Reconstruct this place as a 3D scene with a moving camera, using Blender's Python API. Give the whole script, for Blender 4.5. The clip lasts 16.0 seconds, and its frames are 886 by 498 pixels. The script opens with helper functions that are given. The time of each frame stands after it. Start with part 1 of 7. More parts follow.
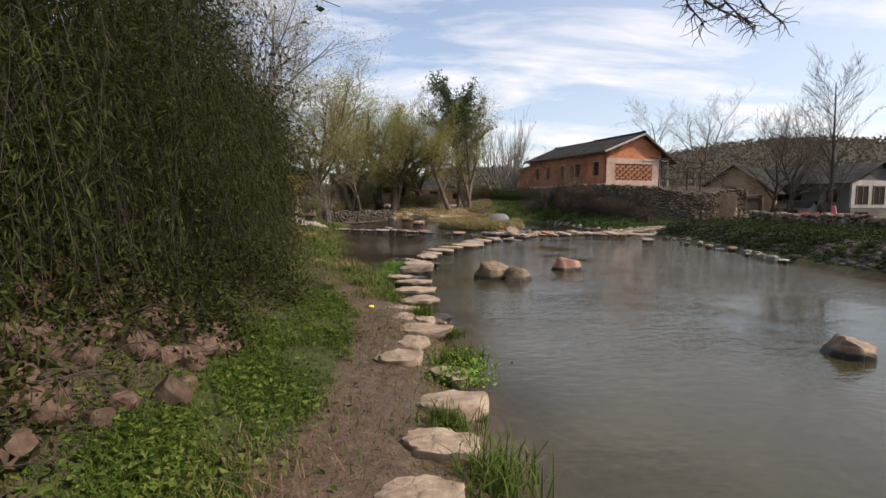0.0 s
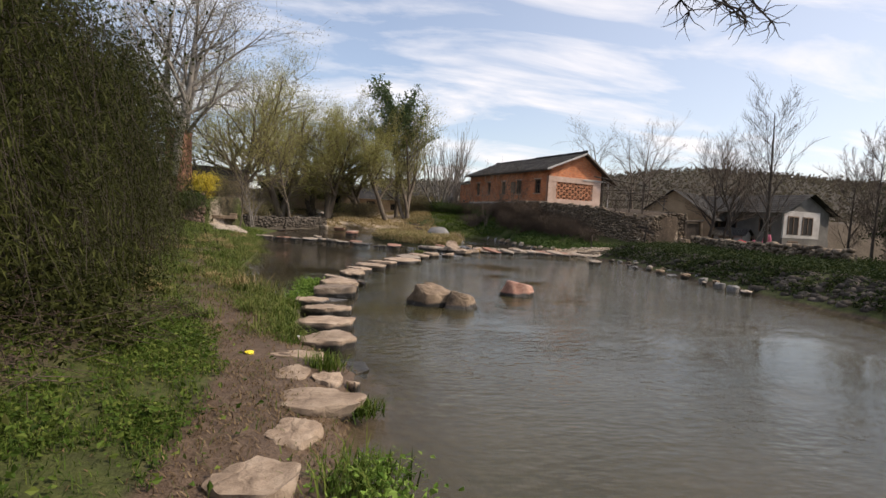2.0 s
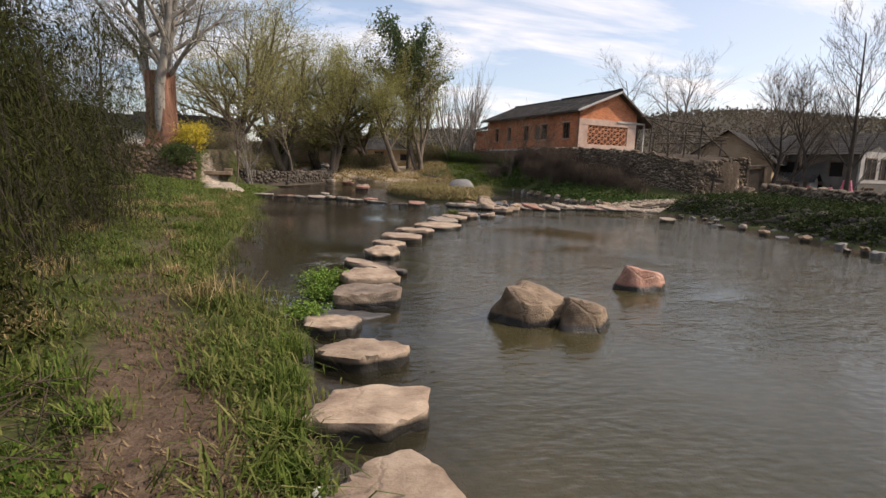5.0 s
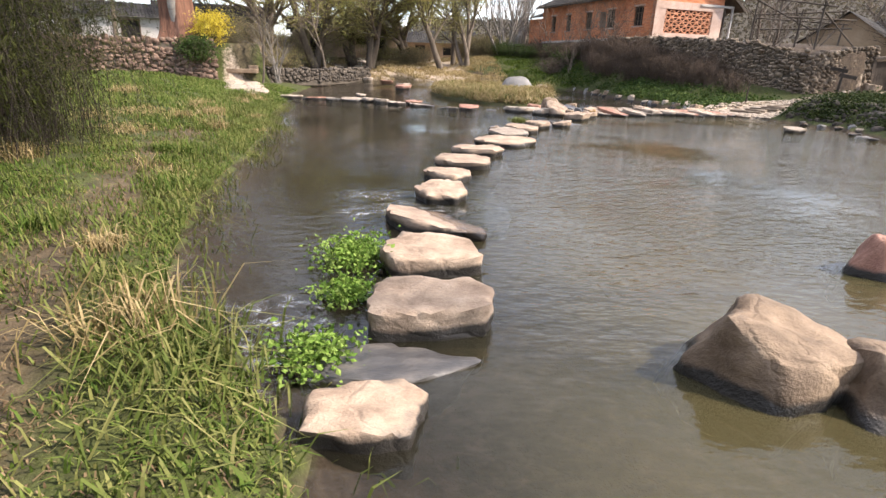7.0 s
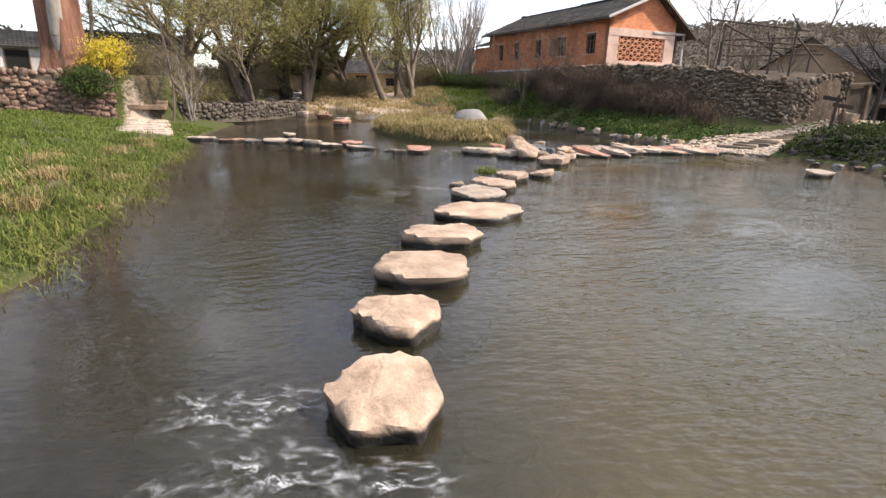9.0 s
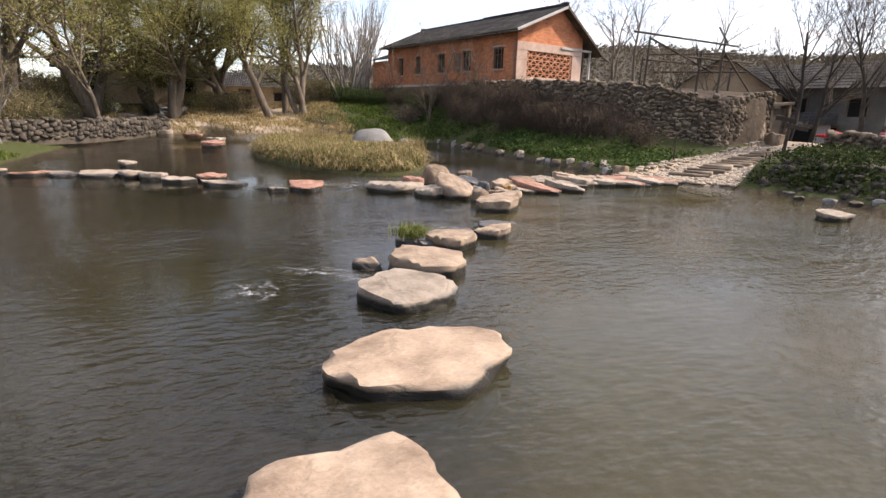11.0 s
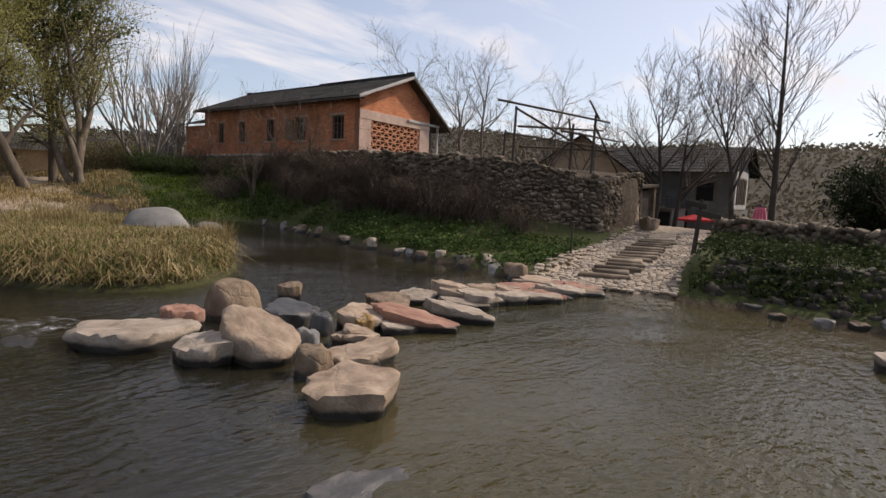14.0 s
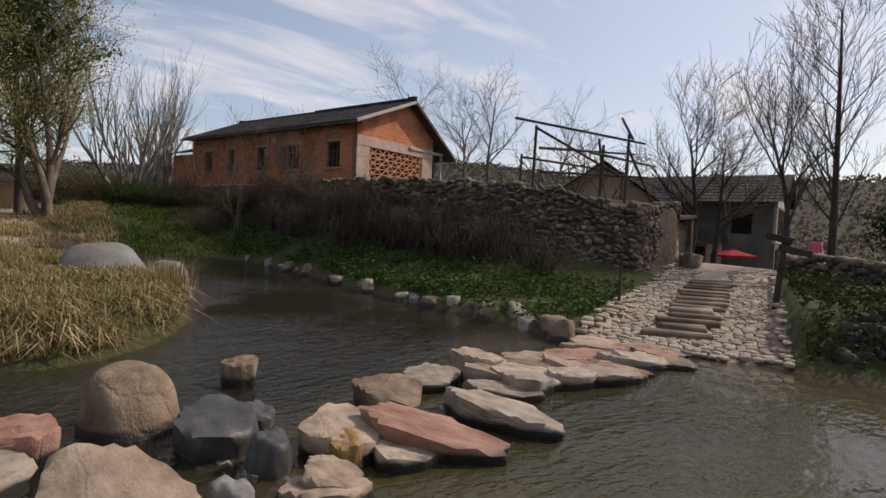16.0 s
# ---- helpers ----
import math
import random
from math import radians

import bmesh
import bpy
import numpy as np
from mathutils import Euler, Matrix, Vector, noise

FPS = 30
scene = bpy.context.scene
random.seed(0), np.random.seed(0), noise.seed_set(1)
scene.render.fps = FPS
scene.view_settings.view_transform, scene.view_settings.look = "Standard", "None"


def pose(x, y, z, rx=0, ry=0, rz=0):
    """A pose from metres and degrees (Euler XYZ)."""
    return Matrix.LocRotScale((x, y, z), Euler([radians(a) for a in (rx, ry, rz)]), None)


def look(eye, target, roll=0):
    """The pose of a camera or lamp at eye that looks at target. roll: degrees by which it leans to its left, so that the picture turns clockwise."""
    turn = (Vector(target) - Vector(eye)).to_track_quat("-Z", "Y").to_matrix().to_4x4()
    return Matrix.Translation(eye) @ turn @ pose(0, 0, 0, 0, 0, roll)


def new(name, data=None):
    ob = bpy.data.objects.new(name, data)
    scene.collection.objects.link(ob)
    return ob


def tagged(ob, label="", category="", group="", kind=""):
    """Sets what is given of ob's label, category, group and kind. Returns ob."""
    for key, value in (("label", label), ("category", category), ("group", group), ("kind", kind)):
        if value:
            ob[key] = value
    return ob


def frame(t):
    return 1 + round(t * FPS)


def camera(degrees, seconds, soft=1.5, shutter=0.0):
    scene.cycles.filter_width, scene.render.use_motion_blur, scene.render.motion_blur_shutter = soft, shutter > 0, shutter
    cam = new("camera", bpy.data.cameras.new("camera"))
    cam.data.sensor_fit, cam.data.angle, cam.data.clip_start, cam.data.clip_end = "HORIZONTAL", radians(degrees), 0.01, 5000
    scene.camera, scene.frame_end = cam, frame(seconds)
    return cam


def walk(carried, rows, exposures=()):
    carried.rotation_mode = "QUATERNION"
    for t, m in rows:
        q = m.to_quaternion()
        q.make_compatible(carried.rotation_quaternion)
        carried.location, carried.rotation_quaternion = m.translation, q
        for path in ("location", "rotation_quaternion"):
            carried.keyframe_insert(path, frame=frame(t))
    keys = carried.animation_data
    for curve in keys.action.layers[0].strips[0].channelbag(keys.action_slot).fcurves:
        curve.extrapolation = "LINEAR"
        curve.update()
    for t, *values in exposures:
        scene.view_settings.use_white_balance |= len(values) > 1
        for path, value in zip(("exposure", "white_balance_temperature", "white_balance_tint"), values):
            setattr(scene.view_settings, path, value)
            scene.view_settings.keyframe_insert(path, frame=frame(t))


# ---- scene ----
cam = camera(79.66, 16.0)
ROWS = [
    (0.0, -0.000, 0.000, 1.679, 0.00, -4.95, -0.20),
    (0.5, 0.175, 0.623, 1.646, -3.37, -4.73, -1.74),
    (1.0, 0.224, 1.231, 1.629, -6.04, -3.68, -2.58),
    (1.5, 0.231, 1.789, 1.621, -7.55, -3.50, -3.15),
    (2.0, 0.179, 2.312, 1.592, -6.60, -3.41, -3.09),
    (2.5, 0.178, 2.890, 1.561, -5.80, -3.76, -3.33),
    (3.0, 0.117, 3.586, 1.558, -5.52, -3.79, -3.05),
    (3.5, 0.019, 4.311, 1.566, -5.29, -3.83, -2.97),
    (4.0, -0.173, 5.022, 1.592, -5.26, -3.52, -2.76),
    (4.5, -0.275, 5.707, 1.609, -5.60, -3.68, -2.62),
    (5.0, -0.441, 6.403, 1.604, -6.11, -8.78, -1.88),
    (5.2, -0.494, 6.693, 1.598, -6.24, -11.55, -1.95),
    (7.3, -0.687, 9.979, 1.539, -1.62, -19.45, -1.40),
    (7.5, -0.685, 10.330, 1.538, -2.13, -18.53, -1.44),
    (8.0, -0.628, 11.280, 1.564, -3.84, -17.22, -1.30),
    (8.5, -0.617, 12.278, 1.607, -6.02, -16.64, -1.01),
    (9.0, -0.515, 13.147, 1.642, -7.66, -16.43, -0.83),
    (9.5, -0.474, 13.973, 1.658, -11.56, -16.04, -1.39),
    (9.7, -0.441, 14.334, 1.656, -13.25, -15.85, -1.60),
    (11.8, 0.532, 18.818, 1.603, -20.45, -12.19, -0.50),
    (12.0, 0.663, 19.165, 1.604, -21.33, -11.30, -0.32),
    (12.5, 1.056, 19.925, 1.591, -23.91, -9.39, -0.25),
    (13.0, 1.301, 20.651, 1.605, -27.13, -8.17, -0.63),
    (13.5, 1.649, 21.228, 1.615, -30.64, -6.75, -1.86),
    (14.0, 2.068, 21.850, 1.637, -35.26, -6.05, -2.51),
    (14.5, 2.418, 22.356, 1.626, -40.55, -4.98, -3.96),
    (15.0, 2.784, 22.821, 1.606, -42.05, -4.34, -4.37),
    (15.5, 3.037, 23.490, 1.586, -39.71, -3.57, -3.58),
    (16.0, 3.334, 24.109, 1.585, -35.35, -2.44, -2.45),
]
walk(cam, [(t, pose(x, y, z, 90 + pitch, roll, yaw)) for t, x, y, z, yaw, pitch, roll in ROWS],
     [(0.0, 0.26, 6550, 13), (4.5, 0.2, 6700, 14.5), (7.3, 1.42, 6400, 15), (8.2, 1.45, 6400, 15), (9.0, 1.15, 6550, 15.5), (9.7, 1.08, 6600, 16), (12.0, 0.68, 6600, 15.5), (13.0, 0.36, 6600, 15), (14.0, 0.0, 6600, 15), (16.0, -0.22, 6500, 14)])

# ---- world and sun ----
SUN_DIR = Vector((0.90, -0.20, 0.85)).normalized()
world = bpy.data.worlds.new("sky")
scene.world = world
world.use_nodes = True
wn, wl = world.node_tree.nodes, world.node_tree.links
wn.clear()
w_out = wn.new("ShaderNodeOutputWorld")
w_bg = wn.new("ShaderNodeBackground")
w_sky = wn.new("ShaderNodeTexSky")
w_sky.sky_type = "NISHITA"
w_sky.sun_disc = False
w_sky.sun_elevation = math.asin(SUN_DIR.z)
w_sky.sun_rotation = math.atan2(SUN_DIR.x, SUN_DIR.y)
w_sky.air_density, w_sky.dust_density, w_sky.ozone_density = 1.0, 1.2, 1.0
# thin high cloud: noise stretched along the sky dome
w_tc = wn.new("ShaderNodeTexCoord")
w_sep = wn.new("ShaderNodeSeparateXYZ")
w_add = wn.new("ShaderNodeMath"); w_add.operation = "ADD"; w_add.inputs[1].default_value = 0.22
w_dx = wn.new("ShaderNodeMath"); w_dx.operation = "DIVIDE"
w_dy = wn.new("ShaderNodeMath"); w_dy.operation = "DIVIDE"
w_comb = wn.new("ShaderNodeCombineXYZ")
w_map = wn.new("ShaderNodeMapping")
w_map.inputs["Scale"].default_value = (0.75, 1.9, 1.0)
w_map.inputs["Rotation"].default_value = (0, 0, 0.30)
w_noise = wn.new("ShaderNodeTexNoise")
w_noise.inputs["Scale"].default_value, w_noise.inputs["Detail"].default_value, w_noise.inputs["Roughness"].default_value = 1.5, 8, 0.58
w_noise.inputs["Distortion"].default_value = 0.5
w_ramp = wn.new("ShaderNodeValToRGB")
w_ramp.color_ramp.elements[0].position, w_ramp.color_ramp.elements[1].position = 0.43, 0.66
w_ramp.color_ramp.elements[0].color = (0.14, 0.14, 0.14, 1)
w_side = wn.new("ShaderNodeMath"); w_side.operation = "MULTIPLY_ADD"
w_side.inputs[1].default_value, w_side.inputs[2].default_value = 0.36, 0.14
w_max = wn.new("ShaderNodeMath"); w_max.operation = "MAXIMUM"
w_clamp = wn.new("ShaderNodeMath"); w_clamp.operation = "MULTIPLY"; w_clamp.use_clamp = True
w_mix = wn.new("ShaderNodeMixRGB")
w_mix.inputs["Color2"].default_value = (6.1, 6.0, 6.05, 1)
wl.new(w_tc.outputs["Generated"], w_sep.inputs[0])
wl.new(w_sep.outputs["Z"], w_add.inputs[0])
wl.new(w_sep.outputs["X"], w_dx.inputs[0]); wl.new(w_add.outputs[0], w_dx.inputs[1])
wl.new(w_sep.outputs["Y"], w_dy.inputs[0]); wl.new(w_add.outputs[0], w_dy.inputs[1])
wl.new(w_dx.outputs[0], w_comb.inputs[0]); wl.new(w_dy.outputs[0], w_comb.inputs[1])
wl.new(w_comb.outputs[0], w_map.inputs["Vector"])
wl.new(w_map.outputs[0], w_noise.inputs["Vector"])
wl.new(w_noise.outputs["Fac"], w_ramp.inputs[0])
wl.new(w_sep.outputs["X"], w_side.inputs[0])
wl.new(w_ramp.outputs[0], w_max.inputs[0]); wl.new(w_side.outputs[0], w_max.inputs[1])
wl.new(w_max.outputs[0], w_clamp.inputs[0]); w_clamp.inputs[1].default_value = 0.95
wl.new(w_clamp.outputs[0], w_mix.inputs["Fac"])
wl.new(w_sky.outputs[0], w_mix.inputs["Color1"])
wl.new(w_mix.outputs[0], w_bg.inputs["Color"])
w_bg.inputs["Strength"].default_value = 0.15
wl.new(w_bg.outputs[0], w_out.inputs[0])

sun = new("sun", bpy.data.lights.new("sun", "SUN"))
sun.data.energy, sun.data.angle, sun.data.color = 4.0, radians(2.0), (1.0, 0.885, 0.735)
sun.matrix_world = look(SUN_DIR * 60, (0, 0, 0))


# ---- materials ----
def material(name, rough=0.8, metal=0.0, spec=0.3):
    m = bpy.data.materials.new(name)
    m.use_nodes = True
    b = m.node_tree.nodes["Principled BSDF"]
    b.inputs["Roughness"].default_value, b.inputs["Metallic"].default_value = rough, metal
    b.inputs["Specular IOR Level"].default_value = spec
    return m, m.node_tree.nodes, m.node_tree.links, b


def noise_node(n, l, scale, detail=4, rough=0.55, coord="Object", stretch=None):
    tc = n.new("ShaderNodeTexCoord")
    tx = n.new("ShaderNodeTexNoise")
    tx.inputs["Scale"].default_value, tx.inputs["Detail"].default_value, tx.inputs["Roughness"].default_value = scale, detail, rough
    if stretch:
        mp = n.new("ShaderNodeMapping")
        mp.inputs["Scale"].default_value = stretch
        l.new(tc.outputs[coord], mp.inputs["Vector"])
        l.new(mp.outputs[0], tx.inputs["Vector"])
    else:
        l.new(tc.outputs[coord], tx.inputs["Vector"])
    return tx


def ramp_node(n, l, src, stops):
    r = n.new("ShaderNodeValToRGB")
    e = r.color_ramp.elements
    while len(e) < len(stops):
        e.new(0.5)
    for el, (p, c) in zip(e, stops):
        el.position, el.color = p, (*c, 1)
    l.new(src, r.inputs[0])
    return r


def mix_node(n, l, fac, a, b, mode="MIX"):
    x = n.new("ShaderNodeMixRGB")
    x.blend_type = mode
    for key, v in (("Fac", fac), ("Color1", a), ("Color2", b)):
        if isinstance(v, (int, float)):
            x.inputs[key].default_value = v
        elif isinstance(v, tuple):
            x.inputs[key].default_value = (*v, 1)
        else:
            l.new(v, x.inputs[key])
    return x


def bump_node(n, l, b, height, strength, distance):
    bp = n.new("ShaderNodeBump")
    bp.inputs["Strength"].default_value, bp.inputs["Distance"].default_value = strength, distance
    l.new(height, bp.inputs["Height"])
    l.new(bp.outputs[0], b.inputs["Normal"])
    return bp


def rough_surface(name, c1, c2, c3, scale=3.0, fine=30.0, rough=0.85, bump=0.4, dist=0.02, vary=0.25, per="object", coord="Object", spec=0.3, stretch=None, tide=False, cracks=0.0, film=None):
    """Two scales of stain and grain, a random shift of value per object or per island, and a fine relief."""
    m, n, l, b = material(name, rough, spec=spec)
    big = noise_node(n, l, scale, 5, 0.6, coord, stretch)
    fin = noise_node(n, l, fine, 4, 0.6, coord, stretch)
    r = ramp_node(n, l, big.outputs["Fac"], [(0.30, c1), (0.52, c2), (0.72, c3)])
    g = ramp_node(n, l, fin.outputs["Fac"], [(0.3, (0.88, 0.88, 0.88)), (0.7, (1.09, 1.09, 1.09))])
    col = mix_node(n, l, 1.0, r.outputs[0], g.outputs[0], "MULTIPLY")
    hsv = n.new("ShaderNodeHueSaturation")
    l.new(col.outputs[0], hsv.inputs["Color"])
    rnd = n.new("ShaderNodeObjectInfo") if per == "object" else n.new("ShaderNodeNewGeometry")
    src = rnd.outputs["Random"] if per == "object" else rnd.outputs["Random Per Island"]
    mr = n.new("ShaderNodeMapRange")
    mr.inputs["To Min"].default_value, mr.inputs["To Max"].default_value = 1 - vary, 1 + vary
    l.new(src, mr.inputs["Value"])
    l.new(mr.outputs[0], hsv.inputs["Value"])
    l.new(hsv.outputs[0], b.inputs["Base Color"])
    add = n.new("ShaderNodeMath"); add.operation = "MULTIPLY_ADD"; add.inputs[1].default_value = 0.35
    l.new(fin.outputs["Fac"], add.inputs[0]); l.new(big.outputs["Fac"], add.inputs[2])
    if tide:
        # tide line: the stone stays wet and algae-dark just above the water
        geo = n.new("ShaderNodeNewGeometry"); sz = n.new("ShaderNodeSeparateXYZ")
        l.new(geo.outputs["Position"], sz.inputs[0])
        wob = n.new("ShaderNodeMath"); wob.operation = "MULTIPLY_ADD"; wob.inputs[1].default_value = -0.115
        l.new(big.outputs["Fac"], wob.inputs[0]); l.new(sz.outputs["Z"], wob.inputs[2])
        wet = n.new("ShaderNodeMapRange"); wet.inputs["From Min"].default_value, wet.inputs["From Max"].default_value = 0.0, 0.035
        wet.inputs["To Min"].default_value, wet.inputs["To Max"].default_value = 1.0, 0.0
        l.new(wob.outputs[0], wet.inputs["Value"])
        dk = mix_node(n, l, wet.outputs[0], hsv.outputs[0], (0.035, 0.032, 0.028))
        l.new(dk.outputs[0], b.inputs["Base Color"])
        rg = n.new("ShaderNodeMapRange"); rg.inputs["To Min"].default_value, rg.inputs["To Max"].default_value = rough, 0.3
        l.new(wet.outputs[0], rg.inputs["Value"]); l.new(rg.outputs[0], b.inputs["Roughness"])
    if film:
        # a film of running water lies over one side of the slab
        tf = n.new("ShaderNodeTexCoord"); dt = n.new("ShaderNodeVectorMath"); dt.operation = "DOT_PRODUCT"
        dt.inputs[1].default_value = film
        l.new(tf.outputs["Object"], dt.inputs[0])
        fs = n.new("ShaderNodeMath"); fs.operation = "MULTIPLY_ADD"; fs.inputs[1].default_value = 0.9
        l.new(big.outputs["Fac"], fs.inputs[0]); l.new(dt.outputs["Value"], fs.inputs[2])
        fm = n.new("ShaderNodeMapRange"); fm.inputs["From Min"].default_value, fm.inputs["From Max"].default_value = 0.42, 0.5
        l.new(fs.outputs[0], fm.inputs["Value"])
        last = b.inputs["Base Color"].links[0].from_socket
        fd = mix_node(n, l, 1.0, last, (0.5, 0.45, 0.40), "MULTIPLY")
        fc = mix_node(n, l, fm.outputs[0], last, fd.outputs[0])
        l.new(fc.outputs[0], b.inputs["Base Color"])
        fr = n.new("ShaderNodeMapRange"); fr.inputs["To Min"].default_value, fr.inputs["To Max"].default_value = rough, 0.12
        l.new(fm.outputs[0], fr.inputs["Value"]); l.new(fr.outputs[0], b.inputs["Roughness"])
    if cracks:
        vo = n.new("ShaderNodeTexVoronoi"); vo.feature = "DISTANCE_TO_EDGE"; vo.inputs["Scale"].default_value = cracks
        tcv = n.new("ShaderNodeTexCoord"); ds = n.new("ShaderNodeMixRGB"); ds.inputs["Fac"].default_value = 0.35
        l.new(tcv.outputs["Object"], ds.inputs["Color1"]); l.new(big.outputs["Color"], ds.inputs["Color2"]); l.new(ds.outputs[0], vo.inputs["Vector"])
        cr = n.new("ShaderNodeMapRange"); cr.inputs["From Max"].default_value = 0.03
        l.new(vo.outputs["Distance"], cr.inputs["Value"])
        sm = n.new("ShaderNodeMath"); sm.operation = "MULTIPLY_ADD"; sm.inputs[1].default_value = 0.25
        l.new(cr.outputs[0], sm.inputs[0]); l.new(add.outputs[0], sm.inputs[2])
        bump_node(n, l, b, sm.outputs[0], bump, dist)
    else:
        bump_node(n, l, b, add.outputs[0], bump, dist)
    return m


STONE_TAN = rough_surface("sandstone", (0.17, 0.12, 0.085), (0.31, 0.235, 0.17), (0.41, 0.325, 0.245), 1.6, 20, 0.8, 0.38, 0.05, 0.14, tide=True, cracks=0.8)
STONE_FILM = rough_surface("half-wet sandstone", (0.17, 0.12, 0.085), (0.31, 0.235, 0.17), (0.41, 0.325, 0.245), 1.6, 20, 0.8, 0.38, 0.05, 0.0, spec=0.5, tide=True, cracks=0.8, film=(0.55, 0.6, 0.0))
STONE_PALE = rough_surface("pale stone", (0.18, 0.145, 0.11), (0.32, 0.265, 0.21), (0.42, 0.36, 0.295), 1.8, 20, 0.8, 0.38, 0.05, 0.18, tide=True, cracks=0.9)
STONE_DARK = rough_surface("wet dark stone", (0.035, 0.035, 0.036), (0.07, 0.066, 0.062), (0.13, 0.115, 0.10), 2.0, 18, 0.45, 0.5, 0.03, 0.25, spec=0.5)
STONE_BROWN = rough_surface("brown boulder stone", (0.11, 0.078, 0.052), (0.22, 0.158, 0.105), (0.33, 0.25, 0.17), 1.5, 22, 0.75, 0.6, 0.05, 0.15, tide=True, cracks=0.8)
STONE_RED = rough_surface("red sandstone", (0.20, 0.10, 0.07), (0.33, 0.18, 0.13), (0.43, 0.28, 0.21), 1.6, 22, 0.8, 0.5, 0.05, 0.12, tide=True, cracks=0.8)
STONE_OCHRE = rough_surface("ochre stone", (0.22, 0.13, 0.045), (0.34, 0.21, 0.08), (0.42, 0.29, 0.13), 1.6, 22, 0.8, 0.5, 0.05, 0.1)
STONE_GREY = rough_surface("grey boulder stone", (0.12, 0.113, 0.106), (0.19, 0.182, 0.172), (0.27, 0.258, 0.245), 1.2, 18, 0.8, 0.4, 0.03, 0.1)
WALL_STONE = rough_surface("wall fieldstone", (0.065, 0.05, 0.036), (0.145, 0.112, 0.08), (0.29, 0.235, 0.175), 1.4, 16, 0.9, 0.6, 0.03, 0.45)
SCREEN_BRICK = rough_surface("pale orange screen brick", (0.40, 0.17, 0.09), (0.50, 0.24, 0.14), (0.58, 0.32, 0.2), 2, 20, 0.9, 0.3, 0.01, 0.1)
GREYWALL = rough_surface("dim grey plaster", (0.085, 0.08, 0.073), (0.14, 0.132, 0.12), (0.23, 0.22, 0.2), 0.6, 12, 0.9, 0.2, 0.01, 0.05)
WALL_STONE_J = rough_surface("joined wall fieldstone", (0.065, 0.05, 0.036), (0.145, 0.112, 0.08), (0.29, 0.235, 0.175), 1.4, 16, 0.9, 0.6, 0.03, 0.45, per="island")
# dark enough to carry the right bank's shade; also laid in the step wall
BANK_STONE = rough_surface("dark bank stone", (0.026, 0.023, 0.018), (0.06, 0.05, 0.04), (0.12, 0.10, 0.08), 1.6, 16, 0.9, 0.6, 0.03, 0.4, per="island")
REDBANK_STONE = rough_surface("reddish bank rock", (0.045, 0.028, 0.02), (0.105, 0.066, 0.046), (0.19, 0.125, 0.088), 2.0, 18, 0.9, 0.6, 0.03, 0.3)
GARDEN_STONE = rough_surface("pinkish garden stone", (0.07, 0.045, 0.033), (0.15, 0.10, 0.075), (0.26, 0.185, 0.14), 2.0, 18, 0.9, 0.6, 0.03, 0.35)
COBBLE = rough_surface("pale cobble", (0.20, 0.16, 0.12), (0.33, 0.275, 0.215), (0.45, 0.385, 0.31), 2.5, 20, 0.85, 0.4, 0.02, 0.17)
COBBLE_J = rough_surface("joined pale cobble", (0.20, 0.16, 0.12), (0.33, 0.275, 0.215), (0.45, 0.385, 0.31), 2.5, 20, 0.85, 0.4, 0.02, 0.17, per="island")
MORTAR = rough_surface("dark mortar earth", (0.05, 0.042, 0.032), (0.09, 0.075, 0.058), (0.13, 0.11, 0.085), 3, 25, 0.95, 0.5, 0.03, 0.0)
BARK = rough_surface("grey-brown bark", (0.065, 0.052, 0.04), (0.125, 0.10, 0.077), (0.20, 0.165, 0.13), 4, 40, 0.95, 0.6, 0.02, 0.15, stretch=(1, 1, 0.25))
BARK_PALE = rough_surface("pale grey bark", (0.13, 0.115, 0.10), (0.22, 0.20, 0.175), (0.32, 0.29, 0.26), 4, 40, 0.95, 0.5, 0.02, 0.15, stretch=(1, 1, 0.25))
BARK_RED = rough_surface("shaggy red-brown bark", (0.06, 0.03, 0.02), (0.17, 0.085, 0.055), (0.30, 0.16, 0.11), 3.5, 20, 0.95, 1.0, 0.08, 0.1, stretch=(1, 1, 0.12))
TWIG = rough_surface("thin brown twigs", (0.06, 0.045, 0.034), (0.10, 0.078, 0.06), (0.15, 0.12, 0.095), 2, 20, 0.95, 0.2, 0.01, 0.2)
TWIG_OLIVE = rough_surface("olive-brown budding twigs", (0.10, 0.084, 0.05), (0.16, 0.136, 0.08), (0.23, 0.20, 0.115), 2, 20, 0.95, 0.2, 0.01, 0.2)
TWIG_DARK = rough_surface("dark thin twigs", (0.028, 0.022, 0.017), (0.05, 0.04, 0.032), (0.08, 0.065, 0.052), 2, 20, 0.95, 0.2, 0.01, 0.2)
VINE = rough_surface("dry bramble canes", (0.045, 0.03, 0.022), (0.085, 0.062, 0.046), (0.15, 0.115, 0.09), 1, 10, 0.95, 0.2, 0.01, 0.2)
POLE_WOOD = rough_surface("weathered pole wood", (0.04, 0.032, 0.026), (0.08, 0.064, 0.05), (0.13, 0.105, 0.085), 3, 30, 0.9, 0.5, 0.01, 0.2, stretch=(1, 1, 0.2))
PLASTER = rough_surface("stained pale plaster", (0.33, 0.225, 0.175), (0.45, 0.325, 0.26), (0.53, 0.41, 0.34), 1.0, 14, 0.9, 0.2, 0.01, 0.03)
CONCRETE = rough_surface("grey concrete", (0.25, 0.24, 0.22), (0.37, 0.355, 0.33), (0.46, 0.44, 0.42), 1.2, 20, 0.9, 0.3, 0.01, 0.05)
WHITEWASH = rough_surface("grey whitewash", (0.30, 0.285, 0.265), (0.44, 0.42, 0.40), (0.56, 0.54, 0.52), 0.7, 12, 0.9, 0.2, 0.01, 0.05)
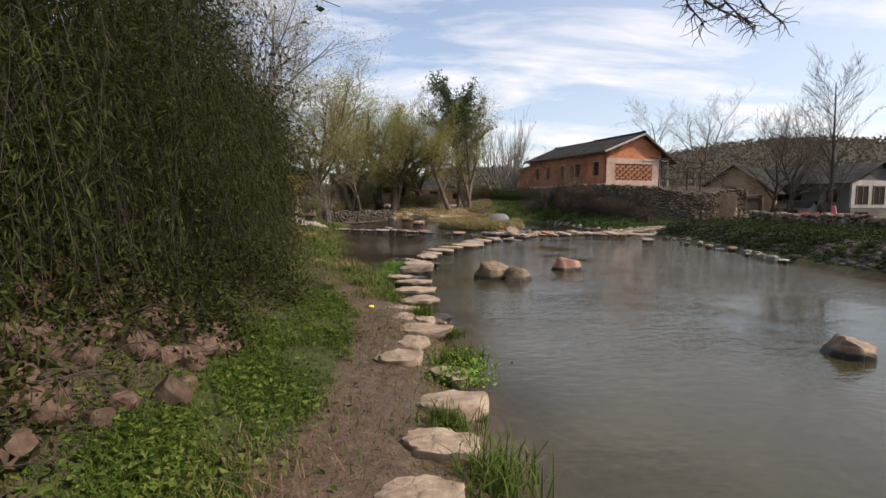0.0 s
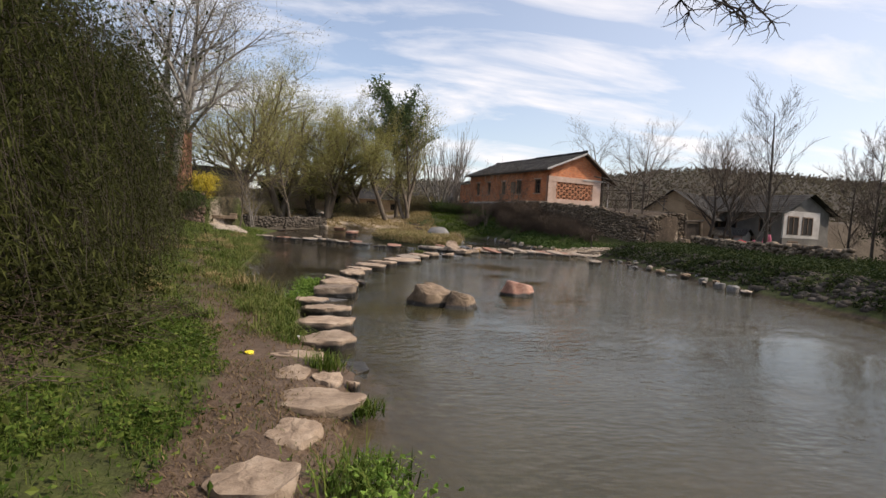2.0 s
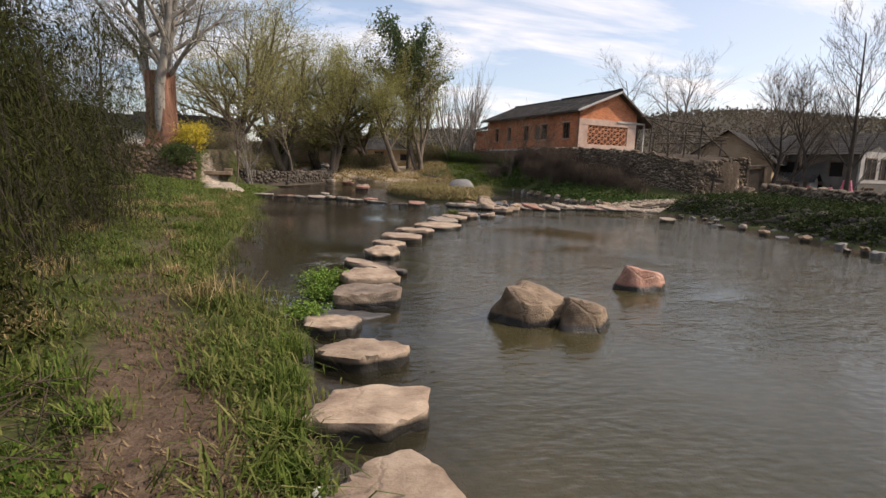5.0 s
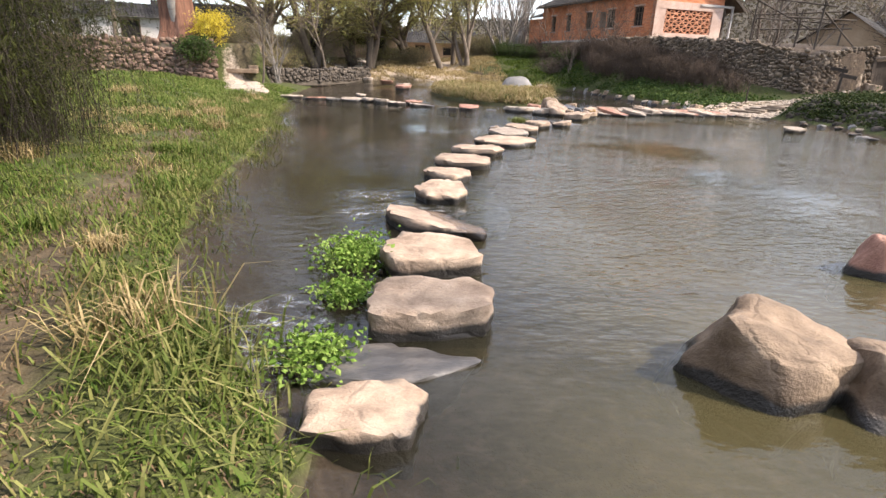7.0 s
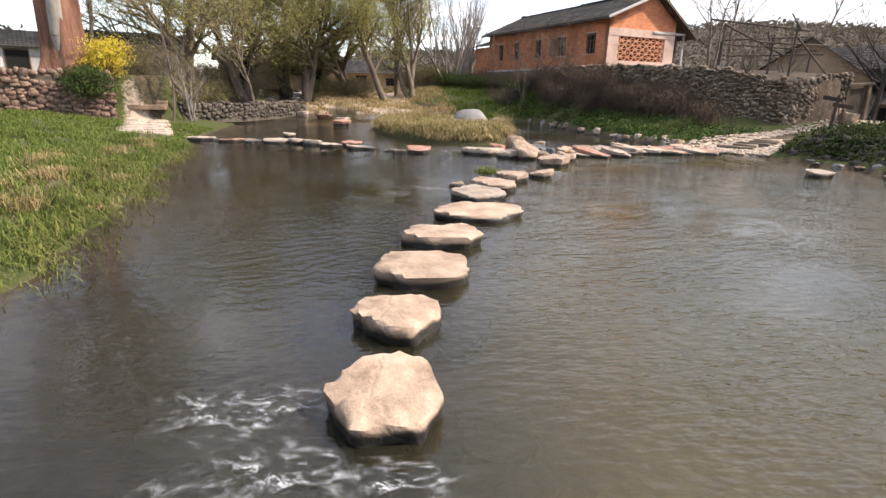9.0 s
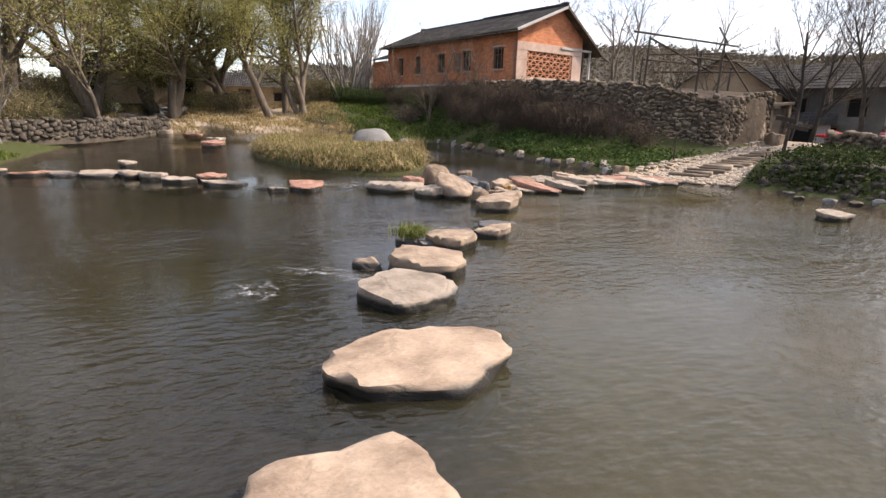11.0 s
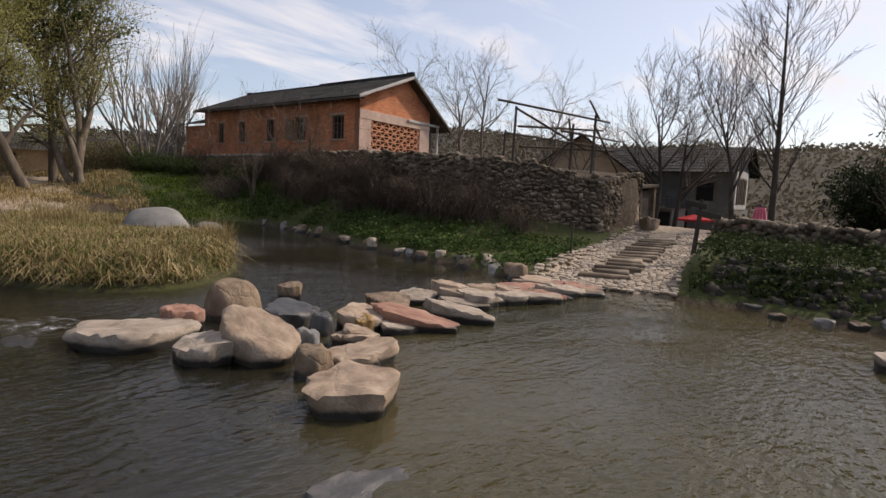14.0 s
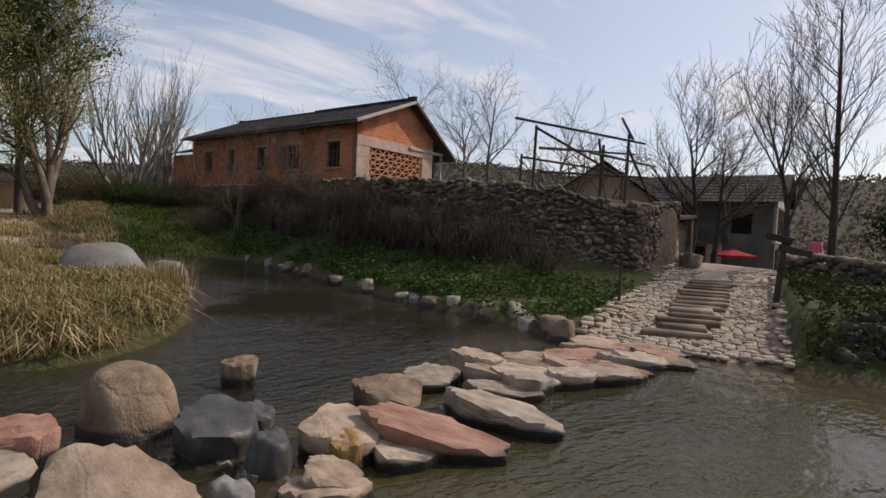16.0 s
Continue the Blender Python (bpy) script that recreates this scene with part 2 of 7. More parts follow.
MUDBRICK = rough_surface("yellow mud wall", (0.26, 0.18, 0.11), (0.38, 0.275, 0.175), (0.46, 0.35, 0.24), 0.9, 14, 0.95, 0.5, 0.02, 0.08)
OLDBRICK_WALL = rough_surface("brown mud wall", (0.28, 0.20, 0.145), (0.40, 0.305, 0.225), (0.48, 0.39, 0.30), 0.8, 14, 0.95, 0.5, 0.02, 0.08)
ROOF_TILE = rough_surface("grey clay tile", (0.022, 0.021, 0.021), (0.042, 0.04, 0.038), (0.075, 0.07, 0.066), 1.3, 12, 0.9, 0.5, 0.02, 0.1, spec=0.12)
# near-black paint that stands for the shade inside rooms
BLACK_FILL = rough_surface("black for unlit interiors", (0.008, 0.007, 0.006), (0.012, 0.011, 0.01), (0.016, 0.014, 0.013), 2, 10, 0.9, 0.1, 0.01, 0.0)
FRAME_WOOD = rough_surface("old window wood", (0.09, 0.06, 0.04), (0.15, 0.105, 0.075), (0.21, 0.155, 0.115), 3, 30, 0.85, 0.4, 0.01, 0.15)
RED_CLOTH = rough_surface("red canopy cloth", (0.48, 0.03, 0.04), (0.6, 0.05, 0.06), (0.68, 0.09, 0.1), 2, 30, 0.8, 0.2, 0.01, 0.05)
PINK_CLOTH = rough_surface("pink cloth", (0.62, 0.13, 0.2), (0.72, 0.2, 0.28), (0.8, 0.32, 0.38), 2, 30, 0.8, 0.3, 0.01, 0.15)
YELLOW = rough_surface("yellow plastic", (0.6, 0.48, 0.02), (0.75, 0.62, 0.03), (0.82, 0.7, 0.08), 8, 60, 0.5, 0.2, 0.01, 0.02)
WHITE_BIT = rough_surface("white plastic scrap", (0.6, 0.6, 0.58), (0.7, 0.7, 0.68), (0.8, 0.8, 0.78), 8, 60, 0.5, 0.2, 0.01, 0.02)


def foliage(name, c1, c2, c3, trans=0.25):
    """Leaves and blades: a colour per island, a drift over the ground, and light passing through."""
    m, n, l, b = material(name, 0.7, spec=0.1)
    geo = n.new("ShaderNodeNewGeometry")
    big = noise_node(n, l, 0.9, 3, 0.6)
    av = n.new("ShaderNodeMath"); av.operation = "MULTIPLY_ADD"; av.inputs[1].default_value = 0.55
    hf = n.new("ShaderNodeMath"); hf.operation = "MULTIPLY"; hf.inputs[1].default_value = 0.5
    l.new(big.outputs["Fac"], hf.inputs[0])
    l.new(geo.outputs["Random Per Island"], av.inputs[0]); l.new(hf.outputs[0], av.inputs[2])
    r = ramp_node(n, l, av.outputs[0], [(0.18, c1), (0.5, c2), (0.82, c3)])
    l.new(r.outputs[0], b.inputs["Base Color"])
    t = n.new("ShaderNodeBsdfTranslucent")
    l.new(r.outputs[0], t.inputs["Color"])
    mx = n.new("ShaderNodeMixShader")
    mx.inputs[0].default_value = trans
    out = n["Material Output"]
    l.new(b.outputs[0], mx.inputs[1]); l.new(t.outputs[0], mx.inputs[2]); l.new(mx.outputs[0], out.inputs[0])
    return m


GRASS = foliage("bank grass", (0.025, 0.048, 0.008), (0.065, 0.108, 0.016), (0.15, 0.175, 0.04))
GRASS_LIGHT = foliage("shore grass", (0.05, 0.075, 0.016), (0.105, 0.13, 0.03), (0.21, 0.20, 0.075))
GRASS_MIX = foliage("meadow grass", (0.036, 0.07, 0.011), (0.09, 0.135, 0.024), (0.21, 0.21, 0.07))
STRAW = foliage("dry straw grass", (0.12, 0.095, 0.04), (0.27, 0.205, 0.095), (0.44, 0.35, 0.19))
DRYLEAF = foliage("dry litter", (0.07, 0.046, 0.026), (0.13, 0.09, 0.05), (0.24, 0.175, 0.10), 0.1)
IVY = foliage("dark ground ivy", (0.022, 0.042, 0.012), (0.045, 0.08, 0.02), (0.095, 0.13, 0.035))
# the backlit bank's shade is put into this leaf colour
SHADED_WEED = foliage("bank weeds darkened for shade", (0.012, 0.021, 0.007), (0.027, 0.043, 0.012), (0.06, 0.07, 0.024))
HERB = foliage("waterside herb", (0.06, 0.12, 0.018), (0.13, 0.22, 0.035), (0.24, 0.33, 0.08))
YOUNG = foliage("young yellow-green leaves", (0.22, 0.21, 0.06), (0.35, 0.335, 0.105), (0.46, 0.445, 0.19), 0.55)
PINE = foliage("dark evergreen needles", (0.045, 0.075, 0.03), (0.085, 0.125, 0.055), (0.14, 0.18, 0.09), 0.35)
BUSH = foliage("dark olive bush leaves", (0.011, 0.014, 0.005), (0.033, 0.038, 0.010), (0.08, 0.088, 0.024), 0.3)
BLOSSOM = foliage("yellow blossom", (0.45, 0.36, 0.03), (0.62, 0.5, 0.05), (0.72, 0.62, 0.12), 0.3)
BUDS = foliage("pale spring buds", (0.26, 0.25, 0.2), (0.36, 0.35, 0.28), (0.45, 0.44, 0.37), 0.2)
FARWOOD = foliage("brown far scrub", (0.06, 0.05, 0.038), (0.085, 0.073, 0.054), (0.11, 0.10, 0.065), 0.5)
# evergreen leaf colour with the backlit side's shade painted in
SHADED_THICKET = foliage("thicket leaves darkened for shade", (0.011, 0.018, 0.008), (0.023, 0.034, 0.014), (0.05, 0.06, 0.026), 0.2)


def brick_material(name):
    m, n, l, b = material(name, 0.9, spec=0.2)
    tc = n.new("ShaderNodeTexCoord")
    br = n.new("ShaderNodeTexBrick")
    br.inputs["Scale"].default_value = 1.0
    br.inputs["Brick Width"].default_value, br.inputs["Row Height"].default_value = 0.27, 0.085
    br.inputs["Mortar Size"].default_value, br.inputs["Mortar Smooth"].default_value, br.inputs["Bias"].default_value = 0.012, 0.3, 0.0
    br.inputs["Color1"].default_value = (0.47, 0.15, 0.062, 1)
    br.inputs["Color2"].default_value = (0.62, 0.25, 0.115, 1)
    br.inputs["Mortar"].default_value = (0.40, 0.22, 0.15, 1)
    sp = n.new("ShaderNodeSeparateXYZ"); cb = n.new("ShaderNodeCombineXYZ")
    ad = n.new("ShaderNodeMath"); ad.operation = "ADD"
    l.new(tc.outputs["Object"], sp.inputs[0])
    l.new(sp.outputs["X"], ad.inputs[0]); l.new(sp.outputs["Y"], ad.inputs[1])
    l.new(ad.outputs[0], cb.inputs["X"]); l.new(sp.outputs["Z"], cb.inputs["Y"])
    l.new(cb.outputs[0], br.inputs["Vector"])
    st = noise_node(n, l, 0.7, 6, 0.65)
    sr = ramp_node(n, l, st.outputs["Fac"], [(0.28, (0.55, 0.52, 0.50)), (0.5, (1.0, 1.0, 1.0)), (0.75, (1.18, 1.12, 1.05))])
    mx = mix_node(n, l, 1.0, br.outputs["Color"], sr.outputs[0], "MULTIPLY")
    l.new(mx.outputs[0], b.inputs["Base Color"])
    inv = n.new("ShaderNodeMath"); inv.operation = "SUBTRACT"; inv.inputs[0].default_value = 1.0
    l.new(br.outputs["Fac"], inv.inputs[1])
    bump_node(n, l, b, inv.outputs[0], 0.8, 0.02)
    return m


BRICK = brick_material("red brick")


def ground_material():
    m, n, l, b = material("river ground", 0.92, spec=0.25)
    at = n.new("ShaderNodeVertexColor"); at.layer_name = "cover"
    sp = n.new("ShaderNodeSeparateColor")
    l.new(at.outputs["Color"], sp.inputs[0])
    n1 = noise_node(n, l, 0.6, 6, 0.6); n2 = noise_node(n, l, 7, 5, 0.62); n3 = noise_node(n, l, 45, 3, 0.6)
    dirt = ramp_node(n, l, n2.outputs["Fac"], [(0.3, (0.04, 0.03, 0.02)), (0.55, (0.075, 0.055, 0.038)), (0.75, (0.12, 0.09, 0.06))])
    mud = ramp_node(n, l, n2.outputs["Fac"], [(0.3, (0.068, 0.044, 0.028)), (0.55, (0.105, 0.071, 0.047)), (0.75, (0.145, 0.102, 0.07))])
    turf = ramp_node(n, l, n2.outputs["Fac"], [(0.25, (0.035, 0.035, 0.014)), (0.5, (0.05, 0.06, 0.016)), (0.75, (0.08, 0.085, 0.026))])
    grav = ramp_node(n, l, n2.outputs["Fac"], [(0.3, (0.22, 0.17, 0.125)), (0.55, (0.36, 0.295, 0.225)), (0.75, (0.48, 0.41, 0.33))])
    scrub = ramp_node(n, l, n1.outputs["Fac"], [(0.3, (0.04, 0.034, 0.025)), (0.5, (0.06, 0.051, 0.038)), (0.7, (0.075, 0.068, 0.042))])
    def edge(ch):
        a = n.new("ShaderNodeMath"); a.operation = "MULTIPLY_ADD"; a.inputs[1].default_value = 0.7
        l.new(n2.outputs["Fac"], a.inputs[0]); l.new(sp.outputs[ch], a.inputs[2])
        r = n.new("ShaderNodeMapRange"); r.inputs["From Min"].default_value, r.inputs["From Max"].default_value = 0.7, 1.0
        l.new(a.outputs[0], r.inputs["Value"])
        return r.outputs[0]
    c = mix_node(n, l, edge("Red"), dirt.outputs[0], turf.outputs[0])
    c = mix_node(n, l, edge("Green"), c.outputs[0], mud.outputs[0])
    c = mix_node(n, l, edge("Blue"), c.outputs[0], grav.outputs[0])
    c = mix_node(n, l, at.outputs["Alpha"], scrub.outputs[0], c.outputs[0])
    g = ramp_node(n, l, n3.outputs["Fac"], [(0.3, (0.75, 0.75, 0.75)), (0.7, (1.2, 1.2, 1.2))])
    c = mix_node(n, l, 1.0, c.outputs[0], g.outputs[0], "MULTIPLY")
    l.new(c.outputs[0], b.inputs["Base Color"])
    ad = n.new("ShaderNodeMath"); ad.operation = "MULTIPLY_ADD"; ad.inputs[1].default_value = 0.3
    l.new(n3.outputs["Fac"], ad.inputs[0]); l.new(n2.outputs["Fac"], ad.inputs[2])
    bump_node(n, l, b, ad.outputs[0], 0.7, 0.05)
    rr = n.new("ShaderNodeMapRange"); rr.inputs["To Min"].default_value, rr.inputs["To Max"].default_value = 0.95, 0.6
    l.new(sp.outputs["Green"], rr.inputs["Value"]); l.new(rr.outputs[0], b.inputs["Roughness"])
    return m


GROUND = ground_material()


def water_material():
    """Murky water: clear over the shallows, murky over the deeper bed, ruffled in patches by the breeze; sky sheen on
    the pool is put into the base colour.
    """
    m, n, l, b = material("murky stream water", 0.035, spec=0.5)
    b.inputs["IOR"].default_value = 1.45
    at = n.new("ShaderNodeVertexColor"); at.layer_name = "depth"
    sd = n.new("ShaderNodeSeparateColor"); l.new(at.outputs["Color"], sd.inputs[0])
    big = noise_node(n, l, 0.22, 3, 0.5)
    # murky tone lightened by the sky reflection painted over the open pool
    sheen_tone = ramp_node(n, l, big.outputs["Fac"], [(0.35, (0.047, 0.045, 0.021)), (0.6, (0.076, 0.064, 0.030))])
    col = mix_node(n, l, sd.outputs["Green"], (0.017, 0.016, 0.010), sheen_tone.outputs[0])
    l.new(col.outputs[0], b.inputs["Base Color"])
    r1 = noise_node(n, l, 1.0, 3, 0.55, stretch=(1.3, 3.2, 1))
    r2 = noise_node(n, l, 1.0, 2, 0.5, stretch=(8, 15, 1))
    # trains of small wavelets that curve across the open pool
    tw = n.new("ShaderNodeTexCoord"); mp = n.new("ShaderNodeMapping")
    mp.inputs["Rotation"].default_value = (0, 0, radians(62))
    l.new(tw.outputs["Object"], mp.inputs["Vector"])
    wv = n.new("ShaderNodeTexWave"); wv.wave_profile = "SIN"
    wv.inputs["Scale"].default_value, wv.inputs["Distortion"].default_value, wv.inputs["Detail"].default_value = 1.7, 9.0, 3.0
    wv.inputs["Detail Scale"].default_value, wv.inputs["Detail Roughness"].default_value = 0.7, 0.6
    l.new(mp.outputs[0], wv.inputs["Vector"])
    patch = noise_node(n, l, 0.19, 3, 0.55)
    pr = n.new("ShaderNodeMapRange"); pr.inputs["From Min"].default_value, pr.inputs["From Max"].default_value = 0.38, 0.62
    pr.inputs["To Min"].default_value, pr.inputs["To Max"].default_value = 0.12, 1.2
    l.new(patch.outputs["Fac"], pr.inputs["Value"])
    ad = n.new("ShaderNodeMath"); ad.operation = "MULTIPLY_ADD"; ad.inputs[1].default_value = 0.7
    l.new(r2.outputs["Fac"], ad.inputs[0]); l.new(r1.outputs["Fac"], ad.inputs[2])
    aw = n.new("ShaderNodeMath"); aw.operation = "MULTIPLY_ADD"; aw.inputs[1].default_value = 0.12
    l.new(wv.outputs["Fac"], aw.inputs[0]); l.new(ad.outputs[0], aw.inputs[2])
    # calm at the start of the pool, more ruffled further up and away from the stones
    tco = n.new("ShaderNodeTexCoord"); sx = n.new("ShaderNodeSeparateXYZ"); l.new(tco.outputs["Object"], sx.inputs[0])
    mo = n.new("ShaderNodeMapRange"); mo.inputs["From Min"].default_value, mo.inputs["From Max"].default_value = -1.0, 6.0
    mo.inputs["To Min"].default_value, mo.inputs["To Max"].default_value = 0.5, 1.9
    l.new(sx.outputs["X"], mo.inputs["Value"])
    my = n.new("ShaderNodeMapRange"); my.inputs["From Min"].default_value, my.inputs["From Max"].default_value = 4.0, 13.0
    my.inputs["To Min"].default_value, my.inputs["To Max"].default_value = 0.16, 1.2
    l.new(sx.outputs["Y"], my.inputs["Value"])
    mb = n.new("ShaderNodeMath"); mb.operation = "MULTIPLY"; l.new(pr.outputs[0], mb.inputs[0]); l.new(mo.outputs[0], mb.inputs[1])
    mc = n.new("ShaderNodeMath"); mc.operation = "MULTIPLY"; l.new(mb.outputs[0], mc.inputs[0]); l.new(my.outputs[0], mc.inputs[1])
    mu = n.new("ShaderNodeMath"); mu.operation = "MULTIPLY"
    l.new(aw.outputs[0], mu.inputs[0]); l.new(mc.outputs[0], mu.inputs[1])
    bump_node(n, l, b, mu.outputs[0], 0.34, 0.08)
    al = n.new("ShaderNodeMapRange"); al.inputs["To Min"].default_value, al.inputs["To Max"].default_value = 0.30, 0.9
    l.new(sd.outputs["Red"], al.inputs["Value"]); l.new(al.outputs[0], b.inputs["Alpha"])
    return m


WATER = water_material()


def foam_material():
    """Torn strands and bubbles of white water, thinning out to the rim."""
    m, n, l, b = material("white water foam", 0.35, spec=0.5)
    b.inputs["Base Color"].default_value = (0.72, 0.75, 0.77, 1)
    a = noise_node(n, l, 1.3, 6, 0.6, stretch=(1, 1.5, 1)); a.inputs["Distortion"].default_value = 1.2
    f = noise_node(n, l, 2.4, 6, 0.75)
    ds = n.new("ShaderNodeMath"); ds.operation = "SUBTRACT"; ds.inputs[1].default_value = 0.5
    ab = n.new("ShaderNodeMath"); ab.operation = "ABSOLUTE"
    l.new(a.outputs["Fac"], ds.inputs[0]); l.new(ds.outputs[0], ab.inputs[0])
    st = n.new("ShaderNodeMapRange"); st.inputs["From Min"].default_value, st.inputs["From Max"].default_value = 0.0, 0.06
    st.inputs["To Min"].default_value, st.inputs["To Max"].default_value = 1.0, 0.0
    l.new(ab.outputs[0], st.inputs["Value"])
    tg = n.new("ShaderNodeTexCoord"); gr = n.new("ShaderNodeTexGradient"); gr.gradient_type = "SPHERICAL"
    l.new(tg.outputs["Object"], gr.inputs["Vector"])
    fr = n.new("ShaderNodeMapRange"); fr.inputs["From Min"].default_value, fr.inputs["From Max"].default_value = 0.46, 0.66
    l.new(f.outputs["Fac"], fr.inputs["Value"])
    m1 = n.new("ShaderNodeMath"); m1.operation = "MULTIPLY"; l.new(st.outputs[0], m1.inputs[0]); l.new(fr.outputs[0], m1.inputs[1])
    m2 = n.new("ShaderNodeMath"); m2.operation = "MULTIPLY"; l.new(m1.outputs[0], m2.inputs[0]); l.new(gr.outputs["Fac"], m2.inputs[1])
    m3 = n.new("ShaderNodeMath"); m3.operation = "MULTIPLY"; m3.use_clamp = True; m3.inputs[1].default_value = 0.9
    l.new(m2.outputs[0], m3.inputs[0]); l.new(m3.outputs[0], b.inputs["Alpha"])
    bump_node(n, l, b, a.outputs["Fac"], 0.6, 0.03)
    return m


FOAM = foam_material()


# ---- mesh helpers ----
def mesh_np(name, verts, faces, mat, smooth=False):
    """A mesh from arrays: verts (n,3), faces (m,3) or (m,4)."""
    verts = np.asarray(verts, dtype=np.float32)
    faces = np.asarray(faces, dtype=np.int32)
    k = faces.shape[1]
    me = bpy.data.meshes.new(name)
    me.vertices.add(len(verts)); me.vertices.foreach_set("co", verts.ravel())
    me.loops.add(faces.size); me.loops.foreach_set("vertex_index", faces.ravel())
    me.polygons.add(len(faces)); me.polygons.foreach_set("loop_start", np.arange(0, faces.size, k, dtype=np.int32))
    me.polygons.foreach_set("use_smooth", np.full(len(faces), smooth))
    me.update(calc_edges=True)
    if mat:
        me.materials.append(mat)
    return me


def part(name, me, mat=None, parent=None, label="", smooth=False):
    """Links a bmesh or a mesh as one object under a thing or a part."""
    if isinstance(me, bmesh.types.BMesh):
        bm, me = me, bpy.data.meshes.new(name)
        bm.to_mesh(me); bm.free()
        if smooth:
            me.polygons.foreach_set("use_smooth", np.ones(len(me.polygons), dtype=bool))
    if mat and not me.materials:
        me.materials.append(mat)
    ob = new(name, me)
    if parent:
        ob.parent = parent
    if label:
        ob["label"] = label
    return ob


def box(bm, x0, x1, y0, y1, z0, z1, m=None):
    r = bmesh.ops.create_cube(bm, size=1.0)
    t = Matrix.Translation(((x0 + x1) / 2, (y0 + y1) / 2, (z0 + z1) / 2)) @ Matrix.Diagonal((x1 - x0, y1 - y0, z1 - z0, 1))
    bmesh.ops.transform(bm, matrix=(m @ t) if m else t, verts=r["verts"])
    return r["verts"]


def bevelled(bm, width, segments=1):
    bmesh.ops.bevel(bm, geom=list(bm.edges), offset=width, segments=segments, affect="EDGES", profile=0.6)
    return bm


def tubes(p0, p1, r0, r1, sides=4):
    """Vertices and triangles of tapered tubes along many segments at once."""
    p0, p1 = np.asarray(p0, float), np.asarray(p1, float)
    d = p1 - p0
    d /= np.maximum(np.linalg.norm(d, axis=1), 1e-6)[:, None]
    ref = np.where(np.abs(d[:, 2:3]) > 0.9, np.array([[1.0, 0, 0]]), np.array([[0, 0, 1.0]]))
    a = np.cross(d, ref); a /= np.maximum(np.linalg.norm(a, axis=1), 1e-6)[:, None]
    b = np.cross(d, a)
    ang = np.arange(sides) * 2 * np.pi / sides
    ring = a[:, None] * np.cos(ang)[None, :, None] + b[:, None] * np.sin(ang)[None, :, None]
    v = np.concatenate([p0[:, None] + ring * np.asarray(r0)[:, None, None], p1[:, None] + ring * np.asarray(r1)[:, None, None]], 1)
    n = len(p0)
    i = np.arange(sides); j = (i + 1) % sides
    f = np.concatenate([np.stack([i, j, j + sides], 1), np.stack([i, j + sides, i + sides], 1)])
    f = f[None] + (np.arange(n) * 2 * sides)[:, None, None]
    return v.reshape(-1, 3), f.reshape(-1, 3)


def join_arrays(parts):
    vs, fs, o = [], [], 0
    for v, f in parts:
        vs.append(v); fs.append(f + o); o += len(v)
    return np.concatenate(vs), np.concatenate(fs)


def leaf_cards(pts, size, rng, flat=0.0, aspect=1.6):
    """Small bent leaves, two triangles each, at the given points."""
    n = len(pts)
    d = rng.normal(size=(n, 3)); d[:, 2] *= (1 - flat)
    d /= np.linalg.norm(d, axis=1)[:, None]
    e = rng.normal(size=(n, 3)); e -= d * (e * d).sum(1)[:, None]
    if flat > 0:
        e[:, 2] *= (1 - flat)
    e /= np.maximum(np.linalg.norm(e, axis=1), 1e-6)[:, None]
    s = size * rng.uniform(0.6, 1.4, n)[:, None]
    w = e * s / aspect / 2
    up = np.cross(d, e) * s * 0.18
    v = np.stack([pts, pts + d * s * 0.5 + w + up, pts + d * s, pts + d * s * 0.5 - w + up], 1).reshape(-1, 3)
    q = (np.arange(n) * 4)[:, None]
    return v, np.concatenate([q + np.array([[0, 1, 2]]), q + np.array([[0, 2, 3]])], 0).reshape(-1, 3)


def blades(pts, height, width, lean, rng, droop=0.35):
    """Grass blades of three triangles each, rooted at the points."""
    n = len(pts)
    az = rng.uniform(0, 2 * np.pi, n)
    d = np.stack([np.cos(az), np.sin(az), np.zeros(n)], 1)
    s = np.stack([-np.sin(az), np.cos(az), np.zeros(n)], 1)
    h = (np.asarray(height) * rng.uniform(0.55, 1.35, n))[:, None]
    ln = rng.uniform(0, lean, n)[:, None]
    w = s * width * rng.uniform(0.7, 1.3, n)[:, None]
    up = np.array([[0, 0, 1.0]])
    mid = pts + up * h * 0.6 + d * h * ln * 0.5
    tip = pts + up * h * (1 - droop * ln) + d * h * ln * 1.3
    v = np.stack([pts - w, pts + w, mid - w * 0.75, mid + w * 0.75, tip], 1).reshape(-1, 3)
    q = (np.arange(n) * 5)[:, None, None]
    f = (q + np.array([[[0, 1, 3], [0, 3, 2], [2, 3, 4]]])).reshape(-1, 3)
    return v, f


def needles(pts, away, length, width, rng):
    """Slim drooping leaves that follow the cane they grow on, two triangles each."""
    n = len(pts)
    d = away / np.maximum(np.linalg.norm(away, axis=1), 1e-6)[:, None]
    d = d * 0.7 + rng.normal(size=(n, 3)) * 0.6 + np.array([[0, 0, -0.1]])
    d /= np.linalg.norm(d, axis=1)[:, None]
    e = np.cross(d, rng.normal(size=(n, 3))); e /= np.maximum(np.linalg.norm(e, axis=1), 1e-6)[:, None]
    s = length * rng.uniform(0.5, 1.5, n)[:, None]
    w = e * width * rng.uniform(0.7, 1.3, n)[:, None] / 2
    sag = np.array([[0, 0, -0.12]]) * s
    v = np.stack([pts, pts + d * s * 0.5 + w, pts + d * s + sag, pts + d * s * 0.5 - w], 1).reshape(-1, 3)
    q = (np.arange(n) * 4)[:, None]
    return v, np.concatenate([q + np.array([[0, 1, 2]]), q + np.array([[0, 2, 3]])], 0).reshape(-1, 3)


